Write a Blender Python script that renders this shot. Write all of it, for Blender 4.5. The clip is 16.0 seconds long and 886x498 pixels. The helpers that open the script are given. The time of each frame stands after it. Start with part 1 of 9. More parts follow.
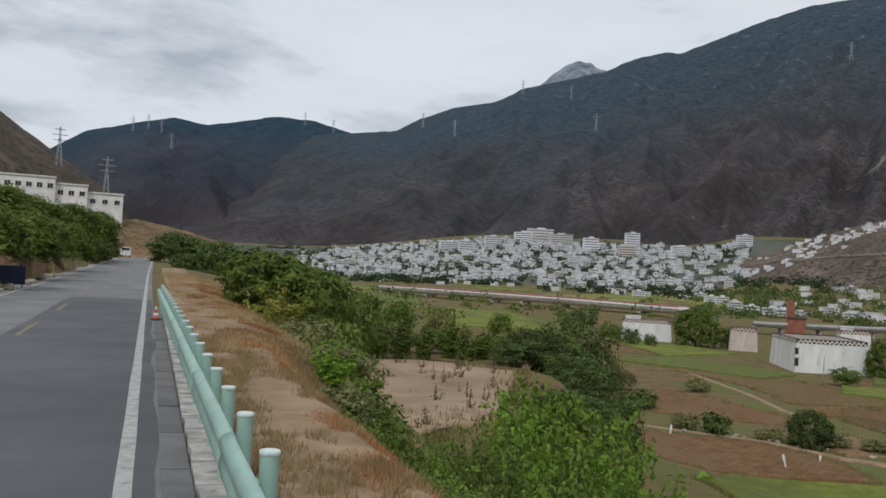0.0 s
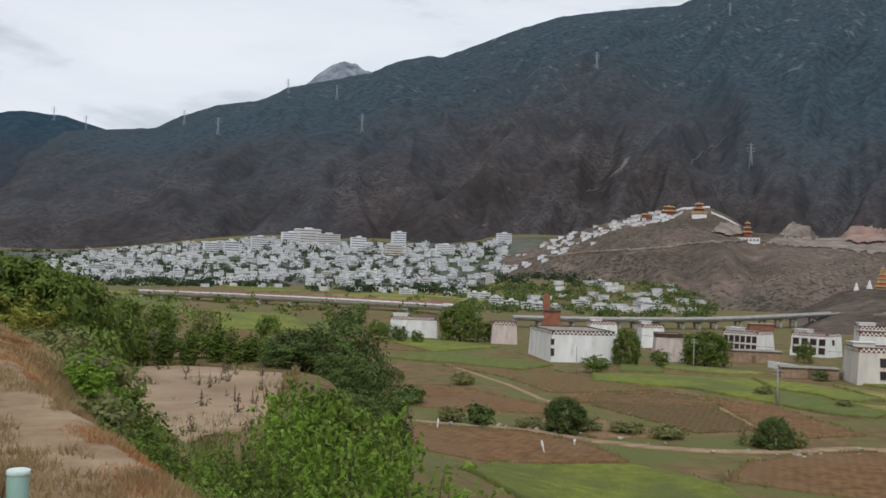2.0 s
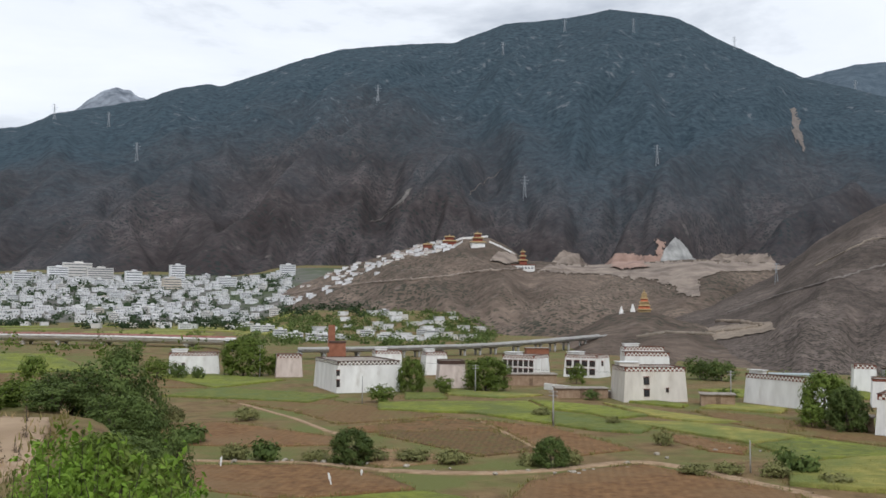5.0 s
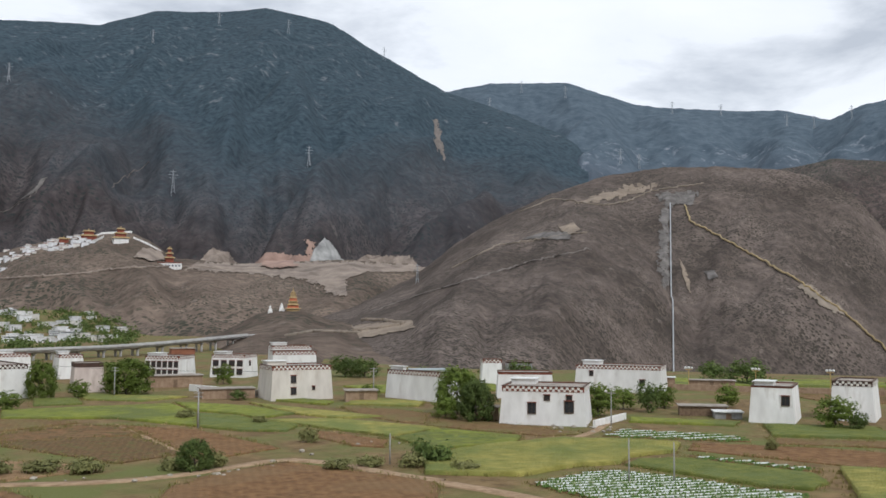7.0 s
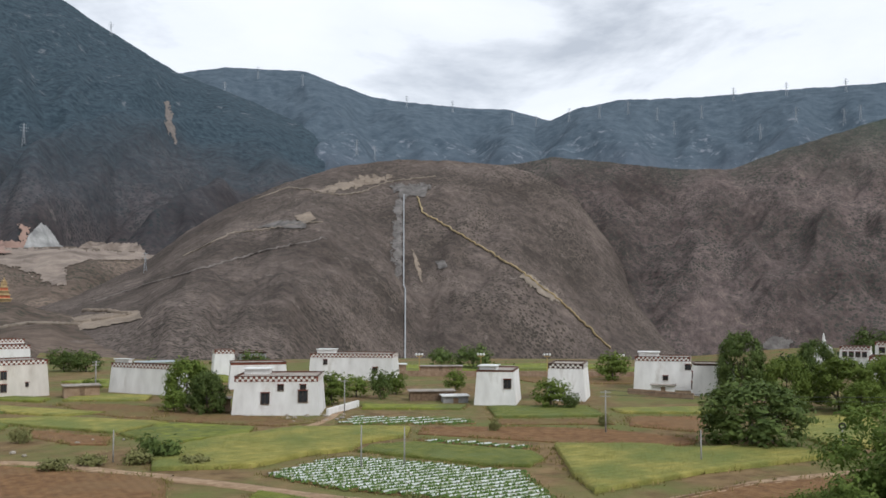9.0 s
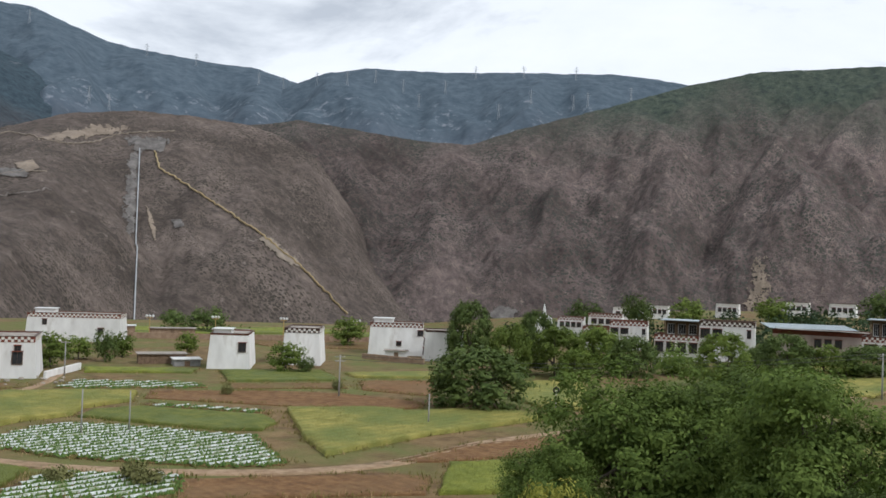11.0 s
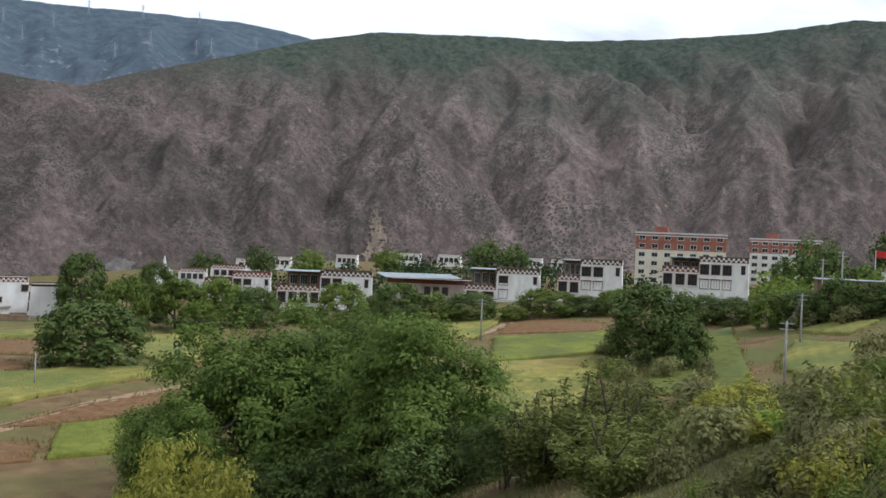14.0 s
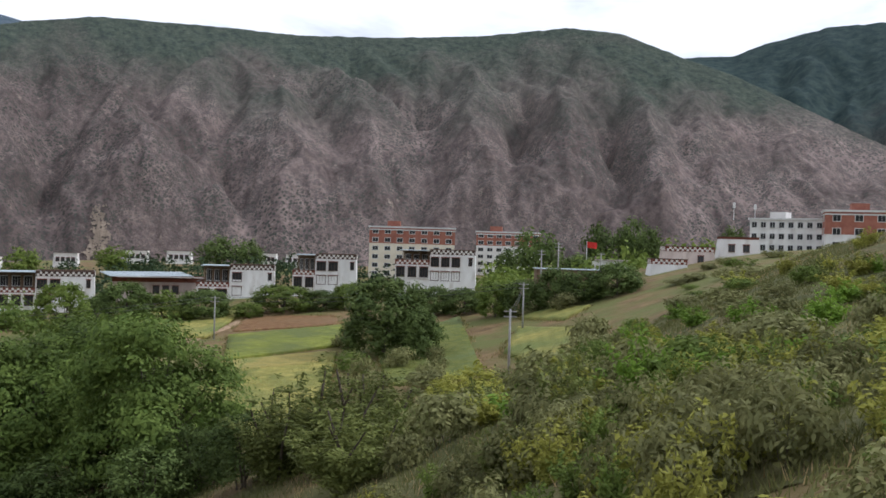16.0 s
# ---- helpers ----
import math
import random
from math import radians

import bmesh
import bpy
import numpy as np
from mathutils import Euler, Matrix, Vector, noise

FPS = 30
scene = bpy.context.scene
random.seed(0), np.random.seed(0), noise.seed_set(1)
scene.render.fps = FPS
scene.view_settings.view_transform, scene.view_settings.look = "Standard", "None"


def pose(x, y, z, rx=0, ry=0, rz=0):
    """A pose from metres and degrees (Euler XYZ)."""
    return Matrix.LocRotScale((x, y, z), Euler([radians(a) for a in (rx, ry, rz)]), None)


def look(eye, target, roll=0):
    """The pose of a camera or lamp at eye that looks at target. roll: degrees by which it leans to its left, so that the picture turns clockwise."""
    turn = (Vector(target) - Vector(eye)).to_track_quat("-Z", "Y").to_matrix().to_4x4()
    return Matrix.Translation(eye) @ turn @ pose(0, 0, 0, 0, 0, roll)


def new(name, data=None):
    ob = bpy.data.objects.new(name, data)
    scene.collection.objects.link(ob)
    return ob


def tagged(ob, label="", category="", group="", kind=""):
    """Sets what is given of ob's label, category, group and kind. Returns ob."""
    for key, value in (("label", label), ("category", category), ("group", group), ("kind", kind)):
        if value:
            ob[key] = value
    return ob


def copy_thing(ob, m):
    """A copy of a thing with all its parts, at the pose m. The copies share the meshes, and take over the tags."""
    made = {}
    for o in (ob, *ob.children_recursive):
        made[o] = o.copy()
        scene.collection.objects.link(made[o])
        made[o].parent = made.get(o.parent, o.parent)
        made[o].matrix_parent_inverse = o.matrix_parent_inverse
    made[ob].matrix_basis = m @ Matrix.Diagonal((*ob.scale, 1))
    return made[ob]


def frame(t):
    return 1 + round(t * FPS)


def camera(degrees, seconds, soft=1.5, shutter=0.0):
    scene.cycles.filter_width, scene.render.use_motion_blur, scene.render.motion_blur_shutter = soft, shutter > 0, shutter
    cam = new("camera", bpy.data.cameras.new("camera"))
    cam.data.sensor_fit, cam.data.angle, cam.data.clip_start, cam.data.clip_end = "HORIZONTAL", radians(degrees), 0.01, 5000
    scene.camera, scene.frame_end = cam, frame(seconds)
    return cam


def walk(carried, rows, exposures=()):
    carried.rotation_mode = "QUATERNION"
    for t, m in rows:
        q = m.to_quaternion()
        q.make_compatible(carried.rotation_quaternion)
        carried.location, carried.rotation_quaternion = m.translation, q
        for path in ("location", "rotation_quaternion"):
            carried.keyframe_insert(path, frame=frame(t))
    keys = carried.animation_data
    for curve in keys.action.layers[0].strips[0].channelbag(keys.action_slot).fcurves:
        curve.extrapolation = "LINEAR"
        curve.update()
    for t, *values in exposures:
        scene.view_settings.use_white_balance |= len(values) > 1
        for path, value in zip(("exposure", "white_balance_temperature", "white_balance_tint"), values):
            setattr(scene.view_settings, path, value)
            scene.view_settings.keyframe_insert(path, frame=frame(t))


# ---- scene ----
# The viewer stands on the edge line of a valley road and turns to the right.
# Bearings are in degrees clockwise from +y; the road surface is z = 0.
EYE_Z = 2.0
cam = camera(49.67, 16.0, soft=1.6)
# seconds, yaw, pitch, roll
TURN = [
    (0, -1.31, 1.06, -2.89),
    (0.5, -4.78, 1.84, -2.38),
    (1, -9.43, 1.66, -2.15),
    (1.5, -12.40, 1.90, -2.26),
    (2, -15.13, 1.61, -1.78),
    (2.5, -17.81, 2.34, -1.07),
    (3, -21.14, 2.62, -1.71),
    (5.5, -31.43, 3.77, -0.17),
    (6, -37.13, 2.84, -0.54),
    (6.5, -43.69, 2.34, -0.34),
    (7, -48.69, 3.77, -0.32),
    (7.5, -50.93, 3.84, 0.15),
    (8, -55.42, 4.20, -0.16),
    (8.5, -59.75, 3.08, 0.11),
    (9, -64.43, 3.17, -0.02),
    (9.5, -67.77, 2.42, -0.51),
    (10, -72.20, 2.00, -1.37),
    (12.5, -88.76, 0.00, -0.84),
    (13, -91.93, -0.34, -0.55),
    (13.5, -96.39, -0.43, -1.45),
    (14, -102.20, -0.71, -2.37),
    (14.5, -105.87, -0.73, -2.57),
    (15, -109.30, -0.03, -2.17),
    (15.5, -113.10, 0.26, -1.93),
    (16, -118.00, -0.46, -1.69),
]
walk(cam, [(t, pose(0, 0, EYE_Z, 90 + p, r, y)) for t, y, p, r in TURN],
     [(0, -0.42, 6050, 10), (1, -0.36, 6050, 10), (2, -0.24, 6050, 10), (3, -0.12, 6050, 10), (5.5, 0.0, 6050, 10), (9, 0.03, 6050, 10), (12.5, 0.07, 5930, 9), (14, 0.2, 5840, 10), (16, 0.22, 5820, 13)])

# ---------------------------------------------------------------- light
SUN_AZ, SUN_EL = 196.0, 46.0          # bearing and height of the veiled sun
SKY = 1.04


def node(nt, kind, x=0, **inputs):
    n = nt.nodes.new(kind)
    for k, v in inputs.items():
        n.inputs[k.replace("_", " ")].default_value = v
    return n


world = bpy.data.worlds.new("overcast_sky")
scene.world = world
world.use_nodes = True
wt = world.node_tree
wt.nodes.clear()
w_out = wt.nodes.new("ShaderNodeOutputWorld")
w_bg = wt.nodes.new("ShaderNodeBackground")
w_sky = wt.nodes.new("ShaderNodeTexSky")
w_sky.sky_type = "NISHITA"
w_sky.sun_disc = False
w_sky.sun_elevation = radians(SUN_EL)
w_sky.sun_rotation = radians(SUN_AZ)
w_gain = wt.nodes.new("ShaderNodeMix")
w_gain.data_type = "RGBA"
w_gain.blend_type = "MULTIPLY"
w_gain.inputs[0].default_value = 1.0
w_gain.inputs[7].default_value = (0.13, 0.13, 0.13, 1)
wt.links.new(w_sky.outputs[0], w_gain.inputs[6])
w_co = wt.nodes.new("ShaderNodeTexCoord")
w_map = wt.nodes.new("ShaderNodeMapping")
w_map.inputs["Scale"].default_value = (1.0, 1.0, 3.2)
w_map.inputs["Location"].default_value = (0.7, 0.2, 0.0)
wt.links.new(w_co.outputs["Generated"], w_map.inputs[0])
w_n1 = node(wt, "ShaderNodeTexNoise", Scale=2.3, Detail=7.0, Roughness=0.55, Distortion=0.4)
w_n2 = node(wt, "ShaderNodeTexNoise", Scale=5.5, Detail=6.0, Roughness=0.6, Distortion=0.2)
wt.links.new(w_map.outputs[0], w_n1.inputs["Vector"])
wt.links.new(w_map.outputs[0], w_n2.inputs["Vector"])
w_add = wt.nodes.new("ShaderNodeMath")
w_add.operation = "MULTIPLY_ADD"
w_add.inputs[1].default_value = 0.35
wt.links.new(w_n2.outputs[0], w_add.inputs[0])
wt.links.new(w_n1.outputs[0], w_add.inputs[2])
w_ramp = wt.nodes.new("ShaderNodeValToRGB")
cr = w_ramp.color_ramp
cr.elements[0].position, cr.elements[0].color = 0.53, (0.56, 0.58, 0.61, 1)
cr.elements[1].position, cr.elements[1].color = 0.82, (1.0, 0.995, 0.98, 1)
e = cr.elements.new(0.67)
e.color = (0.93, 0.935, 0.935, 1)
wt.links.new(w_add.outputs[0], w_ramp.inputs[0])
w_mix = wt.nodes.new("ShaderNodeMix")
w_mix.data_type = "RGBA"
w_mix.inputs[0].default_value = 0.93
wt.links.new(w_gain.outputs[2], w_mix.inputs[6])
wt.links.new(w_ramp.outputs[0], w_mix.inputs[7])
wt.links.new(w_mix.outputs[2], w_bg.inputs[0])
w_bg.inputs[1].default_value = SKY
wt.links.new(w_bg.outputs[0], w_out.inputs[0])

sun = new("sun", bpy.data.lights.new("sun", "SUN"))
sun.data.energy, sun.data.angle, sun.data.color = 1.7, radians(8), (1.0, 0.96, 0.9)
sa, se = radians(SUN_AZ), radians(SUN_EL)
sun.matrix_world = look((0, 0, 300), (-math.sin(sa) * math.cos(se) * 100, -math.cos(sa) * math.cos(se) * 100, 300 - math.sin(se) * 100))
scene.view_settings.exposure = 0.0


# ---------------------------------------------------------------- materials
def surface(name, dark, light, scale=1.0, detail=6.0, rough=0.85, bump=0.0, bump_scale=None, extra=None,
            low=0.35, high=0.65, stretch=(1, 1, 1), metallic=0.0, rand=0.0, speck=None, bump_dist=0.05, rows=None):
    """Two tones by noise, a third tone (extra = colour, scale, from, to) in larger patches, specks, relief."""
    m = bpy.data.materials.new(name)
    m.use_nodes = True
    nt = m.node_tree
    b = nt.nodes["Principled BSDF"]
    b.inputs["Roughness"].default_value = rough
    b.inputs["Metallic"].default_value = metallic
    b.inputs["Specular IOR Level"].default_value = 0.25
    co = nt.nodes.new("ShaderNodeTexCoord")
    mp = nt.nodes.new("ShaderNodeMapping")
    mp.inputs["Scale"].default_value = stretch
    nt.links.new(co.outputs["Object"], mp.inputs[0])
    n1 = node(nt, "ShaderNodeTexNoise", Scale=scale, Detail=detail, Roughness=0.6)
    nt.links.new(mp.outputs[0], n1.inputs["Vector"])
    rp = nt.nodes.new("ShaderNodeValToRGB")
    rp.color_ramp.elements[0].position, rp.color_ramp.elements[0].color = low, (*dark, 1)
    rp.color_ramp.elements[1].position, rp.color_ramp.elements[1].color = high, (*light, 1)
    nt.links.new(n1.outputs[0], rp.inputs[0])
    out = rp.outputs[0]
    if extra:
        col, sc, lo, hi = extra
        n2 = node(nt, "ShaderNodeTexNoise", Scale=sc, Detail=5.0, Roughness=0.6)
        nt.links.new(mp.outputs[0], n2.inputs["Vector"])
        mr = nt.nodes.new("ShaderNodeMapRange")
        mr.inputs[1].default_value, mr.inputs[2].default_value = lo, hi
        nt.links.new(n2.outputs[0], mr.inputs[0])
        mx = nt.nodes.new("ShaderNodeMix")
        mx.data_type = "RGBA"
        mx.inputs[7].default_value = (*col, 1)
        nt.links.new(mr.outputs[0], mx.inputs[0])
        nt.links.new(out, mx.inputs[6])
        out = mx.outputs[2]
    if speck:
        col, sc, size = speck
        v = node(nt, "ShaderNodeTexVoronoi", Scale=sc)
        nt.links.new(mp.outputs[0], v.inputs["Vector"])
        mr = nt.nodes.new("ShaderNodeMapRange")
        mr.inputs[1].default_value, mr.inputs[2].default_value = size, size * 0.6
        nt.links.new(v.outputs["Distance"], mr.inputs[0])
        mx = nt.nodes.new("ShaderNodeMix")
        mx.data_type = "RGBA"
        mx.inputs[7].default_value = (*col, 1)
        nt.links.new(mr.outputs[0], mx.inputs[0])
        nt.links.new(out, mx.inputs[6])
        out = mx.outputs[2]
    if rows:
        # drills or furrows: bearing, spacing, depth of tone
        way, gap, tone = rows
        rm = nt.nodes.new("ShaderNodeMapping")
        rm.inputs["Rotation"].default_value = (0, 0, radians(way))
        nt.links.new(co.outputs["Object"], rm.inputs[0])
        wv = node(nt, "ShaderNodeTexWave", Scale=0.314 / gap, Distortion=0.25, Detail=0.0)
        nt.links.new(rm.outputs[0], wv.inputs["Vector"])
        mr = nt.nodes.new("ShaderNodeMapRange")
        mr.inputs[3].default_value, mr.inputs[4].default_value = 1 - tone, 1 + tone * 0.6
        nt.links.new(wv.outputs["Fac"], mr.inputs[0])
        hs = nt.nodes.new("ShaderNodeHueSaturation")
        nt.links.new(mr.outputs[0], hs.inputs["Value"])
        nt.links.new(out, hs.inputs["Color"])
        out = hs.outputs[0]
    if rand:
        oi = nt.nodes.new("ShaderNodeObjectInfo")
        hs = nt.nodes.new("ShaderNodeHueSaturation")
        mr = nt.nodes.new("ShaderNodeMapRange")
        mr.inputs[3].default_value, mr.inputs[4].default_value = 1 - rand, 1 + rand
        nt.links.new(oi.outputs["Random"], mr.inputs[0])
        nt.links.new(mr.outputs[0], hs.inputs["Value"])
        nt.links.new(out, hs.inputs["Color"])
        out = hs.outputs[0]
    nt.links.new(out, b.inputs["Base Color"])
    if bump:
        nb = node(nt, "ShaderNodeTexNoise", Scale=bump_scale or scale * 3, Detail=5.0, Roughness=0.65)
        nt.links.new(mp.outputs[0], nb.inputs["Vector"])
        bp = nt.nodes.new("ShaderNodeBump")
        bp.inputs["Strength"].default_value = bump
        bp.inputs["Distance"].default_value = bump_dist
        nt.links.new(nb.outputs[0], bp.inputs["Height"])
        nt.links.new(bp.outputs[0], b.inputs["Normal"])
    return m


def slope_material(name, scrub_dark, scrub_light, forest_dark, forest_light, z0, z1, wander, grain, pale, speck, forest_grain=0.02,
                   tall=300.0, relief=6.0, cliff=None, paler=None, bare=None):
    """A mountain side: bare scrub below, forest above a ragged line near z0 to z1, pale rock and scree, dots of bushes."""
    m = bpy.data.materials.new(name)
    m.use_nodes = True
    nt = m.node_tree
    b = nt.nodes["Principled BSDF"]
    b.inputs["Roughness"].default_value = 0.95
    b.inputs["Specular IOR Level"].default_value = 0.05
    co = nt.nodes.new("ShaderNodeTexCoord")
    pos = co.outputs["Object"]
    L = nt.links.new

    def noise_of(sc, detail=8.0, r=0.62, stretch=None):
        n = node(nt, "ShaderNodeTexNoise", Scale=sc, Detail=detail, Roughness=r)
        if stretch:
            mp = nt.nodes.new("ShaderNodeMapping")
            mp.inputs["Scale"].default_value = stretch
            L(pos, mp.inputs[0])
            L(mp.outputs[0], n.inputs["Vector"])
        else:
            L(pos, n.inputs["Vector"])
        return n.outputs[0]

    def ramp(src, lo, hi, c0, c1):
        rp = nt.nodes.new("ShaderNodeValToRGB")
        rp.color_ramp.elements[0].position, rp.color_ramp.elements[0].color = lo, (*c0, 1)
        rp.color_ramp.elements[1].position, rp.color_ramp.elements[1].color = hi, (*c1, 1)
        L(src, rp.inputs[0])
        return rp.outputs[0]

    def mix(fac, a, c):
        mx = nt.nodes.new("ShaderNodeMix")
        mx.data_type = "RGBA"
        L(fac, mx.inputs[0])
        L(a, mx.inputs[6])
        if isinstance(c, tuple):
            mx.inputs[7].default_value = (*c, 1)
        else:
            L(c, mx.inputs[7])
        return mx.outputs[2]

    def span(src, lo, hi):
        mr = nt.nodes.new("ShaderNodeMapRange")
        mr.inputs[1].default_value, mr.inputs[2].default_value = lo, hi
        L(src, mr.inputs[0])
        return mr.outputs[0]

    scrub = ramp(noise_of(grain * 1.6, 9.0, 0.68, (1, 1, 0.7)), 0.3, 0.7, scrub_dark, scrub_light)
    broad = nt.nodes.new("ShaderNodeHueSaturation")
    mr = nt.nodes.new("ShaderNodeMapRange")
    mr.inputs[1].default_value, mr.inputs[2].default_value, mr.inputs[3].default_value, mr.inputs[4].default_value = 0.36, 0.64, 0.66, 1.26
    L(noise_of(grain * 0.14, 4.0), mr.inputs[0])
    L(mr.outputs[0], broad.inputs["Value"])
    L(scrub, broad.inputs["Color"])
    scrub = broad.outputs[0]
    rock = span(noise_of(grain * 0.8, stretch=(1.5, 1.5, 0.4), detail=10), 0.62, 0.76)
    scrub = mix(rock, scrub, pale)
    if speck:
        # single bushes in two sizes, thicker in some places
        col, sc, size = speck
        for k, (dense, big) in enumerate(((1.0, size), (2.1, size))):
            v = node(nt, "ShaderNodeTexVoronoi", Scale=sc * dense)
            L(pos, v.inputs["Vector"])
            dots = span(v.outputs["Distance"], big, big * 0.72)
            patch = span(noise_of(sc * (0.06 if k else 0.035), 6.0), 0.38, 0.58)
            mul = nt.nodes.new("ShaderNodeMath")
            mul.operation = "MULTIPLY"
            L(dots, mul.inputs[0])
            L(patch, mul.inputs[1])
            scrub = mix(mul.outputs[0], scrub, col)
    wood = ramp(noise_of(forest_grain, 9.0, 0.7), 0.36, 0.68, forest_dark, forest_light)
    sep = nt.nodes.new("ShaderNodeSeparateXYZ")
    L(pos, sep.inputs[0])
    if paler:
        # the scrub colour turns paler along the range, from one y to another
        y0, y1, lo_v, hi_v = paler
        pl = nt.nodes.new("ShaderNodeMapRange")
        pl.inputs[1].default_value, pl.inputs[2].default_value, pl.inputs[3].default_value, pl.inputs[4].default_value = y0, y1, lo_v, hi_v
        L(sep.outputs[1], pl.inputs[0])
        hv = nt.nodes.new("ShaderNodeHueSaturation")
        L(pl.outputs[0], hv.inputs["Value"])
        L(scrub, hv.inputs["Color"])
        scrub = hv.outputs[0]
    ma = nt.nodes.new("ShaderNodeMath")
    ma.operation = "MULTIPLY_ADD"
    ma.inputs[1].default_value = wander * 4
    L(noise_of(1.2 / tall, 9.0, 0.6), ma.inputs[0])
    L(sep.outputs[2], ma.inputs[2])
    height = ma.outputs[0]
    if bare:
        # a bare rib where the forest starts higher: tangent of its bearing, half width, rise of the forest's edge
        def calc(op, a, c):
            q = nt.nodes.new("ShaderNodeMath")
            q.operation = op
            for k, v in enumerate((a, c)):
                if isinstance(v, float):
                    q.inputs[k].default_value = v
                else:
                    L(v, q.inputs[k])
            return q.outputs[0]
        side = calc("ABSOLUTE", calc("SUBTRACT", calc("DIVIDE", sep.outputs[0], sep.outputs[1]), float(bare[0])), 0.0)
        height = calc("SUBTRACT", height, calc("MULTIPLY", span(side, bare[1], 0.0), float(bare[2])))
    line = span(height, z0 + wander * 2, z1 + wander * 2)
    colour = mix(line, scrub, wood)
    if cliff:
        # a broken line of pale crags and chutes between two heights
        c_lo, c_hi, c_col, c_from = cliff
        c_z = nt.nodes.new("ShaderNodeMath")
        c_z.operation = "MULTIPLY_ADD"
        c_z.inputs[1].default_value = 160.0
        L(noise_of(0.004, 4.0), c_z.inputs[0])
        L(sep.outputs[2], c_z.inputs[2])
        band_a, band_b = span(c_z.outputs[0], c_lo + 80, c_lo + 110), span(c_z.outputs[0], c_hi + 110, c_hi + 80)
        streak = span(noise_of(0.012, 9.0, 0.7, (1.6, 1.6, 0.35)), c_from, c_from + 0.07)
        m1, m2 = nt.nodes.new("ShaderNodeMath"), nt.nodes.new("ShaderNodeMath")
        m1.operation = m2.operation = "MULTIPLY"
        L(band_a, m1.inputs[0])
        L(band_b, m1.inputs[1])
        L(m1.outputs[0], m2.inputs[0])
        L(streak, m2.inputs[1])
        colour = mix(m2.outputs[0], colour, c_col)
    L(colour, b.inputs["Base Color"])
    bp = nt.nodes.new("ShaderNodeBump")
    bp.inputs["Strength"].default_value = 0.55
    bp.inputs["Distance"].default_value = relief * 0.6
    L(noise_of(grain * 2.0, 9.0, 0.66), bp.inputs["Height"])
    L(bp.outputs[0], b.inputs["Normal"])
    return m


M = {}
# distance haze painted in: the upper forest is lightened and shifted towards blue
M["forest_brown"] = slope_material("hazed_forest_over_brown_slope", (0.038, 0.033, 0.035), (0.094, 0.079, 0.078), (0.027, 0.041, 0.054), (0.064, 0.091, 0.108),
                                   70, 500, 190, 0.03, (0.15, 0.130, 0.120), ((0.032, 0.037, 0.036), 0.07, 0.38), 0.05, 800, 7, (560, 1100, (0.12, 0.135, 0.15), 0.585),
                                   bare=(0.42, 0.30, 330))
# the farthest mountains: blue of the distance haze is put into their base colours
M["far_blue"] = slope_material("far_dark_forest_hazed", (0.041, 0.036, 0.044), (0.074, 0.064, 0.070), (0.017, 0.036, 0.054),
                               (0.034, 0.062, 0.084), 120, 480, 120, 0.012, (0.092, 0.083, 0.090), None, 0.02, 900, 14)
M["far_plateau"] = slope_material("far_plateau_forest_hazed", (0.062, 0.079, 0.104), (0.112, 0.130, 0.155), (0.060, 0.083, 0.106),
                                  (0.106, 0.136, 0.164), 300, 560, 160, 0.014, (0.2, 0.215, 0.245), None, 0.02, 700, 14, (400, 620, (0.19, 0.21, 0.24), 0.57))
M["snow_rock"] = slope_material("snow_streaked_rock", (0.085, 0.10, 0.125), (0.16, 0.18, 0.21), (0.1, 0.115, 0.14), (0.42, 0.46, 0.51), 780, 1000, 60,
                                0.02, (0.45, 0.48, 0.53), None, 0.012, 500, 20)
M["cable_hill"] = slope_material("scrub_hill", (0.066, 0.054, 0.049), (0.168, 0.135, 0.115), (0.085, 0.068, 0.052), (0.190, 0.148, 0.112), 150, 230, 40,
                                 0.07, (0.235, 0.198, 0.172), ((0.050, 0.044, 0.036), 0.3, 0.44), 0.06, 250, 4)
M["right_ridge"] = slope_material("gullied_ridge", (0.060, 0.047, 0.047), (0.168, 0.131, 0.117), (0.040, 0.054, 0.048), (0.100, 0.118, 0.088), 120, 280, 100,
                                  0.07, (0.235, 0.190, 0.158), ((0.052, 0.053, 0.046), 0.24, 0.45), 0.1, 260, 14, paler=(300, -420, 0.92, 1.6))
M["right_far"] = slope_material("dark_gullied_mountain", (0.06, 0.052, 0.05), (0.13, 0.108, 0.098), (0.024, 0.040, 0.042), (0.054, 0.076, 0.068), 120, 300, 110,
                                0.02, (0.18, 0.155, 0.14), ((0.03, 0.036, 0.03), 0.12, 0.4), 0.04, 400, 10)
M["terrace"] = slope_material("dark_terrace_slope", (0.084, 0.064, 0.052), (0.190, 0.146, 0.116), (0.085, 0.068, 0.054), (0.165, 0.130, 0.102), 60, 140, 30,
                              0.045, (0.205, 0.170, 0.152), ((0.044, 0.046, 0.034), 0.12, 0.42), 0.05, 200, 2)
M["dry_hill"] = slope_material("dry_tan_hill", (0.17, 0.105, 0.055), (0.32, 0.22, 0.13), (0.2, 0.13, 0.07), (0.30, 0.2, 0.11), 30, 60, 10,
                               0.12, (0.36, 0.26, 0.16), ((0.09, 0.085, 0.035), 0.4, 0.36), 0.1, 60, 1.5)
M["dark_hill"] = slope_material("near_dark_hill", (0.060, 0.046, 0.038), (0.132, 0.102, 0.082), (0.060, 0.054, 0.038), (0.120, 0.102, 0.076), 60, 100, 20,
                                0.06, (0.180, 0.144, 0.113), ((0.036, 0.042, 0.025), 0.2, 0.4), 0.08, 120, 3)


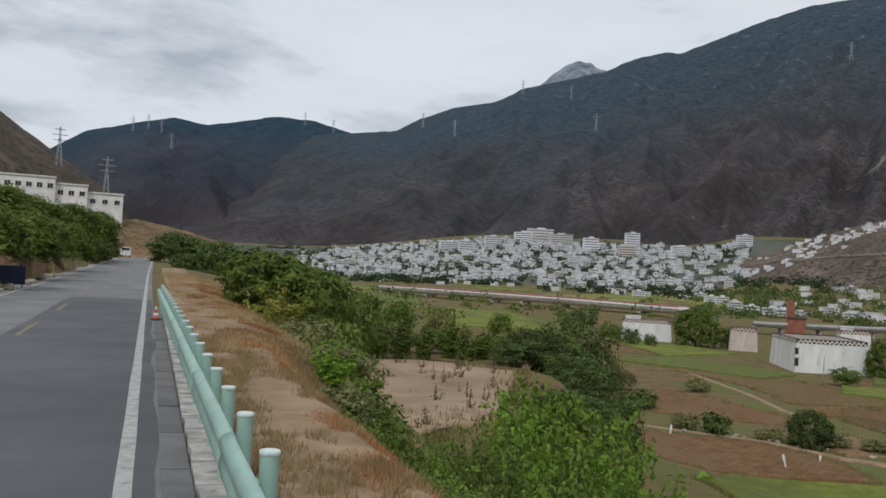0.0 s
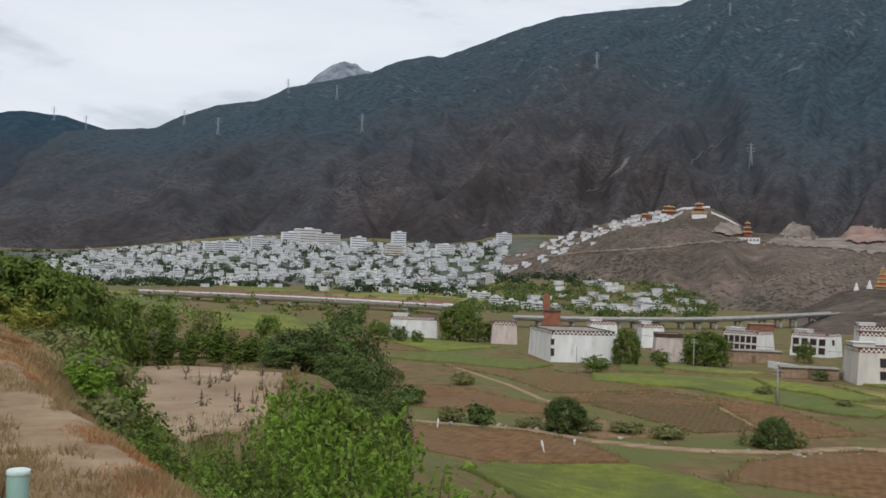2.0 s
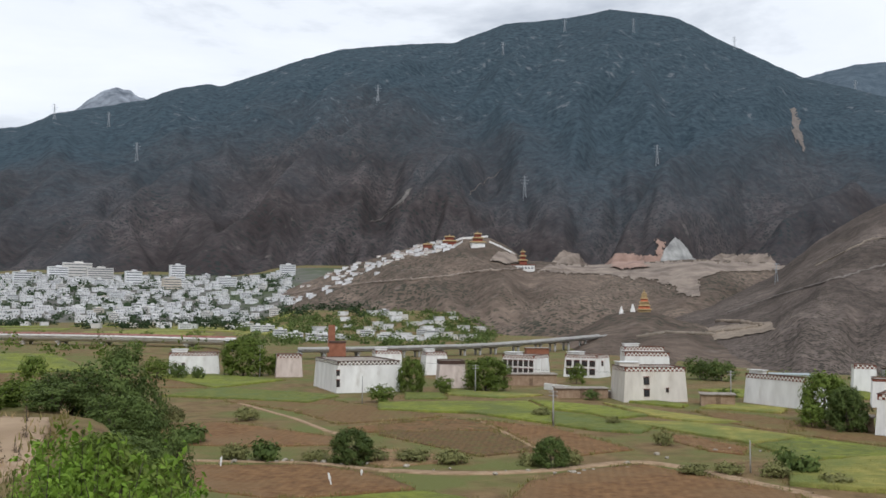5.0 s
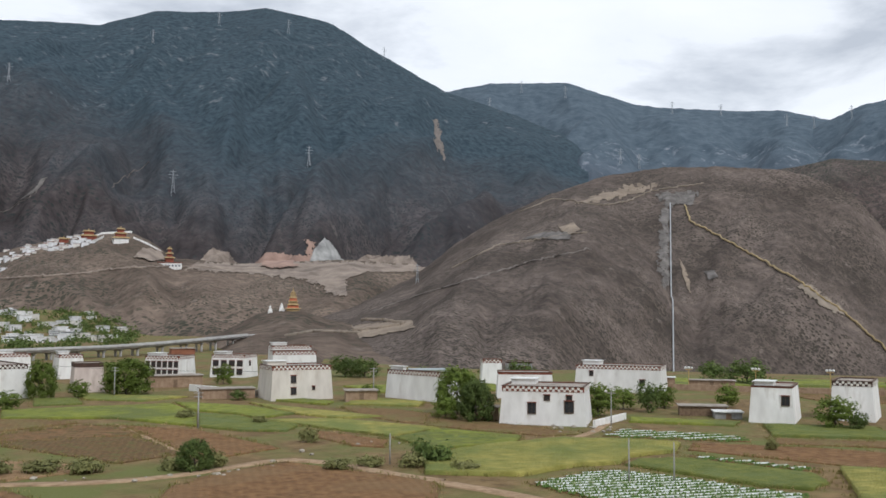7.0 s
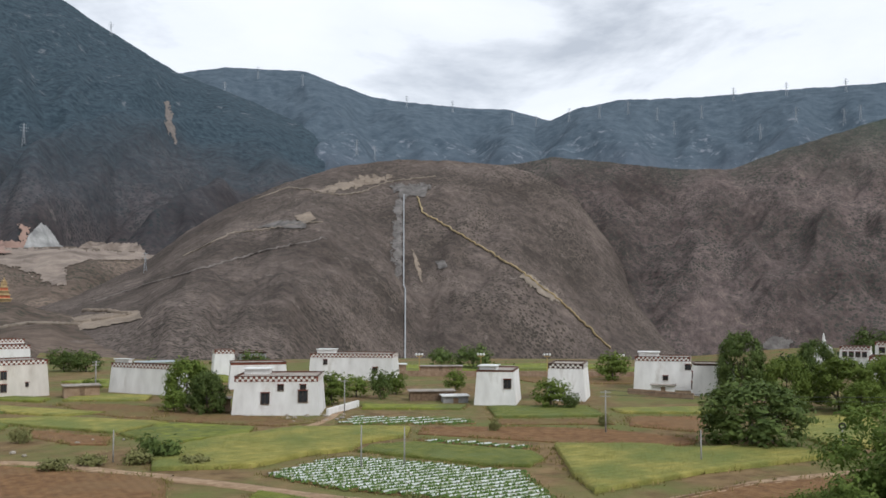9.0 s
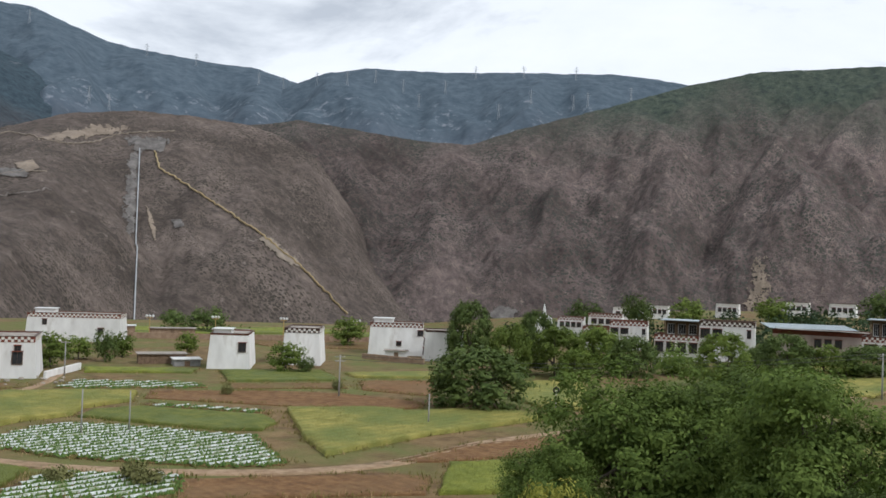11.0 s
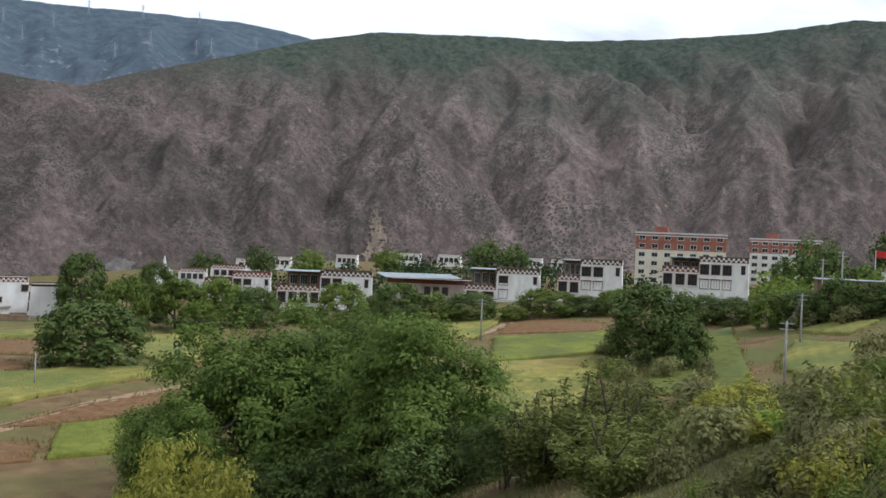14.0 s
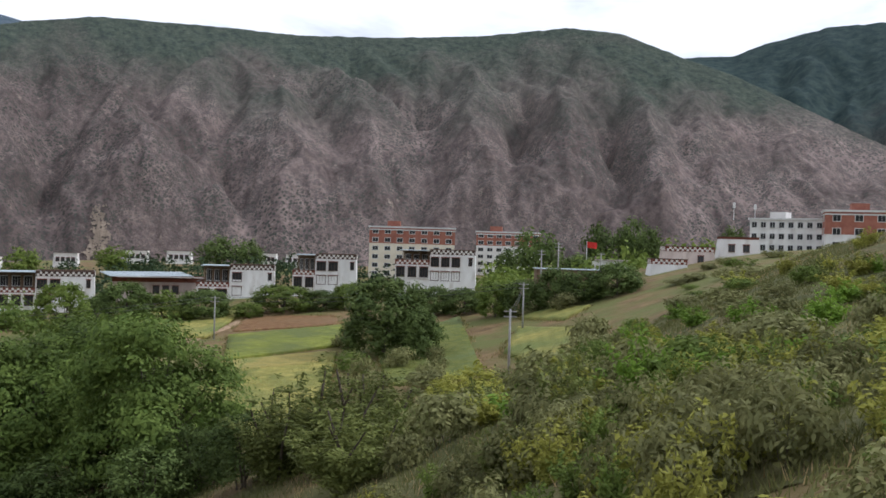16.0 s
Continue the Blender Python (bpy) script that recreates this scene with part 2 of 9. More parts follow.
# ---------------------------------------------------------------- terrain
def _hash(i, j, seed):
    h = (i.astype(np.int64) * 374761393 + j.astype(np.int64) * 668265263 + seed * 974711) & 0x7FFFFFFF
    h = ((h ^ (h >> 13)) * 1274126177) & 0x7FFFFFFF
    return ((h ^ (h >> 16)) & 0xFFFF) / 65535.0


def vnoise(x, y, seed=0):
    i, j = np.floor(x), np.floor(y)
    fx, fy = x - i, y - j
    fx, fy = fx * fx * fx * (fx * (fx * 6 - 15) + 10), fy * fy * fy * (fy * (fy * 6 - 15) + 10)
    a, b, c, d = _hash(i, j, seed), _hash(i + 1, j, seed), _hash(i, j + 1, seed), _hash(i + 1, j + 1, seed)
    return (a * (1 - fx) + b * fx) * (1 - fy) + (c * (1 - fx) + d * fx) * fy


def fbm(x, y, octaves=5, seed=0, gain=0.5, ridged=False):
    x, y = np.asarray(x, float), np.asarray(y, float)
    total, amp, norm = np.zeros(np.broadcast(x, y).shape), 1.0, 0.0
    for o in range(octaves):
        v = vnoise(x * 2 ** o + 17.3 * o, y * 2 ** o - 9.1 * o, seed + o)
        total += amp * ((1 - np.abs(2 * v - 1)) if ridged else v)
        norm += amp
        amp *= gain
    return total / norm


def S(v):
    v = np.clip(v, 0, 1)
    return v * v * (3 - 2 * v)


ROAD = radians(-15.7)                       # bearing of the road
RD = (math.sin(ROAD), math.cos(ROAD))       # along it
RN = (math.cos(ROAD), -math.sin(ROAD))      # across it, towards the valley


def bend(s):
    """How far the road drifts to the right of its first line."""
    return 0.6 * S((s - 60) / 140)


def rise(s):
    """The road climbs to a low crest and falls behind it."""
    return 0.75 * S((s - 40) / 150) - 2.5 * S((s - 195) / 90)


def ground_z(x, y):
    """Height of the ground: a level road, a bank above it, a slope down to the valley floor, the far town's fan."""
    x, y = np.asarray(x, float), np.asarray(y, float)
    s = x * RD[0] + y * RD[1]
    n = x * RN[0] + y * RN[1] - bend(s)
    r, az = np.hypot(x, y), np.degrees(np.arctan2(x, y))
    bumps = fbm(x / 9, y / 9, 4, 3) - 0.5
    small = fbm(x / 1.6, y / 1.6, 3, 8) - 0.5
    floor = -18.0 + 0.3 * (fbm(x / 40, y / 40, 3, 5) - 0.5)
    zr = floor * S((n - 1.25 - 1.2 * S((s - 2) / 6)) / (30 + 30 * S((s - 32) / 40) + 56 * S((-s - 5) / 30))) ** 0.8
    zr = zr + S((n - 1.6) / 6) * (1 - S((n - 30) / 20)) * (1.2 * bumps + 0.35 * small)
    # a level bench, then a steeper drop below it
    zr = zr - 2.6 * S((n - 2.3) / 2.7) * S((27 - s) / 9) * (1 - S((n - 16) / 16)) * S((s + 14) / 10)
    # a level terrace below the road, with the sandy plot
    flat = S((s - 24) / 8) * S((84 - s) / 18) * S((n - 4.5) / 4.5) * S((32 - n) / 9)
    flat = flat * S((14 - az) / 6)
    zr = zr + (-4.2 + 0.25 * bumps - zr) * flat
    # the spur behind the viewer's right shoulder
    zr = zr + 8.0 * S((-s - 50) / 130) * S((n - 30) / 60)
    zr = zr + 13.0 * S((az - 116) / 26) * S((r - 22) / 95) * S((n - 1.5) / 12)
    # the plain before the town lies a little higher
    zr = zr + 3.4 * S((r - 330) / 95) * S((17.5 - az) / 4) * S((n - 20) / 60)
    # the fan on which the town stands
    fan = np.clip((r - 1080) / 640, 0, 1.2) * (36 + 36 * S((az + 8) / 14)) * S((46 - az) / 16)
    zr = zr + np.where(n > 0, fan, 0)
    # the apron under the hillside village
    zr = zr + 20.0 * S((r - 640) / 280) * S((az - 15) / 5) * S((32 - az) / 4)
    # the river gorge beyond the farmhouses
    zr = zr - 28.0 * S((r - 325 - 90 * S((az - 82) / 8)) / 300) * S((az - 43) / 7) * S((150 - az) / 12)
    cut = 2.6 + 1.2 * (fbm(s / 7, n * 0 + 1, 3, 6) - 0.3)
    zl = cut * S((-n - 6.5) / 1.7) + np.clip(-n - 8.2, 0, 400) * 0.16 + S((-n - 7.2) / 3) * (1.6 * bumps + 0.4 * small)
    z = np.where(n > 1.25, zr, np.where(n < -6.5, zl, 0.0))
    return z + rise(s) * (1 - S((n - 6) / 20)) - 0.06


def mesh_object(name, verts, faces, material, smooth=True, parent=None, label="", category="", kind="", group=""):
    me = bpy.data.meshes.new(name)
    me.from_pydata([tuple(v) for v in verts], [], [tuple(f) for f in faces])
    me.materials.append(material)
    if smooth:
        me.polygons.foreach_set("use_smooth", np.ones(len(me.polygons), bool))
    ob = new(name, me)
    ob.parent = parent
    return tagged(ob, label, category, group, kind)


def grid_object(name, P, material, wrap=False, **tags):
    """A sheet from an array of points P[i, j, 3]."""
    a, b = P.shape[:2]
    idx = np.arange(a * b).reshape(a, b)
    if wrap:
        idx = np.vstack([idx, idx[:1]])
    f = np.stack([idx[:-1, :-1], idx[1:, :-1], idx[1:, 1:], idx[:-1, 1:]], -1).reshape(-1, 4)
    me = bpy.data.meshes.new(name)
    me.vertices.add(a * b)
    me.vertices.foreach_set("co", P.reshape(-1).astype(np.float32))
    me.loops.add(len(f) * 4)
    me.loops.foreach_set("vertex_index", f.reshape(-1).astype(np.int32))
    me.polygons.add(len(f))
    me.polygons.foreach_set("loop_start", np.arange(0, len(f) * 4, 4, dtype=np.int32))
    me.polygons.foreach_set("use_smooth", np.ones(len(f), bool))
    me.update(calc_edges=True)
    me.validate()
    me.materials.append(material)
    return tagged(new(name, me), **tags)


def pairs(text):
    return np.array([[float(v) for v in p.split()] for p in text.split(",")])


RIDGES = {}


def erode(h, dx, dy, rounds=45, k=0.9, m=0.5):
    """Lets streams cut a slope: row 0 is the foot; each cell drains to the lowest of five cells in the row below."""
    n_az, rows = h.shape
    shift = np.arange(-2, 3)
    dist = np.hypot(shift * dx, dy)
    cols = np.clip(np.arange(n_az)[:, None] + shift[None, :], 0, n_az - 1)
    lift = (h[:, -1] - h[:, 0]).mean() * 0.05
    for step in range(rounds):
        area = np.full(h.shape, dx * dy)
        recv = np.zeros(h.shape, int)
        run = np.zeros(h.shape)
        for j in range(rows - 1, 0, -1):
            drop = (h[:, j][:, None] - h[:, j - 1][cols]) / dist
            best = drop.argmax(1)
            recv[:, j] = cols[np.arange(n_az), best]
            run[:, j] = dist[best]
            np.add.at(area[:, j - 1], recv[:, j], area[:, j])
        f = k * np.sqrt(area / (dx * dy)) * dy / np.maximum(run, 1e-6) * 0.35
        h[:, 1:] += lift
        for j in range(1, rows):
            h[:, j] = (h[:, j] + f[:, j] * h[recv[:, j], j - 1]) / (1 + f[:, j])
        # soil creep rounds the spurs
        h[1:-1] += 0.12 * (h[2:] + h[:-2] - 2 * h[1:-1])
        h[:, 1:-1] += 0.06 * (h[:, 2:] + h[:, :-2] - 2 * h[:, 1:-1])
    return h


def blur(a, k, axis):
    ker = np.hanning(2 * k + 3)[1:-1]
    ker /= ker.sum()
    half = len(ker) // 2
    pad = [(half, half) if i == axis else (0, 0) for i in (0, 1)]
    p = np.pad(a, pad, mode="edge")
    return np.apply_along_axis(lambda row: np.convolve(row, ker, "valid"), axis, p)


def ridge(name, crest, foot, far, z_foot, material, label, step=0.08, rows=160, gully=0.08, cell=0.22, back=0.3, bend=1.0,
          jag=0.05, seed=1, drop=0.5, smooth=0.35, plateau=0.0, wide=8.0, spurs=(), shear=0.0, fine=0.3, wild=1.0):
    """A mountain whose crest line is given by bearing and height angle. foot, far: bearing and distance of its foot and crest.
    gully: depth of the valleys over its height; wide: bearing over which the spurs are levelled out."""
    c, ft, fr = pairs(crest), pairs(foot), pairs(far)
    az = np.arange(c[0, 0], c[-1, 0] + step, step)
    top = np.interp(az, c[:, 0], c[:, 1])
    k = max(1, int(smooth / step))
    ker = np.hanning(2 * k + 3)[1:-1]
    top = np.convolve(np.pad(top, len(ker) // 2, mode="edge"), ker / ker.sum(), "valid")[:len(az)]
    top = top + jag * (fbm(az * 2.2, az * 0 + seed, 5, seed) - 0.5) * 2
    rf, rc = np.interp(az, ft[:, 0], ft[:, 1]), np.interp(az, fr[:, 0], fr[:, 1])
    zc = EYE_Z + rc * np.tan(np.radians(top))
    v = np.concatenate([np.linspace(0, 1, rows), np.linspace(1, 1 + back, max(6, rows // 8))[1:]])
    A, V = np.meshgrid(az, v, indexing="ij")
    RF, RC, ZC = rf[:, None], rc[:, None], zc[:, None]
    r = RF + (RC - RF) * V
    zf = z_foot if not isinstance(z_foot, str) else np.interp(az, *pairs(z_foot).T)[:, None]
    H = ZC - zf
    # streams cut into an uneven slope: broad valleys first, then small gullies
    span, deep = float(np.mean(rc)) * math.radians(1), float(np.mean(rc - rf))
    size = float(np.mean(np.abs(H))) + 20.0
    unit = size * cell * 4

    def streams(every, broad, sd):
        ai, vi = np.arange(0, len(az), every), np.arange(0, rows, every)
        AA, VV = np.meshgrid(az[ai], v[vi], indexing="ij")
        dx, dy = span * step * every * 0.8, deep / rows * every
        h = size * (VV + 0.6 * (fbm(AA * span / unit, VV * deep / unit, 5, sd) - 0.5) + 0.05 * (fbm(AA * span / dx / 2, VV * deep / dy / 2, 2, sd + 5) - 0.5))
        h = erode(h, dx, dy)
        rel = h - blur(h, min(max(3, int(broad / step / every)), len(ai) // 3), 0)
        rel = np.clip(rel / (blur(np.abs(rel).mean(0)[None, :], 6, 1) + 1e-6), -2.6, 2.6)
        if every > 1:
            up_v = np.stack([np.interp(np.arange(rows), vi, row) for row in rel])
            rel = np.stack([np.interp(np.arange(len(az)), ai, col) for col in up_v.T], 1)
            rel = blur(blur(rel, every // 2, 0), every // 2, 1)
        return rel

    relief = wild * (streams(6, wide, seed) + fine * streams(2, wide * 0.4, seed + 70))
    if shear:
        # valleys that run down across the slope
        relief = np.stack([np.interp(az - shear * (v[j] - 0.3), az, relief[:, j]) for j in range(rows)], 1)
    for sa, sv, sw, amp, *lean in spurs:
        # a spur falls from its head at sv, widening, and may lean to one side
        t = np.clip((sv - V[:, :rows]) / sv, 0, 1)
        sa = sa + (lean[0] if lean else 0.0) * t
        tri = np.clip(1 - np.abs(A[:, :rows] - sa + 0.5 * (fbm(V[:, :rows] * 5, V[:, :rows] * 0 + amp * 7, 3, seed) - 0.5) * sw) / (sw * t + 0.9), 0, 1)
        relief = relief * (1 - 0.65 * np.sqrt(tri)) + amp * tri * np.clip(t * 4, 0, 1)
    pad = np.zeros((len(az), len(v) - rows))
    relief = np.hstack([relief, pad])
    rough = np.hstack([fbm(A[:, :rows] * span / (unit * 0.1), V[:, :rows] * deep / (unit * 0.1), 4, seed + 9, 0.6, True) - 0.6, pad])
    env = np.where(V < 1, np.clip(V / 0.16, 0, 1) * S((1 - V) / 0.22) * (0.45 + 0.55 * (1 - V)), 0)
    up = np.where(V <= 1, V ** bend, 1 - drop * (V - 1) / back)
    if plateau:
        up = np.where(V <= 1, np.minimum(1, V ** bend), 1 - plateau * (V - 1) / back)
    z = zf + H * up + env * H * gully * (relief * 0.55 + 0.3 * rough)
    P = np.stack([r * np.sin(np.radians(A)), r * np.cos(np.radians(A)), z], -1)
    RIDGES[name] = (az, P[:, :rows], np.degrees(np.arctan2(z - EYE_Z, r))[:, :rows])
    return grid_object(name, P, material, kind="structure", label=label, category="mountain" if "mountain" in name else "hill")


def on_ridge(name, bearing, height):
    """The place on a mountain side at that bearing and height angle."""
    az, P, E = RIDGES[name]
    i = int(np.clip(round((bearing - az[0]) / (az[1] - az[0])), 0, len(az) - 1))
    j = int(np.argmax(E[i] >= height)) if (E[i] >= height).any() else E.shape[1] - 1
    return Vector(P[i, j])


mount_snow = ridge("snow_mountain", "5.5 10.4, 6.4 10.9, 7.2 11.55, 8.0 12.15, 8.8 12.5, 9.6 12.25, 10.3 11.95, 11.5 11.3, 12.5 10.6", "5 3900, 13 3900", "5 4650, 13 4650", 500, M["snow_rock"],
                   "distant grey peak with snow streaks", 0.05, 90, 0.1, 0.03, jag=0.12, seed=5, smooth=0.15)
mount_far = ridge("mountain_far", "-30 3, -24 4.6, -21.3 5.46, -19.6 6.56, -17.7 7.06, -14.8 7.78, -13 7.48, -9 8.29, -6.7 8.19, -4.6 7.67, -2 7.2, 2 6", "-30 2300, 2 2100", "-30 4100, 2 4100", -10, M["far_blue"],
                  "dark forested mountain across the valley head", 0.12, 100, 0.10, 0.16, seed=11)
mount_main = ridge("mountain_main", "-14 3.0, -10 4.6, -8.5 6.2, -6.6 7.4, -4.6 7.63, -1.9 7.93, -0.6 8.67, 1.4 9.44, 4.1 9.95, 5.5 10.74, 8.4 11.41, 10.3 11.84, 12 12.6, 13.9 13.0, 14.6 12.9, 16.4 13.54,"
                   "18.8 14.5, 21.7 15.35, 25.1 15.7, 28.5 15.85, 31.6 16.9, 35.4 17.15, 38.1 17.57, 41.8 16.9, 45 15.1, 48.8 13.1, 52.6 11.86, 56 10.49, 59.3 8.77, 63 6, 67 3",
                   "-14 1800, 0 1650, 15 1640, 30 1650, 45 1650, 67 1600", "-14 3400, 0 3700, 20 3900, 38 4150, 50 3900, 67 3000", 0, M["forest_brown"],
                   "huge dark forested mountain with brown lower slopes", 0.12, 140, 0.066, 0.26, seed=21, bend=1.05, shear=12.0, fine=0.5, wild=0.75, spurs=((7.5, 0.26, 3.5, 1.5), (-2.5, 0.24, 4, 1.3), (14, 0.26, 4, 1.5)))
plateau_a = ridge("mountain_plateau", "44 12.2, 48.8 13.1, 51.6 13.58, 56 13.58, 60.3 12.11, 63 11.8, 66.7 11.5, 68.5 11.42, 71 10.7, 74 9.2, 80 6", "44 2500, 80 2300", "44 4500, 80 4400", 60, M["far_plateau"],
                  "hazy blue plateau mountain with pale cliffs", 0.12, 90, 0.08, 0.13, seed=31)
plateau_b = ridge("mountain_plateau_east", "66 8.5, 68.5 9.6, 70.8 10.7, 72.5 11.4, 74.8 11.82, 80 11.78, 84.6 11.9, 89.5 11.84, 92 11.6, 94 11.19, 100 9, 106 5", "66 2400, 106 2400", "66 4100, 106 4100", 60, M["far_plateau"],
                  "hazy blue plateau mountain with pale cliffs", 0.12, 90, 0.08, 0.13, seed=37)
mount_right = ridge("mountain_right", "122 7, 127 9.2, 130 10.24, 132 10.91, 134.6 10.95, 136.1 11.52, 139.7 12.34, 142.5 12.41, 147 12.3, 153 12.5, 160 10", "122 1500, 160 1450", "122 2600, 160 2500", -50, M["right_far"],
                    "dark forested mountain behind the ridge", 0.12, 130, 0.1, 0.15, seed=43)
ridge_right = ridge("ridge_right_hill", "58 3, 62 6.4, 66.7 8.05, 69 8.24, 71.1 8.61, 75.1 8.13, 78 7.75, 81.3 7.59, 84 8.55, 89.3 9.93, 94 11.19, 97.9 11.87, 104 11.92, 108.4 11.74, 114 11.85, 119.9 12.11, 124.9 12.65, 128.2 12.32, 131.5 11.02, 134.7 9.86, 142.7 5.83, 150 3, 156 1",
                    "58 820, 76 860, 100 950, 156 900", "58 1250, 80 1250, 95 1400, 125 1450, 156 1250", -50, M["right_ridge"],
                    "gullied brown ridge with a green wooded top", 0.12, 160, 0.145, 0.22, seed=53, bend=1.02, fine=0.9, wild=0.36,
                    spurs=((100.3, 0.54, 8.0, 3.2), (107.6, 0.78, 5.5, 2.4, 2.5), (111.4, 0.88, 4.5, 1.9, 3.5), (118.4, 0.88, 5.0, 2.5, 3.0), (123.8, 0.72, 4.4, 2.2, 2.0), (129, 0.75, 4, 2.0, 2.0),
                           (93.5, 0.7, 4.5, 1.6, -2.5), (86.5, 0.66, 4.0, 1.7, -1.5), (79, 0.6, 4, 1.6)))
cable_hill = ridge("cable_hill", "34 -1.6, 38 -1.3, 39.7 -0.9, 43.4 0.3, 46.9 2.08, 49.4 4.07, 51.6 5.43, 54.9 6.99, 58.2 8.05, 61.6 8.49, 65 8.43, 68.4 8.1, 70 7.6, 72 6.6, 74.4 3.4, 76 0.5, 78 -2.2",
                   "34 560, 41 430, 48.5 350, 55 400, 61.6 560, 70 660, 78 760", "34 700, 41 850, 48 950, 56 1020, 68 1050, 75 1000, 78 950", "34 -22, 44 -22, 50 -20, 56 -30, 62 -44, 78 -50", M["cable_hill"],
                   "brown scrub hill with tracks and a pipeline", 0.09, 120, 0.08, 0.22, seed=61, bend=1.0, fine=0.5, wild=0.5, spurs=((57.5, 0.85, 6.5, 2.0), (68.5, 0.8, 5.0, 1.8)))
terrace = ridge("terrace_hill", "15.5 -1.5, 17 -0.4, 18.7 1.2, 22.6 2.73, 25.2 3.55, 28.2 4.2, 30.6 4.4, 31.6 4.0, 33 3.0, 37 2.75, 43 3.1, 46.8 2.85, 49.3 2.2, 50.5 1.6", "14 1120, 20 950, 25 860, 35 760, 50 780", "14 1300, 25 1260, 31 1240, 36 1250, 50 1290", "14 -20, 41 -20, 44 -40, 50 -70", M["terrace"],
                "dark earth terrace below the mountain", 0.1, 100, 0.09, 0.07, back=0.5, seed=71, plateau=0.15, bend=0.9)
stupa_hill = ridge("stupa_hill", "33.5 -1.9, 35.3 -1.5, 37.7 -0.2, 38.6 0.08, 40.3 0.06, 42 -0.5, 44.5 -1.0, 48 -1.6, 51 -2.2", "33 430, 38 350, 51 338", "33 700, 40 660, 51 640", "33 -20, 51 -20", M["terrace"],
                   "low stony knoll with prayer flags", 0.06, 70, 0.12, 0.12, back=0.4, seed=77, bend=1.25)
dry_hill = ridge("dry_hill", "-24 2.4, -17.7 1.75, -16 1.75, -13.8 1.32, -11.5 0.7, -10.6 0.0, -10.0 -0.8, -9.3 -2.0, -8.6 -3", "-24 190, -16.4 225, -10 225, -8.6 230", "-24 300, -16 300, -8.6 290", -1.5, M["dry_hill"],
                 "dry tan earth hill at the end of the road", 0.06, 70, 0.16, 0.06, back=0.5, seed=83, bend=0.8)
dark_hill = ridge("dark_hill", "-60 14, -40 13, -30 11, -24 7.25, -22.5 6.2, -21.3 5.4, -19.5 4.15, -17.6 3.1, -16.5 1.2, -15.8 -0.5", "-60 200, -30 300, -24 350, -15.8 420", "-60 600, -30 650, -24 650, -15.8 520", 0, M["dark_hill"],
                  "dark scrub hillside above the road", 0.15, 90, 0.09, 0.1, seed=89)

# the ground: one sheet, fine where it is near, out to the mountains
M["ground"] = surface("valley_earth", (0.110, 0.070, 0.030), (0.210, 0.142, 0.066), 0.35, 9, 0.95, 0.8, 1.5, extra=((0.120, 0.128, 0.036), 0.07, 0.42, 0.6), bump_dist=0.25)
g_az = np.radians(np.concatenate([np.arange(-40, 160, 0.6), np.arange(160, 320, 4.0)]))
g_r = np.concatenate([[0.001, 0.5], np.geomspace(1.0, 120, 150), np.geomspace(121, 700, 70), np.geomspace(710, 4900, 50)])
GA, GR = np.meshgrid(g_az, g_r, indexing="ij")
GX, GY = GR * np.sin(GA), GR * np.cos(GA)
ground = grid_object("ground", np.stack([GX, GY, ground_z(GX, GY)], -1), M["ground"], wrap=True, kind="structure", label="valley ground of dry earth and grass", category="ground")


# ---------------------------------------------------------------- building helpers
def part(name, bm, material, parent, label="", smooth=False):
    """One mesh object under a thing or a part, in the parent's space."""
    me = bpy.data.meshes.new(name)
    bm.normal_update()
    bm.to_mesh(me)
    bm.free()
    me.materials.append(material)
    if smooth:
        me.polygons.foreach_set("use_smooth", np.ones(len(me.polygons), bool))
    ob = new(name, me)
    ob.parent = parent
    if label:
        ob["label"] = label
    return ob


def thing(name, m, label, category, group="", kind=""):
    ob = new(name)
    ob.empty_display_size = 0.5
    ob.matrix_world = m
    return tagged(ob, label, category, group, kind)


def at(bearing, r, z=0.0, turn=0.0):
    """A pose at a bearing and distance from the viewer; its -y side faces the viewer when turn is 0."""
    a = radians(bearing)
    return pose(r * math.sin(a), r * math.cos(a), z, 0, 0, -bearing + turn)


def gz(x, y):
    return float(ground_z(x, y))


def gza(bearing, r):
    return gz(r * math.sin(radians(bearing)), r * math.cos(radians(bearing)))


def box(bm, x0, x1, y0, y1, z0, z1, taper=0.0, bevel=0.0):
    """A box, drawn in at the top by taper."""
    t = taper
    c = [(x0, y0, z0), (x1, y0, z0), (x1, y1, z0), (x0, y1, z0), (x0 + t, y0 + t, z1), (x1 - t, y0 + t, z1), (x1 - t, y1 - t, z1), (x0 + t, y1 - t, z1)]
    v = [bm.verts.new(p) for p in c]
    fs = [bm.faces.new([v[i] for i in f]) for f in ((3, 2, 1, 0), (4, 5, 6, 7), (0, 1, 5, 4), (1, 2, 6, 5), (2, 3, 7, 6), (3, 0, 4, 7))]
    if bevel:
        es = list({e for f in fs for e in f.edges})
        bmesh.ops.bevel(bm, geom=es, offset=bevel, segments=2, affect="EDGES")
    return bm


def boxed(*dims, **kw):
    return box(bmesh.new(), *dims, **kw)


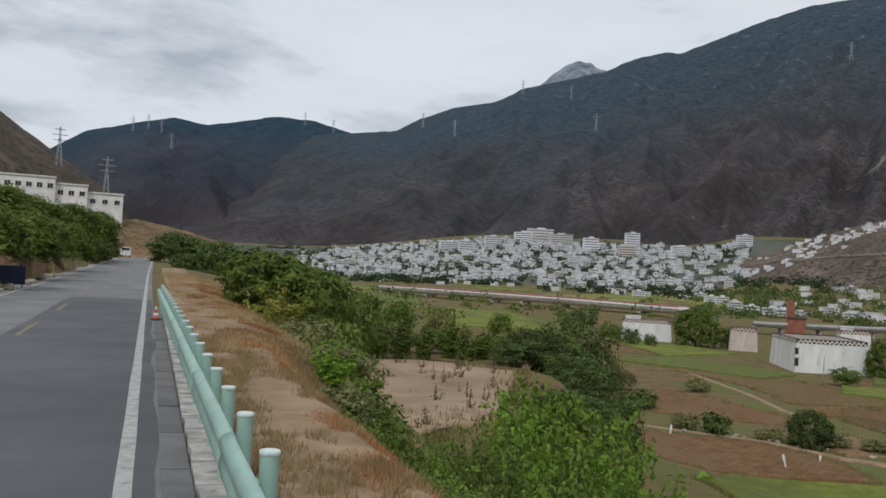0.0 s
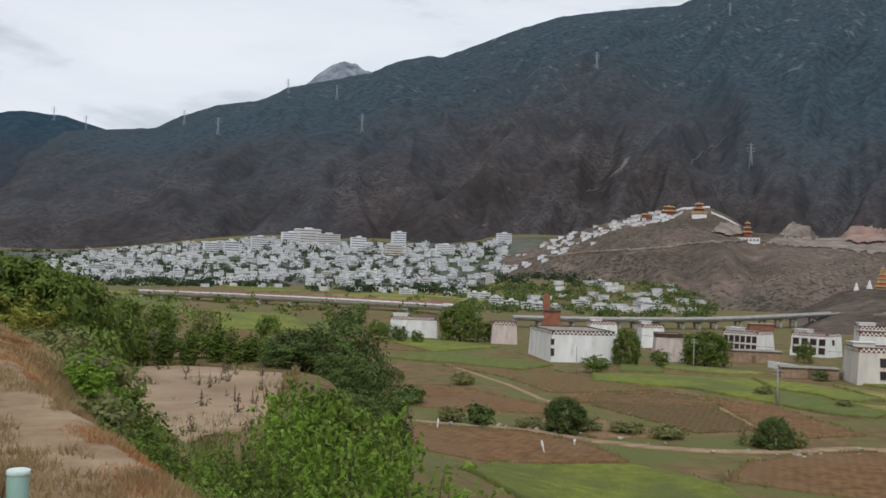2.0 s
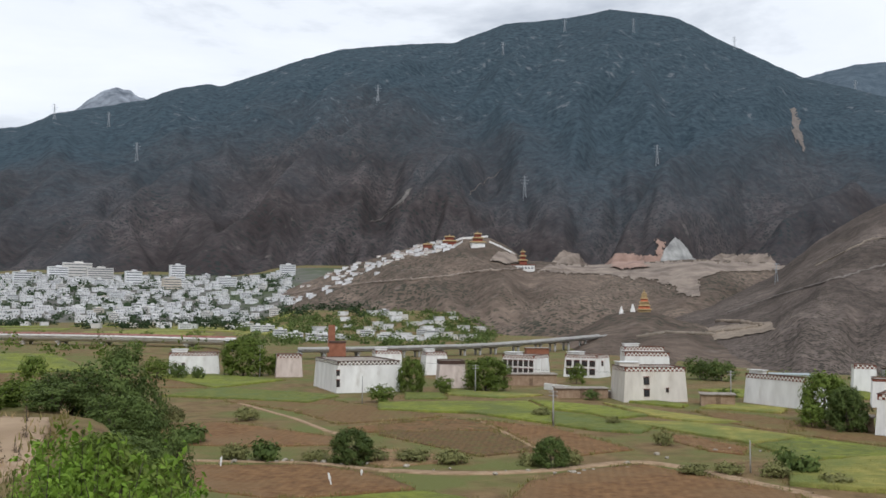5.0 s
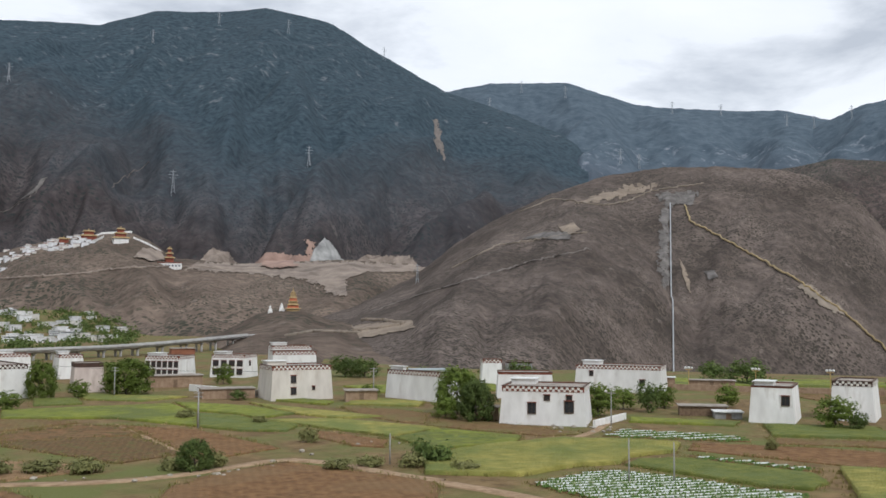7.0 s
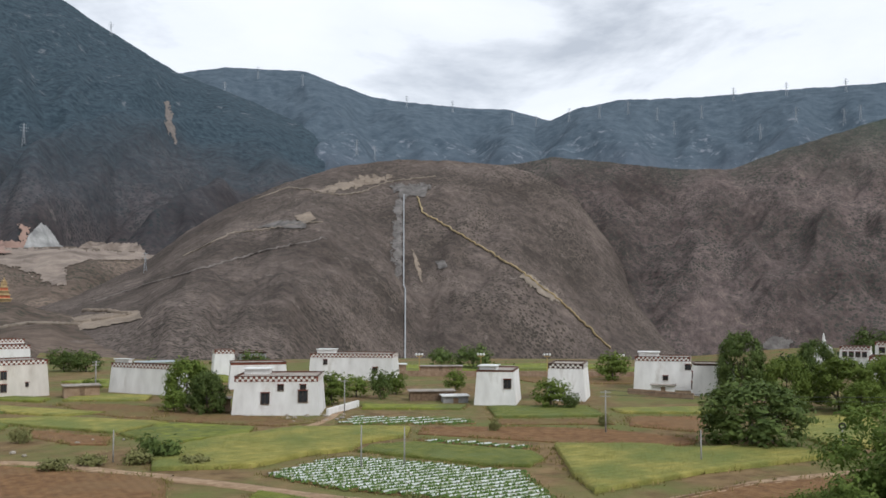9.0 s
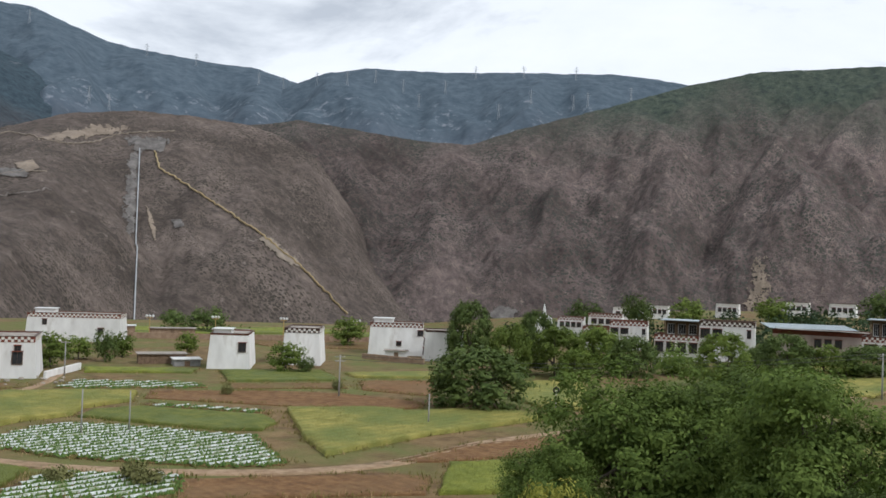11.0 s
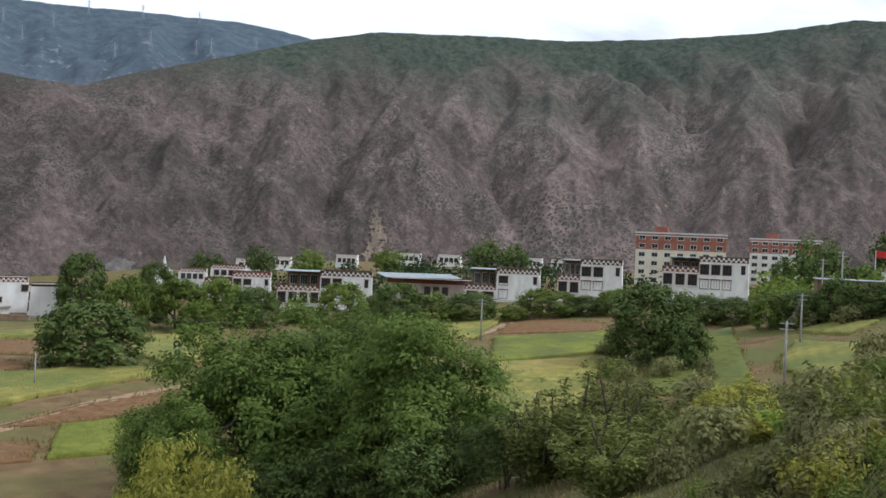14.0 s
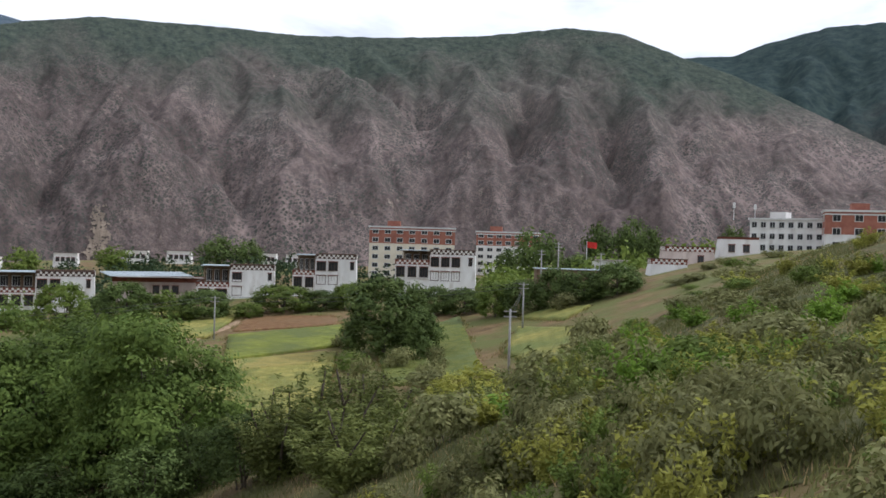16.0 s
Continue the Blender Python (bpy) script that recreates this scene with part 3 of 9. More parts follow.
def tube(bm, p0, p1, r0, r1=None, sides=8, caps=True):
    """A round bar from p0 to p1."""
    p0, p1 = Vector(p0), Vector(p1)
    r1 = r0 if r1 is None else r1
    q = (p1 - p0).to_track_quat("Z", "Y")
    rings = []
    for p, r in ((p0, r0), (p1, r1)):
        rings.append([bm.verts.new(p + q @ Vector((r * math.cos(k * math.tau / sides), r * math.sin(k * math.tau / sides), 0))) for k in range(sides)])
    for k in range(sides):
        bm.faces.new((rings[0][k], rings[0][(k + 1) % sides], rings[1][(k + 1) % sides], rings[1][k]))
    if caps:
        bm.faces.new(rings[0][::-1])
        bm.faces.new(rings[1])
    return bm


def sweep(points, r, sides=6, bm=None):
    """A bent round bar through the points."""
    bm = bm or bmesh.new()
    pts = [Vector(p) for p in points]
    rings = []
    for i, p in enumerate(pts):
        d = (pts[min(i + 1, len(pts) - 1)] - pts[max(i - 1, 0)]).normalized()
        q = d.to_track_quat("Z", "Y")
        rr = r[i] if isinstance(r, (list, tuple)) else r
        rings.append([bm.verts.new(p + q @ Vector((rr * math.cos(k * math.tau / sides), rr * math.sin(k * math.tau / sides), 0))) for k in range(sides)])
    for a, b in zip(rings, rings[1:]):
        for k in range(sides):
            bm.faces.new((a[k], a[(k + 1) % sides], b[(k + 1) % sides], b[k]))
    return bm


def lathe(profile, sides=16, bm=None, centre=(0, 0)):
    """A turned form from (radius, height) pairs."""
    bm = bm or bmesh.new()
    rings = [[bm.verts.new((centre[0] + max(r, 0.001) * math.cos(k * math.tau / sides), centre[1] + max(r, 0.001) * math.sin(k * math.tau / sides), z)) for k in range(sides)] for r, z in profile]
    for a, b in zip(rings, rings[1:]):
        for k in range(sides):
            bm.faces.new((a[k], a[(k + 1) % sides], b[(k + 1) % sides], b[k]))
    bm.faces.new(rings[0][::-1])
    bm.faces.new(rings[-1])
    return bm


# ---------------------------------------------------------------- the road
M["asphalt_old"] = surface("grey_worn_asphalt", (0.160, 0.159, 0.158), (0.225, 0.222, 0.218), 0.5, 8, 0.85, 0.5, 60, extra=((0.26, 0.252, 0.24), 0.12, 0.55, 0.75), bump_dist=0.01)
M["asphalt_new"] = surface("dark_patched_asphalt", (0.082, 0.085, 0.090), (0.120, 0.122, 0.126), 0.4, 8, 0.8, 0.5, 60, extra=((0.140, 0.140, 0.142), 0.15, 0.5, 0.7), bump_dist=0.01)
M["line_white"] = surface("worn_white_road_paint", (0.24, 0.235, 0.22), (0.46, 0.45, 0.425), 5, 8, 0.7, 0.2, 40, low=0.3, high=0.55, bump_dist=0.004)
M["line_yellow"] = surface("worn_yellow_road_paint", (0.15, 0.135, 0.1), (0.27, 0.22, 0.13), 4, 8, 0.7)
M["concrete"] = surface("weathered_concrete", (0.28, 0.265, 0.24), (0.52, 0.5, 0.46), 3, 8, 0.9, 0.6, 18, extra=((0.17, 0.15, 0.12), 2.2, 0.55, 0.68), rand=0.12, bump_dist=0.02)
M["shoulder"] = surface("grey_concrete_shoulder", (0.12, 0.12, 0.118), (0.185, 0.183, 0.178), 1.3, 8, 0.9, 0.4, 40, rand=0.08, bump_dist=0.008)
M["rail_green"] = surface("pale_green_painted_steel", (0.28, 0.43, 0.36), (0.37, 0.53, 0.455), 2.5, 6, 0.45, 0.1, 20, extra=((0.42, 0.55, 0.48), 5, 0.6, 0.75), bump_dist=0.004)
M["rail_cap"] = surface("chalky_pale_cap", (0.5, 0.6, 0.56), (0.68, 0.74, 0.71), 9, 6, 0.6)


def road_xyz(s, n, lift=0.0):
    n = n + float(bend(s))
    return (s * RD[0] + n * RN[0], s * RD[1] + n * RN[1], float(rise(s)) + lift)


def road_strip(name, n0, n1, s0, s1, lift, material, step=4.0, wob=0.0, **tags):
    ss = np.linspace(s0, s1, max(2, int((s1 - s0) / step) + 1))
    m = 7
    P = np.array([[road_xyz(s, n0 + (n1 - n0) * k / (m - 1) + wob * (noise.noise((s * 0.3, k, 3.1)) if k in (0, m - 1) else 0), lift) for k in range(m)] for s in ss])
    return grid_object(name, P, material, **tags)


road = road_strip("road", -5.75, 0.2, -60, 275, 0.0, M["asphalt_old"], kind="structure", label="grey two-lane asphalt road", category="road")
road_patch = road_strip("road_patch", -3.05, 0.16, -30, 42, 0.006, M["asphalt_new"], 1.5, 0.12, kind="structure", label="darker resurfaced asphalt lane", category="road")
edge_line = road_strip("edge_line", -0.19, -0.04, -30, 215, 0.012, M["line_white"], 1.5, 0.012, kind="structure", label="worn white edge line", category="road marking")
left_line = road_strip("edge_line_far", -5.6, -5.45, -30, 215, 0.010, M["line_white"], 1.5, 0.02, kind="structure", label="worn white edge line", category="road marking")
for k in range(8):
    dash = road_strip("centre_dash", -2.8, -2.68, 4 + k * 9.5, 8 + k * 9.5, 0.012, M["line_yellow"], 1.0, 0.02, kind="structure", label="faded yellow centre dash", category="road marking")
left_verge = road_strip("verge", -6.6, -5.7, -60, 230, -0.02, M["concrete"], 3, 0.15, kind="structure", label="pale gravelly road verge", category="road edge")

# slabs of the shoulder, with open joints, and the broken kerb that carries the rail
shoulder = thing("shoulder", Matrix(), "grey concrete shoulder slabs beside the road", "road edge", kind="structure")
for k in range(22):
    s0 = -6 + k * 1.9
    bm = bmesh.new()
    lo = [road_xyz(s, n, 0.0) for s, n in ((s0 + 0.02, 0.2), (s0 + 1.86, 0.2), (s0 + 1.86, 0.46), (s0 + 0.02, 0.46))]
    dz = 0.012 * noise.noise((k * 1.7, 0, 0))
    v = [bm.verts.new((p[0], p[1], p[2] + 0.008 + dz)) for p in lo] + [bm.verts.new((p[0], p[1], p[2] - 0.12)) for p in lo]
    for f in ((3, 2, 1, 0), (0, 1, 5, 4), (1, 2, 6, 5), (2, 3, 7, 6), (3, 0, 4, 7)):
        bm.faces.new([v[i] for i in f])
    part("slab", bm, M["shoulder"], shoulder)
kerb = thing("kerb", Matrix(), "broken whitish concrete kerb under the guard rail", "kerb", kind="structure")
rng = random.Random(4)
for k in range(46):
    s0 = -6 + k * 0.9
    bm = bmesh.new()
    w = rng.uniform(0.92, 1.04)
    h = 0.05 + rng.uniform(-0.02, 0.02)
    ring = [(s0 + 0.015 + rng.uniform(0, 0.03), 0.47), (s0 + 0.45, 0.465 + rng.uniform(0, 0.03)), (s0 + 0.88 - rng.uniform(0, 0.04), 0.47), (s0 + 0.87, w), (s0 + 0.45, w + rng.uniform(-0.06, 0.06)), (s0 + 0.02, w - rng.uniform(0, 0.08))]
    top = [bm.verts.new(road_xyz(s, n, h + rng.uniform(-0.012, 0.012))) for s, n in ring]
    low = [bm.verts.new(road_xyz(s, n, -0.3)) for s, n in ring]
    bm.faces.new(top[::-1])
    for i in range(6):
        bm.faces.new((top[i], top[(i + 1) % 6], low[(i + 1) % 6], low[i]))
    bmesh.ops.recalc_face_normals(bm, faces=bm.faces)
    part("kerb_block", bm, M["concrete"], kerb)

# the guard rail: W beam on round posts with caps
guard_rail = thing("guard_rail", Matrix(), "pale green steel guard rail on round posts", "guard rail")
post_me = cap_me = None
for k in range(29):
    s = 5.79 + 1.42 * (k - 7)
    p = road_xyz(s, 0.80 - 0.009 * s)
    if post_me is None:
        a = part("post", tube(bmesh.new(), (0, 0, -0.35), (0, 0, 0.83), 0.06, sides=16, caps=False), M["rail_green"], guard_rail, smooth=True)
        c = part("cap", lathe([(0.0605, 0.822), (0.065, 0.826), (0.065, 0.846), (0.058, 0.853), (0.05, 0.845), (0.0, 0.836)], 16), M["rail_cap"], a, "chalky pale post cap", True)
        b = part("bracket", boxed(-0.05, 0.05, -0.12, -0.055, 0.48, 0.68, bevel=0.01), M["rail_green"], a)
        post_me, cap_me, br_me = a.data, c.data, b.data
    else:
        a, c, b = new("post", post_me), new("cap", cap_me), new("bracket", br_me)
        a.parent, c.parent, b.parent = guard_rail, a, a
        c["label"] = "chalky pale post cap"
    a.matrix_basis = pose(*p, 0, rng.uniform(-1.5, 1.5), 15.7 - 90 + rng.uniform(-2, 2))
prof = [(0.0, -0.155), (0.03, -0.15), (0.075, -0.115), (0.083, -0.08), (0.078, -0.045), (0.07, -0.015), (0.067, 0.0), (0.07, 0.02), (0.08, 0.05), (0.086, 0.085), (0.078, 0.12), (0.035, 0.15), (0.0, 0.158)]
for k in range(10):
    s0 = -5.0 + k * 4.0
    if s0 > 31:
        break
    ss = np.linspace(s0 - 0.16, s0 + 4.0, 9)
    P = np.array([[road_xyz(s, 0.69 - 0.009 * s - a * 1.0 + (0.006 if k % 2 else 0), 0.585 + b) for a, b in prof] for s in ss])
    beam = grid_object("beam", P, M["rail_green"])
    beam.parent = guard_rail
    so = beam.modifiers.new("sheet", "SOLIDIFY")
    so.thickness = 0.006

# a striped traffic cone at the rail's far end
M["cone_orange"] = surface("faded_orange_plastic", (0.5, 0.12, 0.05), (0.62, 0.18, 0.08), 8, 4, 0.6)
M["rubber_black"] = surface("black_rubber", (0.015, 0.015, 0.015), (0.03, 0.03, 0.03), 8, 4, 0.8)
M["white_paint"] = surface("white_paint", (0.62, 0.62, 0.6), (0.78, 0.78, 0.76), 4, 6, 0.6)
cone = thing("traffic_cone", pose(*road_xyz(29.5, 0.25)) @ Matrix.Scale(0.72, 4), "orange and white striped traffic cone on black base", "cone")
part("base", boxed(-0.19, 0.19, -0.19, 0.19, 0.0, 0.04, bevel=0.01), M["rubber_black"], cone)
part("body", lathe([(0.15, 0.04), (0.125, 0.16)], 14), M["cone_orange"], cone, smooth=True)
part("stripe", lathe([(0.126, 0.16), (0.098, 0.3)], 14), M["white_paint"], cone, "white reflective stripe", True)
part("body", lathe([(0.098, 0.3), (0.07, 0.44)], 14), M["cone_orange"], cone, smooth=True)
part("stripe", lathe([(0.071, 0.44), (0.05, 0.55)], 14), M["white_paint"], cone, "white reflective stripe", True)
part("tip", lathe([(0.05, 0.55), (0.025, 0.68), (0.02, 0.7)], 14), M["cone_orange"], cone, smooth=True)

# roadside delineators
for s, n, h in ((150, -6.0, 1.3), (185, 0.9, 1.1), (170, 1.0, 1.0)):
    d = thing("delineator_post", pose(*road_xyz(s, n)), "white roadside marker post with dark bands", "marker post", "roadside marker posts")
    part("base", boxed(-0.13, 0.13, -0.13, 0.13, -0.2, 0.35, bevel=0.02), M["rubber_black"], d, "dark base")
    part("body", boxed(-0.12, 0.12, -0.12, 0.12, 0.35, h - 0.25, bevel=0.02), M["white_paint"], d)
    part("top", boxed(-0.12, 0.12, -0.12, 0.12, h - 0.25, h, bevel=0.03), M["rubber_black"], d, "dark top band")


def verge_sheet(name, n0, n1, s0, s1, dn, ds, lift, material, label, ragged=0.8):
    """A sheet of bare soil that follows the ground beside the road."""
    ns, ss = np.arange(n0, n1 + dn, dn), np.arange(s0, s1 + ds, ds)
    A, B = np.meshgrid(ss, ns, indexing="ij")
    B = B + ragged * (fbm(A / 4, B * 0, 3, 14) - 0.5) * np.where(ns >= n1, 2.0, 0)
    X, Y = A * RD[0] + (B + bend(A)) * RN[0], A * RD[1] + (B + bend(A)) * RN[1]
    edge = np.where((ns <= n0) | (ns >= n1), -0.15, 0.0)
    return grid_object(name, np.stack([X, Y, ground_z(X, Y) + lift + edge], -1), material, kind="structure", label=label, category="ground")


M["earth_cut"] = surface("orange_brown_cut_earth", (0.22, 0.13, 0.07), (0.40, 0.27, 0.16), 0.5, 9, 0.95, 1.0, 2.0, extra=((0.15, 0.10, 0.055), 0.3, 0.5, 0.65), bump_dist=0.35)
M["dry_soil"] = surface("dry_tan_soil", (0.22, 0.145, 0.082), (0.42, 0.30, 0.185), 0.9, 9, 0.95, 1.0, 5, extra=((0.22, 0.135, 0.075), 0.3, 0.56, 0.72), bump_dist=0.12)
M["slope_soil"] = surface("brown_green_slope_soil", (0.060, 0.066, 0.022), (0.130, 0.122, 0.046), 0.4, 9, 0.95, 0.9, 3, extra=((0.175, 0.115, 0.060), 0.09, 0.54, 0.7), bump_dist=0.2)
bank = verge_sheet("bank", -11.0, -6.45, 10, 215, 0.25, 1.0, 0.05, M["earth_cut"], "cut bank of orange-brown earth beside the road", 0)
bench = verge_sheet("bench", 0.9, 3.6, -4, 110, 0.25, 0.8, 0.05, M["dry_soil"], "dry tan soil below the guard rail")
right_slope = verge_sheet("slope", 6.0, 62.0, -130, -14, 0.8, 1.0, 0.05, M["slope_soil"], "dry overgrown earth slope", 4.0)


# ---------------------------------------------------------------- fields
M["wheat"] = surface("young_yellow_green_wheat", (0.200, 0.190, 0.042), (0.345, 0.305, 0.082), 0.5, 9, 0.9, 1.0, 3.5, extra=((0.15, 0.175, 0.045), 0.09, 0.42, 0.62), bump_dist=0.25, rows=(120, 1.6, 0.07))
M["green_crop"] = surface("bright_green_crop", (0.128, 0.155, 0.022), (0.232, 0.250, 0.042), 0.6, 9, 0.9, 1.0, 3.5, extra=((0.12, 0.14, 0.036), 0.1, 0.45, 0.62), bump_dist=0.25)
M["dark_crop"] = surface("dark_green_crop", (0.090, 0.112, 0.022), (0.165, 0.178, 0.038), 0.6, 9, 0.9, 1.0, 3.5, extra=((0.12, 0.15, 0.05), 0.12, 0.5, 0.66), bump_dist=0.25)
M["ripe_crop"] = surface("yellowing_crop", (0.24, 0.21, 0.06), (0.36, 0.29, 0.085), 0.5, 9, 0.9, 1.0, 3.5, extra=((0.2, 0.22, 0.06), 0.09, 0.45, 0.6), bump_dist=0.25)
M["plough"] = surface("ploughed_brown_earth", (0.125, 0.064, 0.026), (0.225, 0.125, 0.054), 0.8, 9, 0.95, 1.0, 2.5, extra=((0.185, 0.115, 0.055), 0.06, 0.48, 0.66), bump_dist=0.2, rows=(35, 1.1, 0.07))
M["plough_green"] = surface("earth_with_seedlings", (0.115, 0.068, 0.028), (0.200, 0.126, 0.054), 1.1, 9, 0.95, 1.0, 2.5, extra=((0.150, 0.124, 0.044), 0.12, 0.5, 0.66), bump_dist=0.2, rows=(30, 1.3, 0.06))
M["plough_dark"] = surface("dark_earth_with_seedlings", (0.088, 0.052, 0.022), (0.168, 0.103, 0.044), 1.4, 9, 0.95, 1.0, 3.0, extra=((0.115, 0.100, 0.032), 0.5, 0.5, 0.64), bump_dist=0.2, rows=(35, 1.0, 0.1))
M["fallow"] = surface("tan_fallow_earth", (0.195, 0.118, 0.058), (0.300, 0.196, 0.105), 0.9, 9, 0.95, 1.0, 2.5, extra=((0.17, 0.128, 0.054), 0.2, 0.5, 0.66), bump_dist=0.2)
M["sand"] = surface("pale_sandy_earth", (0.30, 0.21, 0.135), (0.43, 0.32, 0.21), 0.4, 9, 0.95, 0.7, 4, extra=((0.24, 0.17, 0.10), 0.2, 0.5, 0.66), bump_dist=0.1)
M["track"] = surface("pale_dirt_track", (0.25, 0.165, 0.098), (0.385, 0.275, 0.175), 0.8, 9, 0.95, 0.8, 5, extra=((0.17, 0.125, 0.07), 0.35, 0.55, 0.7), bump_dist=0.1)
M["film"] = surface("white_plastic_mulch_film", (0.34, 0.37, 0.33), (0.60, 0.62, 0.59), 1.5, 7, 0.35, 0.6, 6, extra=((0.17, 0.2, 0.09), 0.9, 0.5, 0.6), bump_dist=0.06)


def poly(text):
    return [tuple(float(v) for v in p.split(",")) for p in text.split()]


def inside(p, pts):
    c = False
    for (x0, y0), (x1, y1) in zip(pts, pts[1:] + pts[:1]):
        if (y0 > p[1]) != (y1 > p[1]) and p[0] < (x1 - x0) * (p[1] - y0) / (y1 - y0) + x0:
            c = not c
    return c


EDGES = []


def field(text, height, rough, material, label, name="field", cell=1.3, grow=1.0):
    """A plot of land: an even-edged sheet laid on the ground, raised by the height of its crop."""
    pts = poly(text)
    EDGES.append(pts)
    mx, my = sum(p[0] for p in pts) / len(pts), sum(p[1] for p in pts) / len(pts)
    pts = [(mx + (x - mx) * grow, my + (y - my) * grow) for x, y in pts]
    k = max(range(len(pts)), key=lambda i: math.dist(pts[i], pts[(i + 1) % len(pts)]))
    a, b = pts[k], pts[(k + 1) % len(pts)]
    d = Vector((b[0] - a[0], b[1] - a[1], 0)).normalized()
    e = Vector((-d.y, d.x, 0))
    bm = bmesh.new()
    bm.faces.new([bm.verts.new((x, y, 0)) for x, y in pts])
    for axis in (d, e):
        t = [Vector((x, y, 0)).dot(axis) for x, y in pts]
        step = max(cell, (max(t) - min(t)) / 45)
        q = min(t) + step
        while q < max(t):
            bmesh.ops.bisect_plane(bm, geom=bm.verts[:] + bm.edges[:] + bm.faces[:], plane_co=axis * q, plane_no=axis)
            q += step
    rim = {v for v in bm.verts if v.is_boundary}
    vs = list(bm.verts)
    zs = ground_z(np.array([v.co.x for v in vs]), np.array([v.co.y for v in vs]))
    for v, z0 in zip(vs, zs):
        w = noise.noise((v.co.x * 0.9, v.co.y * 0.9, 2.0)) + 0.6 * noise.noise((v.co.x * 0.15, v.co.y * 0.15, 7.0))
        edge = 0.75 if v in rim else 1.0
        v.co.z = float(z0) + 0.12 + height * edge + rough * w
        if v in rim:
            v.co.x += 0.35 * noise.noise((v.co.x * 0.5, v.co.y * 0.5, 11.0))
            v.co.y += 0.35 * noise.noise((v.co.x * 0.5, v.co.y * 0.5, 19.0))
    out = bmesh.ops.extrude_edge_only(bm, edges=[x for x in bm.edges if x.is_boundary])
    for v in [g for g in out["geom"] if isinstance(g, bmesh.types.BMVert)]:
        v.co.z -= height + 0.35
    bmesh.ops.recalc_face_normals(bm, faces=bm.faces)
    ob = part(name, bm, material, None, smooth=True)
    return tagged(ob, label, "field", "", "structure")


WHEAT, GREEN, DARK, RIPE = (0.5, 0.10), (0.32, 0.08), (0.28, 0.08), (0.45, 0.1)
BARE = (0.02, 0.07)
field("70.5,156.5 85.7,158.6 88.2,153.9 77.9,117.5 67.3,116.2 66.7,122.4 65.4,134.8 64.3,142.5", *BARE, M["plough_dark"], "furrowed dark brown plot with seedlings", grow=1.015)
field("89.4,153.8 95.3,139.5 90.6,111.6 79.3,110.6 79.5,118.1", *BARE, M["plough"], "furrowed brown plot below the green crops", grow=1.015)
field("57.2,130.0 63.1,118.1 61.8,113.2 51.8,113.1 51.0,118.9", *BARE, M["fallow"], "fallow tan plot with dry grass", grow=1.015)
field("82.9,100.5 84.0,89.2 85.3,76.0 74.1,66.0 54.2,86.9 62.6,95.7 71.6,99.8", *BARE, M["plough"], "large ploughed red-brown plot", grow=1.015)
field("34.6,166.9 45.4,169.4 56.3,143.8 54.2,134.6 42.8,138.1 30.3,145.8", *BARE, M["plough"], "ploughed brown plot with a green bank", grow=1.015)
field("56.9,208.1 63.7,183.2 63.4,159.2 86.3,162.0 81.8,184.9 76.0,213.1 68.8,233.2", *BARE, M["plough_green"], "fallow brown plot near the walled houses", grow=1.015)
field("63.2,153.5 84.1,157.9 88.0,153.3 86.0,138.5 78.6,142.4 63.8,146.3", *BARE, M["plough"], "narrow brown plot along the bank", grow=1.015)
field("26.4,126.5 33.7,123.5 44.2,118.7 48.7,106.2 48.3,97.7 33.2,98.4 25.5,101.0", *BARE, M["plough"], "ploughed red-brown plot with a white marker stick", grow=1.015)
field("25.0,84.0 32.5,96.3 48.1,95.0 52.0,84.4 50.5,78.0 27.0,74.0", *GREEN, M["green_crop"], "bright green plot at the slope foot", grow=1.015)
field("46.9,224.5 65.3,241.9 78.4,221.7 84.0,209.8 71.8,197.5 57.7,213.3", *GREEN, M["dark_crop"], "dark green plot before the white walls", grow=1.015)
field("115.1,216.1 128.6,191.8 115.5,189.5 108.9,201.9", *GREEN, M["wheat"], "narrow yellow-green crop strip", grow=1.015)
field("102.5,212.5 109.0,205.8 103.5,192.9 94.8,196.6", *DARK, M["dark_crop"], "dark green strip beside the house", grow=1.015)
field("85.9,191.0 100.3,185.8 116.1,179.5 109.0,159.6 97.6,142.9 94.3,163.3 79.9,177.6", *GREEN, M["green_crop"], "long bright green crop plot", grow=1.015)
field("109.5,159.0 112.0,150.3 109.7,140.4 111.3,131.3 103.5,125.7 99.3,131.6 97.6,141.7", *DARK, M["dark_crop"], "dark green crop plot", grow=1.015)
field("119.1,181.9 125.0,163.8 122.0,145.6 112.1,144.4 114.5,153.7 111.9,163.9", *GREEN, M["green_crop"], "bright green crop plot", grow=1.015)
field("129.9,169.3 129.5,147.6 130.2,129.9 122.9,133.7 122.0,144.0", *GREEN, M["wheat"], "yellow-green crop strip", grow=1.015)
field("110.9,140.3 121.6,132.3 123.5,117.6 123.9,109.9 111.0,108.8 110.8,128.5", *GREEN, M["wheat"], "light green crop plot before the farmhouses", grow=1.015)
field("108.2,125.4 107.8,106.2 101.4,100.7 99.6,105.2 103.5,121.4", *BARE, M["plough"], "narrow brown earth plot", grow=1.015)
field("137.7,149.0 143.0,138.5 139.8,124.1 129.4,114.8 126.6,120.5 128.5,132.0", *BARE, M["plough_green"], "brown ploughed plot beside the houses", grow=1.015)
field("110.6,107.1 123.5,108.2 124.3,99.7 119.8,92.1 113.2,90.8 106.1,97.5", *DARK, M["dark_crop"], "dark green crop plot by the farmhouse", grow=1.015)
field("154.5,160.6 158.0,144.3 149.7,138.4 142.1,152.9", *GREEN, M["wheat"], "yellow-green strip behind the plots", grow=1.015)
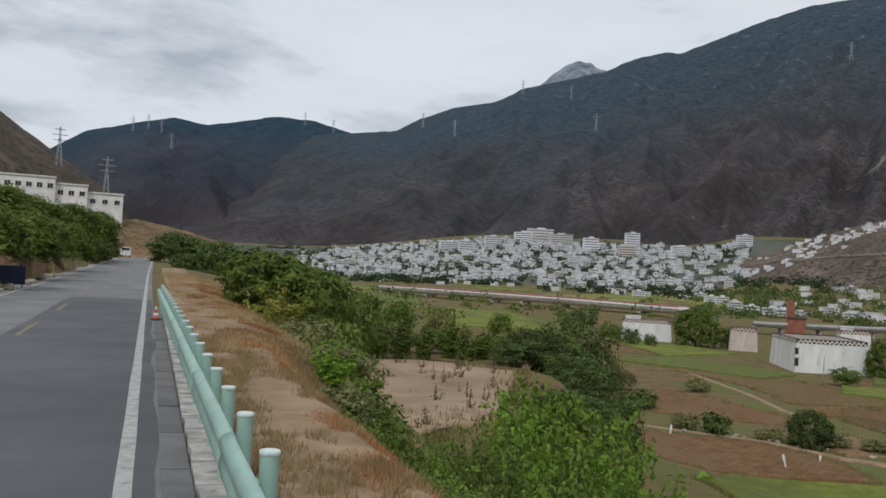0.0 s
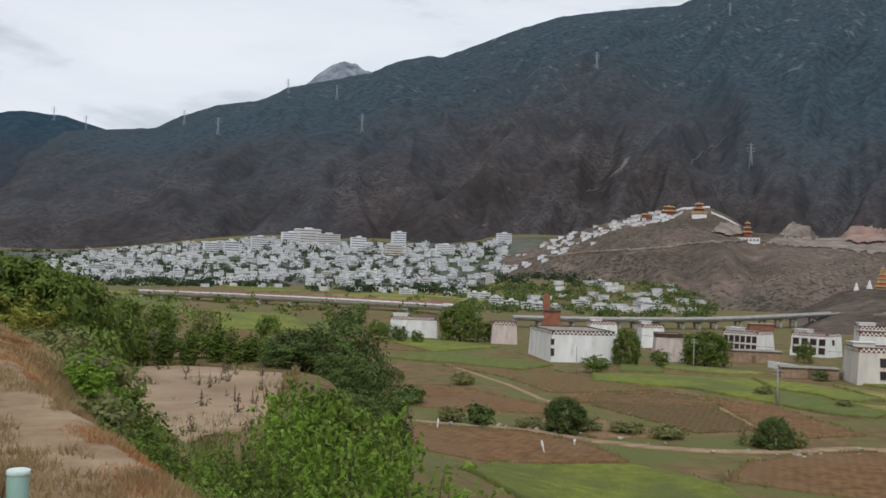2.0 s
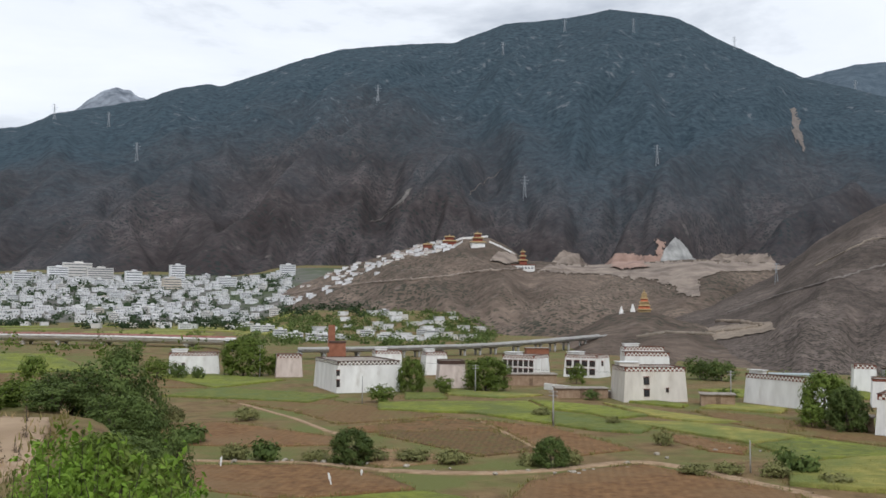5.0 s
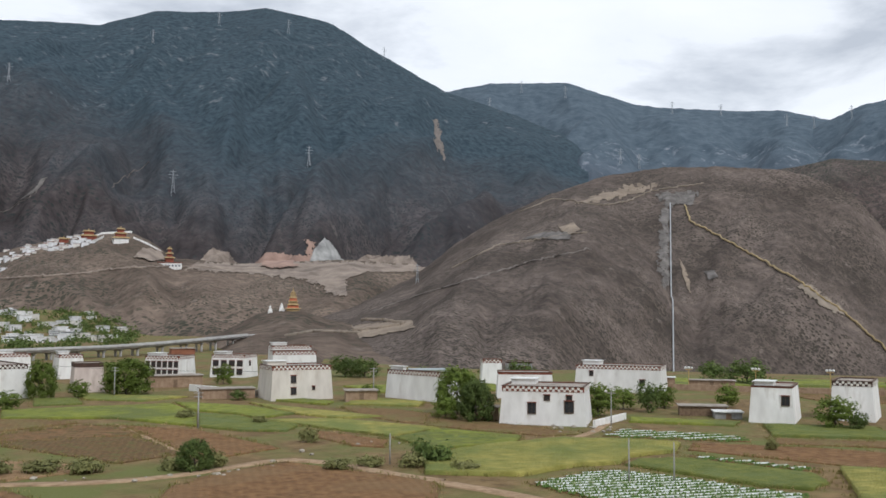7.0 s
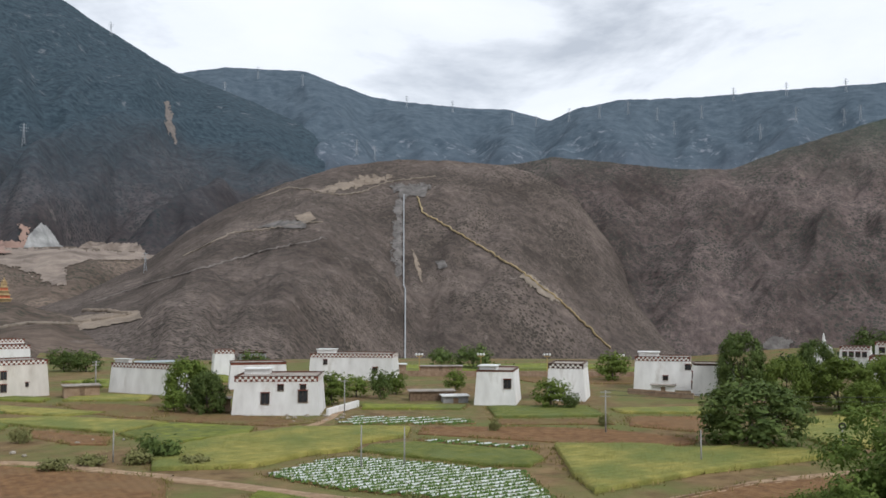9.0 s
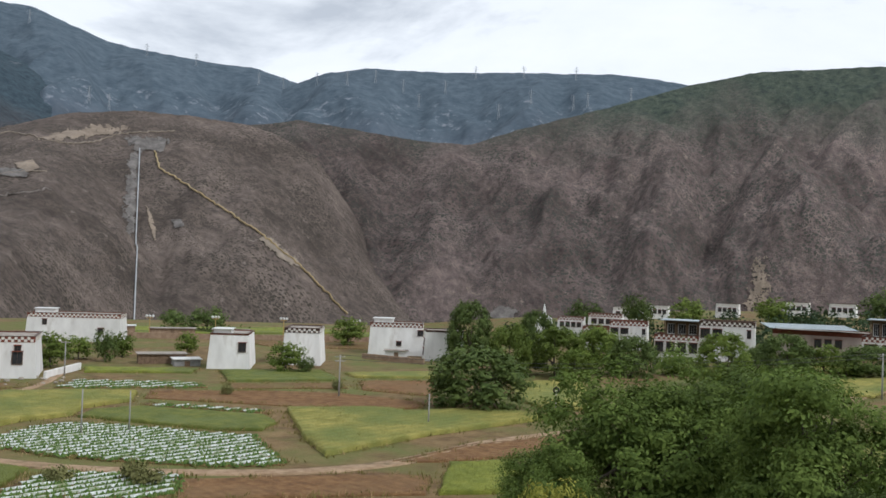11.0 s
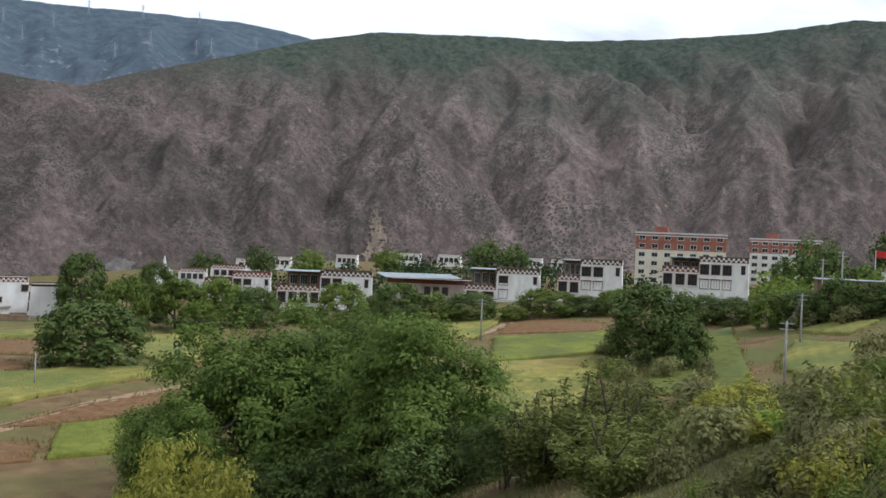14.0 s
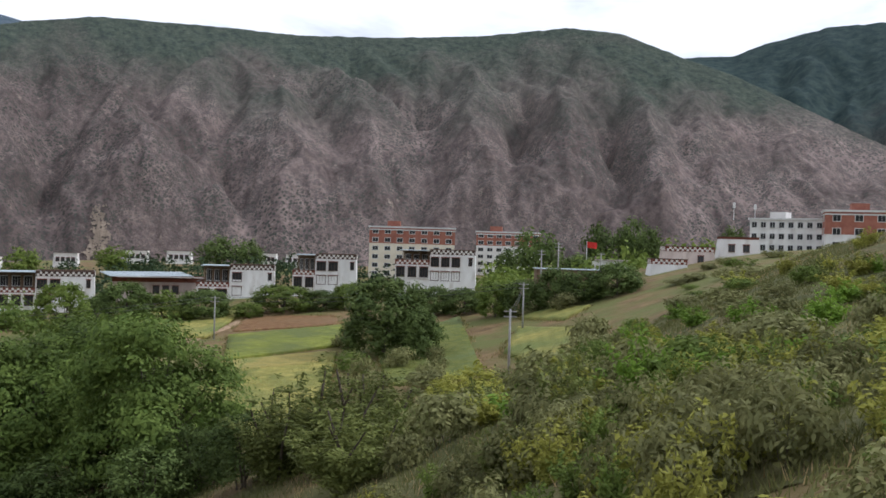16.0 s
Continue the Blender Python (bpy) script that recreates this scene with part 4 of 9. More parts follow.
field("143.8,171.9 143.8,158.3 138.5,155.1 137.0,171.4", *GREEN, M["green_crop"], "green verge strip by the cream house", grow=1.015)
field("98.6,89.4 110.5,90.0 126.6,85.8 132.0,77.2 134.4,70.2 126.2,66.8 118.2,69.1 111.8,67.2 106.3,70.2 95.7,71.2 88.9,80.5", *WHEAT, M["wheat"], "large yellow-green wheat plot", grow=1.015)
field("116.5,66.8 121.7,62.2 121.3,45.2 115.8,41.4 110.3,41.3 108.8,46.3 110.6,59.3 111.5,65.6", *DARK, M["dark_crop"], "dark green crop plot behind the mulched rows", grow=1.015)
field("138.0,69.4 145.5,54.3 147.4,41.7 143.3,28.0 137.6,26.9 133.9,30.2 131.3,45.4 130.1,66.1", *BARE, M["plough"], "bare brown strip between crops", grow=1.015)
field("151.7,63.6 160.8,46.6 153.9,42.9 145.9,59.8", *BARE, M["plough_green"], "brown earth strip below the green plot", grow=1.015)
field("169.7,71.7 178.9,55.3 164.3,47.2 154.5,63.7", *GREEN, M["dark_crop"], "dark green plot below the white house", grow=1.015)
field("175.8,49.1 186.8,33.2 176.6,31.2 170.3,45.7", *GREEN, M["wheat"], "light green crop strip", grow=1.015)
field("165.3,43.7 173.0,30.7 151.1,28.2 153.2,39.8", *BARE, M["plough"], "bare brown plot", grow=1.015)
field("162.5,95.0 170.1,76.5 163.4,74.7 156.0,91.2", *DARK, M["green_crop"], "thin green strip by the houses", grow=1.015)
field("127.4,43.6 133.3,31.3 130.9,27.1 138.8,18.9 136.2,6.6 128.8,12.3 115.5,21.1 98.7,29.2 107.9,34.8", *WHEAT, M["wheat"], "large pale wheat plot above the dirt track", grow=1.015)
field("137.4,124.9 138.0,107.0 135.9,87.9 128.3,91.1 126.6,106.7 126.3,114.7", *BARE, M["plough_green"], "brown bare yard before the farmhouse", grow=1.015)
field("122.5,111.3 125.0,93.2 117.6,88.6 111.4,91.9 103.0,93.4", *DARK, M["green_crop"], "green plot beside the wheat", grow=1.015)
field("83.4,38.5 91.5,22.2 92.0,17.0 84.4,16.1 76.1,35.4", *BARE, M["plough"], "ploughed brown plot below the track", grow=1.015)
field("97.3,22.1 109.9,16.2 124.5,4.0 107.1,7.5 99.8,17.0", *BARE, M["plough"], "ploughed brown corner plot", grow=1.015)
field("98.5,15.9 101.9,9.7 94.1,7.5 88.0,7.4 84.9,14.8", *GREEN, M["green_crop"], "small green crop plot", grow=1.015)
field("83.2,61.1 82.2,53.6 71.8,50.8 69.3,56.2", *GREEN, M["green_crop"], "green plot below the track", grow=1.015)
field("175.5,17.7 185.8,5.6 145.1,1.9 143.7,9.4 153.3,14.6", *GREEN, M["wheat"], "green crop plot behind the round tree", grow=1.015)
field("217,-40 206,-62 169,-43 176,-30", *GREEN, M["wheat"], "pale green plot below the village houses")
field("194,-57 181,-72 168,-68 174,-49", *BARE, M["plough"], "brown ploughed plot below the hedge")
field("169,-47 167,-68 146,-59 143,-39", *GREEN, M["green_crop"], "green crop terrace")
field("138,-36 140,-56 112,-44 88,-28 96,-18", *RIPE, M["wheat"], "yellow-green crop plot under the trees")
field("141,-38 141,-55 131,-50 131,-36", 0.55, 0.08, M["ripe_crop"], "yellowing strip of ripe crop")
field("131,-84 106,-82 96,-74 97,-66 116,-72", *WHEAT, M["wheat"], "rounded wheat terrace on the spur")
field("146,-97 128,-96 124,-88 140,-90", *GREEN, M["wheat"], "small upper wheat terrace")
field("148,-66 158,-88 108,-64 112,-52", *DARK, M["dark_crop"], "low green grass plot under the trees")
field("-36,560 0,540 0,410 -20,415", *GREEN, M["dark_crop"], "green plot beyond the bushes")
field("-2,405 40,390 48,320 6,330", *GREEN, M["green_crop"], "green plot before the viaduct")
field("10,322 60,300 62,245 20,260", *BARE, M["plough_green"], "brown fallow land before the viaduct")
field("56,300 76,292 88,262 64,244", *GREEN, M["green_crop"], "green plot beside the bridge-side house")
field("176,190 215,172 198,150 168,168", *GREEN, M["green_crop"], "green plot behind the farmhouses")
field("255,165 300,95 285,75 235,140", *GREEN, M["green_crop"], "far green plot at the hill foot")
field("235,95 262,60 240,48 222,78", *BARE, M["plough_green"], "brown yard behind the white houses")
field("285,88 300,40 270,30 255,62", *GREEN, M["green_crop"], "far green plot at the hill foot")

# rows of plastic mulch with young plants between
M["seedling"] = surface("young_green_plants", (0.05, 0.10, 0.02), (0.12, 0.18, 0.04), 3, 5, 0.8)


def mulch(text, direction, gap, label, seed):
    pts = poly(text)
    bed = field(text, 0.0, 0.05, M["plough_green"], label)
    bed.name = "mulched_field"
    a = radians(direction)
    d, e = Vector((math.sin(a), math.cos(a), 0)), Vector((math.cos(a), -math.sin(a), 0))
    t = [Vector((x, y, 0)).dot(e) for x, y in pts]
    u = [Vector((x, y, 0)).dot(d) for x, y in pts]
    rg = random.Random(seed)
    leaf = bmesh.new()
    q = min(t) + gap * 0.5
    while q < max(t):
        ks = [k for k in np.arange(min(u), max(u), 0.6) if inside((e * q + d * k)[:2], pts)]
        if len(ks) > 3:
            bm = bmesh.new()
            prev = None
            mid = e * q + d * ks[len(ks) // 2]
            level = gz(mid.x, mid.y)
            for k in ks:
                w = 0.36 * (1 + 0.45 * noise.noise((k * 0.7, q, 0)))
                ring = []
                for m, h in ((-1, 0.0), (-0.6, 0.1), (0, 0.14), (0.6, 0.1), (1, 0.0)):
                    c = e * (q + m * w) + d * k
                    ring.append(bm.verts.new((c.x, c.y, level + 0.2 + h + 0.05 * noise.noise((k * 1.5, q * 2, m)))))
                if prev:
                    for i in range(4):
                        bm.faces.new((prev[i], prev[i + 1], ring[i + 1], ring[i]))
                prev = ring
                for _ in range(5):
                    c = e * (q + gap * rg.uniform(0.14, 0.86)) + d * (k + rg.uniform(-0.3, 0.3))
                    h, s = rg.uniform(0.12, 0.4), rg.uniform(0.12, 0.28)
                    z = level + 0.15
                    tip = leaf.verts.new((c.x + rg.uniform(-0.1, 0.1), c.y + rg.uniform(-0.1, 0.1), z + h))
                    ring2 = [leaf.verts.new((c.x + s * math.cos(j * 1.571 + k), c.y + s * math.sin(j * 1.571 + k), z)) for j in range(4)]
                    for j in range(4):
                        leaf.faces.new((ring2[j], ring2[(j + 1) % 4], tip))
            part("film_row", bm, M["film"], bed, smooth=True)
        q += gap
    rows_ob = part("seedlings", leaf, M["seedling"], bed, "young green plants between the rows")
    rows_ob["kind"] = "stuff"


mulch("91.9,67.1 106.6,66.3 107.7,58.1 106.8,44.0 107.3,41.4 92.5,31.7 89.3,39.1 88.8,48.4 89.0,56.6", 119.5, 1.5, "field with white plastic mulch rows and young plants", 1)
mulch("82.5,51.8 85.0,39.6 76.3,36.3 70.3,50.1", 119.5, 1.5, "lower field with white plastic mulch rows", 4)
mulch("145.2,86.7 150.7,68.8 145.6,63.7 140.8,72.1 134.7,84.0", 119.5, 2.6, "far mulched field with white plastic rows", 2)
mulch("125.7,64.1 126.2,45.7 123.7,44.8 123.2,62.8", 119.5, 2.2, "narrow strip of white plastic mulch rows", 3)

# dirt tracks and the sandy plot
def track(text, width, material, label, name="track", lift=0.14):
    pts = np.array(poly(text))
    seg = np.concatenate([[0], np.cumsum(np.hypot(*np.diff(pts, axis=0).T))])
    tt = np.linspace(0, seg[-1], max(4, int(seg[-1] / 1.5)))
    cx, cy = np.interp(tt, seg, pts[:, 0]), np.interp(tt, seg, pts[:, 1])
    k = np.array([0.25, 0.5, 0.25])
    for _ in range(8):
        cx[1:-1], cy[1:-1] = np.convolve(cx, k, "valid"), np.convolve(cy, k, "valid")
    tx, ty = np.gradient(cx), np.gradient(cy)
    ln = np.hypot(tx, ty)
    nx, ny = ty / ln, -tx / ln
    rows_p = []
    for m, drop in ((-1.0, -0.5), (-0.85, 0.0), (-0.4, -0.03), (0, 0.03), (0.4, -0.03), (0.85, 0.0), (1.0, -0.5)):
        w = width / 2 * (m + 0.35 * (fbm(tt / 3, tt * 0 + m * 5, 3, 2) - 0.5) * (abs(m) > 0.8))
        x, y = cx + nx * w, cy + ny * w
        rows_p.append(np.stack([x, y, ground_z(x, y) + lift + drop], -1))
    return grid_object(name, np.stack(rows_p, 1), material, kind="structure", label=label, category="path")


track("85.4,77.3 85.8,69.8 85.2,62.9 84.3,53.6 85.1,43.3 89.2,30.1 94.8,23.0 102.4,18.7 113.4,14.1 127.4,2.7", 2.6, M["track"], "pale dirt track between wheat and ploughed land")
track("50.3,111.1 57.0,105.1 64.8,102.2 74.6,102.2 84.8,103.5 86.9,93.4 85.7,82.9 86.3,76.1", 2.4, M["track"], "stony dirt path along the field bank")
track("26.7,131.7 34.5,126.7 45.4,120.8 49.1,112.3 54.8,106.1", 1.3, M["track"], "narrow dirt path along the field bank")
track("58.3,210.7 59.5,171.0 58.0,146.9 60.9,141.9", 1.2, M["track"], "pale earth bank path between plots")
track("162.0,97.8 138.4,88.0 126.0,85.2 111.8,85.4", 1.6, M["track"], "narrow dirt path to the farmhouse")
track("89.9,155.5 84.1,135.8 77.6,116.2", 0.9, M["track"], "pale earth balk between furrowed plots")
track("206,-64 188,-56 172,-42 165,-38", 3.0, M["track"], "pale dirt track past the hedge")
field("-3.8,37 0.2,35.5 3.4,39.5 6.0,58 0.1,63 -4.8,60", 0.0, 0.06, M["sand"], "bare sandy plot with dry saplings", "sandy_plot", cell=0.8)


# ---------------------------------------------------------------- houses
M["whitewash"] = surface("whitewashed_wall", (0.64, 0.625, 0.60), (0.80, 0.79, 0.765), 0.35, 9, 0.9, 0.35, 6, extra=((0.47, 0.43, 0.38), 0.3, 0.6, 0.8), rand=0.05, stretch=(1, 1, 0.35), bump_dist=0.03)
M["pinkwash"] = surface("faded_pink_wall", (0.47, 0.38, 0.335), (0.63, 0.54, 0.49), 0.4, 9, 0.9, 0.35, 6, extra=((0.36, 0.28, 0.23), 0.35, 0.58, 0.8), rand=0.05, stretch=(1, 1, 0.35), bump_dist=0.03)
M["creamwash"] = surface("stained_cream_wall", (0.52, 0.475, 0.42), (0.68, 0.635, 0.57), 0.35, 9, 0.9, 0.35, 6, extra=((0.42, 0.35, 0.28), 0.3, 0.58, 0.8), stretch=(1, 1, 0.3), bump_dist=0.03)
M["maroon"] = surface("maroon_painted_band", (0.14, 0.045, 0.03), (0.22, 0.075, 0.05), 1.5, 6, 0.8)
M["dark_band"] = surface("dark_brown_band", (0.06, 0.035, 0.028), (0.10, 0.06, 0.045), 1.5, 6, 0.8)
M["dot_white"] = surface("white_dots", (0.6, 0.57, 0.52), (0.74, 0.72, 0.68), 2, 5, 0.8)
M["roof_mud"] = surface("flat_earth_roof", (0.22, 0.19, 0.16), (0.36, 0.32, 0.28), 0.6, 8, 0.95, 0.5, 4)
M["roof_metal"] = surface("blue_grey_metal_roof", (0.27, 0.32, 0.34), (0.38, 0.43, 0.45), 0.7, 6, 0.5, 0.2, 5)
M["window_dark"] = surface("dark_window_glass", (0.02, 0.022, 0.025), (0.05, 0.052, 0.055), 0.8, 4, 0.15)
M["window_frame"] = surface("brown_window_frame", (0.07, 0.045, 0.035), (0.13, 0.085, 0.06), 2, 5, 0.7)
M["frame_white"] = surface("white_window_frame", (0.55, 0.55, 0.53), (0.7, 0.7, 0.68), 2, 5, 0.6)
M["grey_block"] = surface("bare_grey_blockwork", (0.2, 0.2, 0.195), (0.3, 0.295, 0.285), 1.2, 7, 0.95, 0.5, 5)
M["mud_wall"] = surface("brown_earth_wall", (0.24, 0.16, 0.105), (0.36, 0.26, 0.18), 0.8, 8, 0.95, 0.6, 5)
M["timber"] = surface("weathered_timber", (0.12, 0.08, 0.05), (0.22, 0.15, 0.1), 2, 6, 0.8)
M["red_tower"] = surface("red_brown_earth_tower", (0.21, 0.085, 0.05), (0.30, 0.13, 0.08), 0.5, 8, 0.95, 0.6, 3)


def window(parent, m, w, h, frame_mat, depth=0.16, bars=1, lintel=True):
    """A window in the wall plane x, z of m, looking along -y."""
    win = part("window", bm_frame(w, h, depth, 0.11 if w > 0.8 else 0.07, bars), frame_mat, parent)
    win.matrix_basis = m
    part("pane", boxed(-w / 2, w / 2, -0.05, -0.02, 0, h), M["window_dark"], win, "dark glass")
    for k in range(bars):
        xb = -w / 2 + w * (k + 1) / (bars + 1)
        part("glazing_bar", boxed(xb - 0.03, xb + 0.03, -depth * 0.6, -0.05, 0.03, h - 0.03), frame_mat, win)
    if lintel:
        part("lintel", boxed(-w / 2 - 0.18, w / 2 + 0.18, -depth - 0.12, 0.02, h + 0.02, h + 0.18), M["maroon"] if frame_mat is not M["frame_white"] else M["frame_white"], win, "projecting lintel")
    return win


def ring_frame(x0, x1, z0, z1, u0, u1, v0, v1, y0, y1):
    """One closed rectangular frame."""
    bm = bmesh.new()
    loops = [[bm.verts.new((x, y, z)) for x, z in ((a, c), (b, c), (b, d), (a, d))] for a, b, c, d, y in ((x0, x1, z0, z1, y0), (u0, u1, v0, v1, y0), (u0, u1, v0, v1, y1), (x0, x1, z0, z1, y1))]
    for p, q in zip(loops, loops[1:] + loops[:1]):
        for k in range(4):
            bm.faces.new((p[k], p[(k + 1) % 4], q[(k + 1) % 4], q[k]))
    bmesh.ops.recalc_face_normals(bm, faces=bm.faces)
    return bm


def bm_frame(w, h, d, t, bars):
    return ring_frame(-w / 2 - t, w / 2 + t, -t, h + t, -w / 2 + 0.02, w / 2 - 0.02, 0.03, h - 0.03, -d, 0.05)


def band(parent, w, d, z, h, material, inset, dots=True, spacing=0.95):
    """A painted parapet round the wall top with rows of pale blocks."""
    bm = bmesh.new()
    o = 0.05
    x0, x1, y0, y1 = inset - o, w - inset + o, inset - o, d - inset + o
    t = 0.32
    box(bm, x0, x1, y0, y0 + t, z, z + h)
    box(bm, x0, x1, y1 - t, y1, z, z + h)
    box(bm, x0, x0 + t, y0 + t, y1 - t, z, z + h)
    box(bm, x1 - t, x1, y0 + t, y1 - t, z, z + h)
    part("parapet", bm, material, parent, "dark painted parapet band")
    cp = bmesh.new()
    box(cp, x0 - 0.1, x1 + 0.1, y0 - 0.1, y0 + t + 0.05, z + h, z + h + 0.1)
    box(cp, x0 - 0.1, x1 + 0.1, y1 - t - 0.05, y1 + 0.1, z + h, z + h + 0.1)
    box(cp, x0 - 0.1, x0 + t, y0 + t + 0.05, y1 - t - 0.05, z + h, z + h + 0.1)
    box(cp, x1 - t, x1 + 0.1, y0 + t + 0.05, y1 - t - 0.05, z + h, z + h + 0.1)
    part("coping", cp, M["window_frame"], parent, "dark coping slabs")
    if dots:
        bd = bmesh.new()
        s = spacing * 0.24
        for row in range(2):
            zz = z + h * (0.3 + 0.4 * row)
            for side, length in (("f", x1 - x0), ("b", x1 - x0), ("l", y1 - y0), ("r", y1 - y0)):
                n = int(length / spacing)
                for k in range(n):
                    u = (k + 0.5 + 0.5 * row) * length / n
                    if u > length - 0.1:
                        continue
                    if side == "f":
                        box(bd, x0 + u - s, x0 + u + s, y0 - 0.05, y0 - 0.003, zz - s, zz + s)
                    elif side == "b":
                        box(bd, x0 + u - s, x0 + u + s, y1 + 0.003, y1 + 0.05, zz - s, zz + s)
                    elif side == "l":
                        box(bd, x0 - 0.05, x0 - 0.003, y0 + u - s, y0 + u + s, zz - s, zz + s)
                    else:
                        box(bd, x1 + 0.003, x1 + 0.05, y0 + u - s, y0 + u + s, zz - s, zz + s)
        part("dotted_frieze", bd, M["dot_white"], parent, "rows of white painted beam ends")["kind"] = "stuff"


def span_between(bearing, r, other, heading):
    """How far from a corner, along a heading, the ray at another bearing is met."""
    a, b, h = radians(bearing), radians(other), radians(heading)
    px, py = r * math.sin(a), r * math.cos(a)
    det = math.sin(h) * math.cos(b) - math.cos(h) * math.sin(b)
    return abs((py * math.sin(b) - px * math.cos(b)) / det) if abs(det) > 1e-4 else 10.0


def farmhouse(corner, r, left, right, heading, h, z=None, wall="whitewash", batter=0.45, depth=(0, 0), openings=(), gallery=None, bandmat="maroon",
              label="whitewashed two-storey farmhouse with dotted parapet", dots=True, bandh=0.95, hut=True, roof="roof_mud", name="farmhouse"):
    """A flat-roofed house whose nearest corner stands at a bearing and distance. Its left wall runs back to the bearing left,
    its right wall along heading to the bearing right. Openings: (wall, along, up, width, height) with wall l or r."""
    a = radians(corner)
    x, y = r * math.sin(a), r * math.cos(a)
    ll = depth[0] or span_between(corner, r, left, heading - 90)
    lr = depth[1] or span_between(corner, r, right, heading)
    if z is None:
        z = gz(x, y) + 0.05
    # local x runs along the right wall, local y along the left wall
    home = thing(name, pose(x, y, z, 0, 0, 90 - heading), label, "house", "valley houses")
    body = boxed(0, lr, 0, ll, -0.8, h - bandh, taper=batter)
    part("wall", body, M[wall], home)
    band(home, lr, ll, h - bandh, bandh, M[bandmat], batter, dots)
    part("roof", boxed(batter + 0.3, lr - batter - 0.3, batter + 0.3, ll - batter - 0.3, h - bandh - 0.2, h - 0.14), M[roof], home, "flat earth roof")
    if hut:
        hw, hd = min(4.5, lr * 0.4), min(4.0, ll * 0.4)
        rh = part("roof_hut", boxed(batter + 0.5, batter + 0.5 + hw, ll - batter - hd - 0.5, ll - batter - 0.5, h - bandh + 0.15, h + 0.75), M[wall], home, "small hut on the roof")
        part("hut_roof", boxed(batter + 0.2, batter + 0.8 + hw, ll - batter - hd - 0.8, ll - batter - 0.2, h + 0.75, h + 0.9), M["frame_white"], rh)
    hh = h - bandh + 0.8
    lean = math.degrees(math.atan(batter / hh))
    for wall_id, along, up, ww, wh in openings:
        inset = batter * (up + 0.8) / hh + 0.02
        if wall_id == "r":
            m = Matrix.Translation((along * lr, inset, up)) @ pose(0, 0, 0, -lean, 0, 0)
        else:
            m = Matrix.Translation((inset, ll * (1 - along), up)) @ pose(0, 0, 0, 0, 0, -90) @ pose(0, 0, 0, -lean, 0, 0)
        window(home, m, ww, wh, M["window_frame"], bars=1 if ww < 1.6 else 2)
    if gallery:
        for wall_id, n, u0, u1, rows_g, gh in gallery:
            for row in rows_g:
                for k in range(n):
                    along = u0 + (u1 - u0) * (k + 0.5) / n
                    ww = (u1 - u0) * (lr if wall_id == "r" else ll) / n * 0.62
                    inset = batter * (row + 0.8) / hh + 0.02
                    if wall_id == "r":
                        m = Matrix.Translation((along * lr, inset, row)) @ pose(0, 0, 0, -lean, 0, 0)
                    else:
                        m = Matrix.Translation((inset, ll * (1 - along), row)) @ pose(0, 0, 0, 0, 0, -90) @ pose(0, 0, 0, -lean, 0, 0)
                    window(home, m, ww, gh, M["window_frame"], 0.2, 2)
    return home


# along the fields, from the viaduct round to the right
farmhouse(12.0, 305, 10.7, 14.9, 106, 6.6, label="white house with dotted parapet beside the viaduct", openings=(("r", 0.15, 2.2, 0.8, 1.2), ("r", 0.3, 2.2, 0.8, 1.2)), depth=(10, 0))
farmhouse(18.1, 290, 17.4, 19.7, 106, 6.6, wall="pinkwash", label="weathered pinkish house with dotted parapet", depth=(9, 0), hut=False)
farmhouse(21.66, 235, 19.75, 25.5, 97, 7.6, label="large white walled house with dark dotted parapet", bandmat="dark_band", depth=(24, 0), openings=(("r", 0.03, 1.5, 0.7, 1.6), ("r", 0.03, 4.2, 0.7, 1.2)), hut=False)
farmhouse(23.9, 300, 23.7, 25.6, 106, 7.4, label="white village house with maroon dotted parapet", depth=(9, 0), hut=True)
farmhouse(26.9, 300, 26.7, 28.3, 106, 7.0, label="white village house with maroon dotted parapet", depth=(9, 0))
farmhouse(38.6, 300, 38.4, 41.0, 118, 9.4, label="tall white house behind the corner house", depth=(8, 0), openings=(("r", 0.3, 6.0, 0.9, 1.3), ("r", 0.7, 6.0, 0.9, 1.3)))
farmhouse(27.7, 250, 26.4, 29.4, 112, 7.0, wall="pinkwash", label="stained pinkish-white house with flat roof", depth=(9, 0), hut=False, dots=False, bandmat="dark_band")
farmhouse(33.4, 298, 31.4, 34.34, 60, 6.4, label="white village house with dark window gallery", gallery=(("l", 6, 0.04, 0.97, (0.6, 3.1), 1.7),), hut=True)
farmhouse(37.1, 296, 35.08, 37.87, 62, 6.8, label="white village house with two rows of windows", gallery=(("l", 4, 0.05, 0.95, (0.9, 3.4), 1.6),), openings=(("r", 0.4, 3.5, 1.0, 1.3),))
farmhouse(38.6, 262, 37.2, 41.3, 122, 9.2, label="white house behind the corner house", depth=(8, 0), hut=False)
farmhouse(38.59, 218, 37.78, 42.24, 112, 7.7, wall="creamwash", bandmat="maroon", label="cream-white corner house with stained walls", batter=0.5, openings=(("r", 0.36, 1.3, 1.1, 1.5), ("r", 0.36, 3.9, 1.1, 1.6), ("r", 0.68, 2.2, 0.55, 0.8)))
farmhouse(49.3, 212, 45.26, 49.8, 90, 6.5, label="long white house with stepped parapet")
farmhouse(51.0, 268, 50.6, 52.3, 136, 6.9, label="narrow white tower house", depth=(8, 0), hut=False)
farmhouse(52.4, 266, 52.1, 54.1, 140, 6.4, wall="grey_block", label="unfinished grey block house", openings=(("r", 0.25, 3.6, 1.3, 1.4), ("r", 0.65, 3.6, 1.3, 1.4), ("r", 0.45, 0.9, 1.3, 1.4)), depth=(8, 0), hut=False, dots=False, bandh=0.4, bandmat="dark_band")
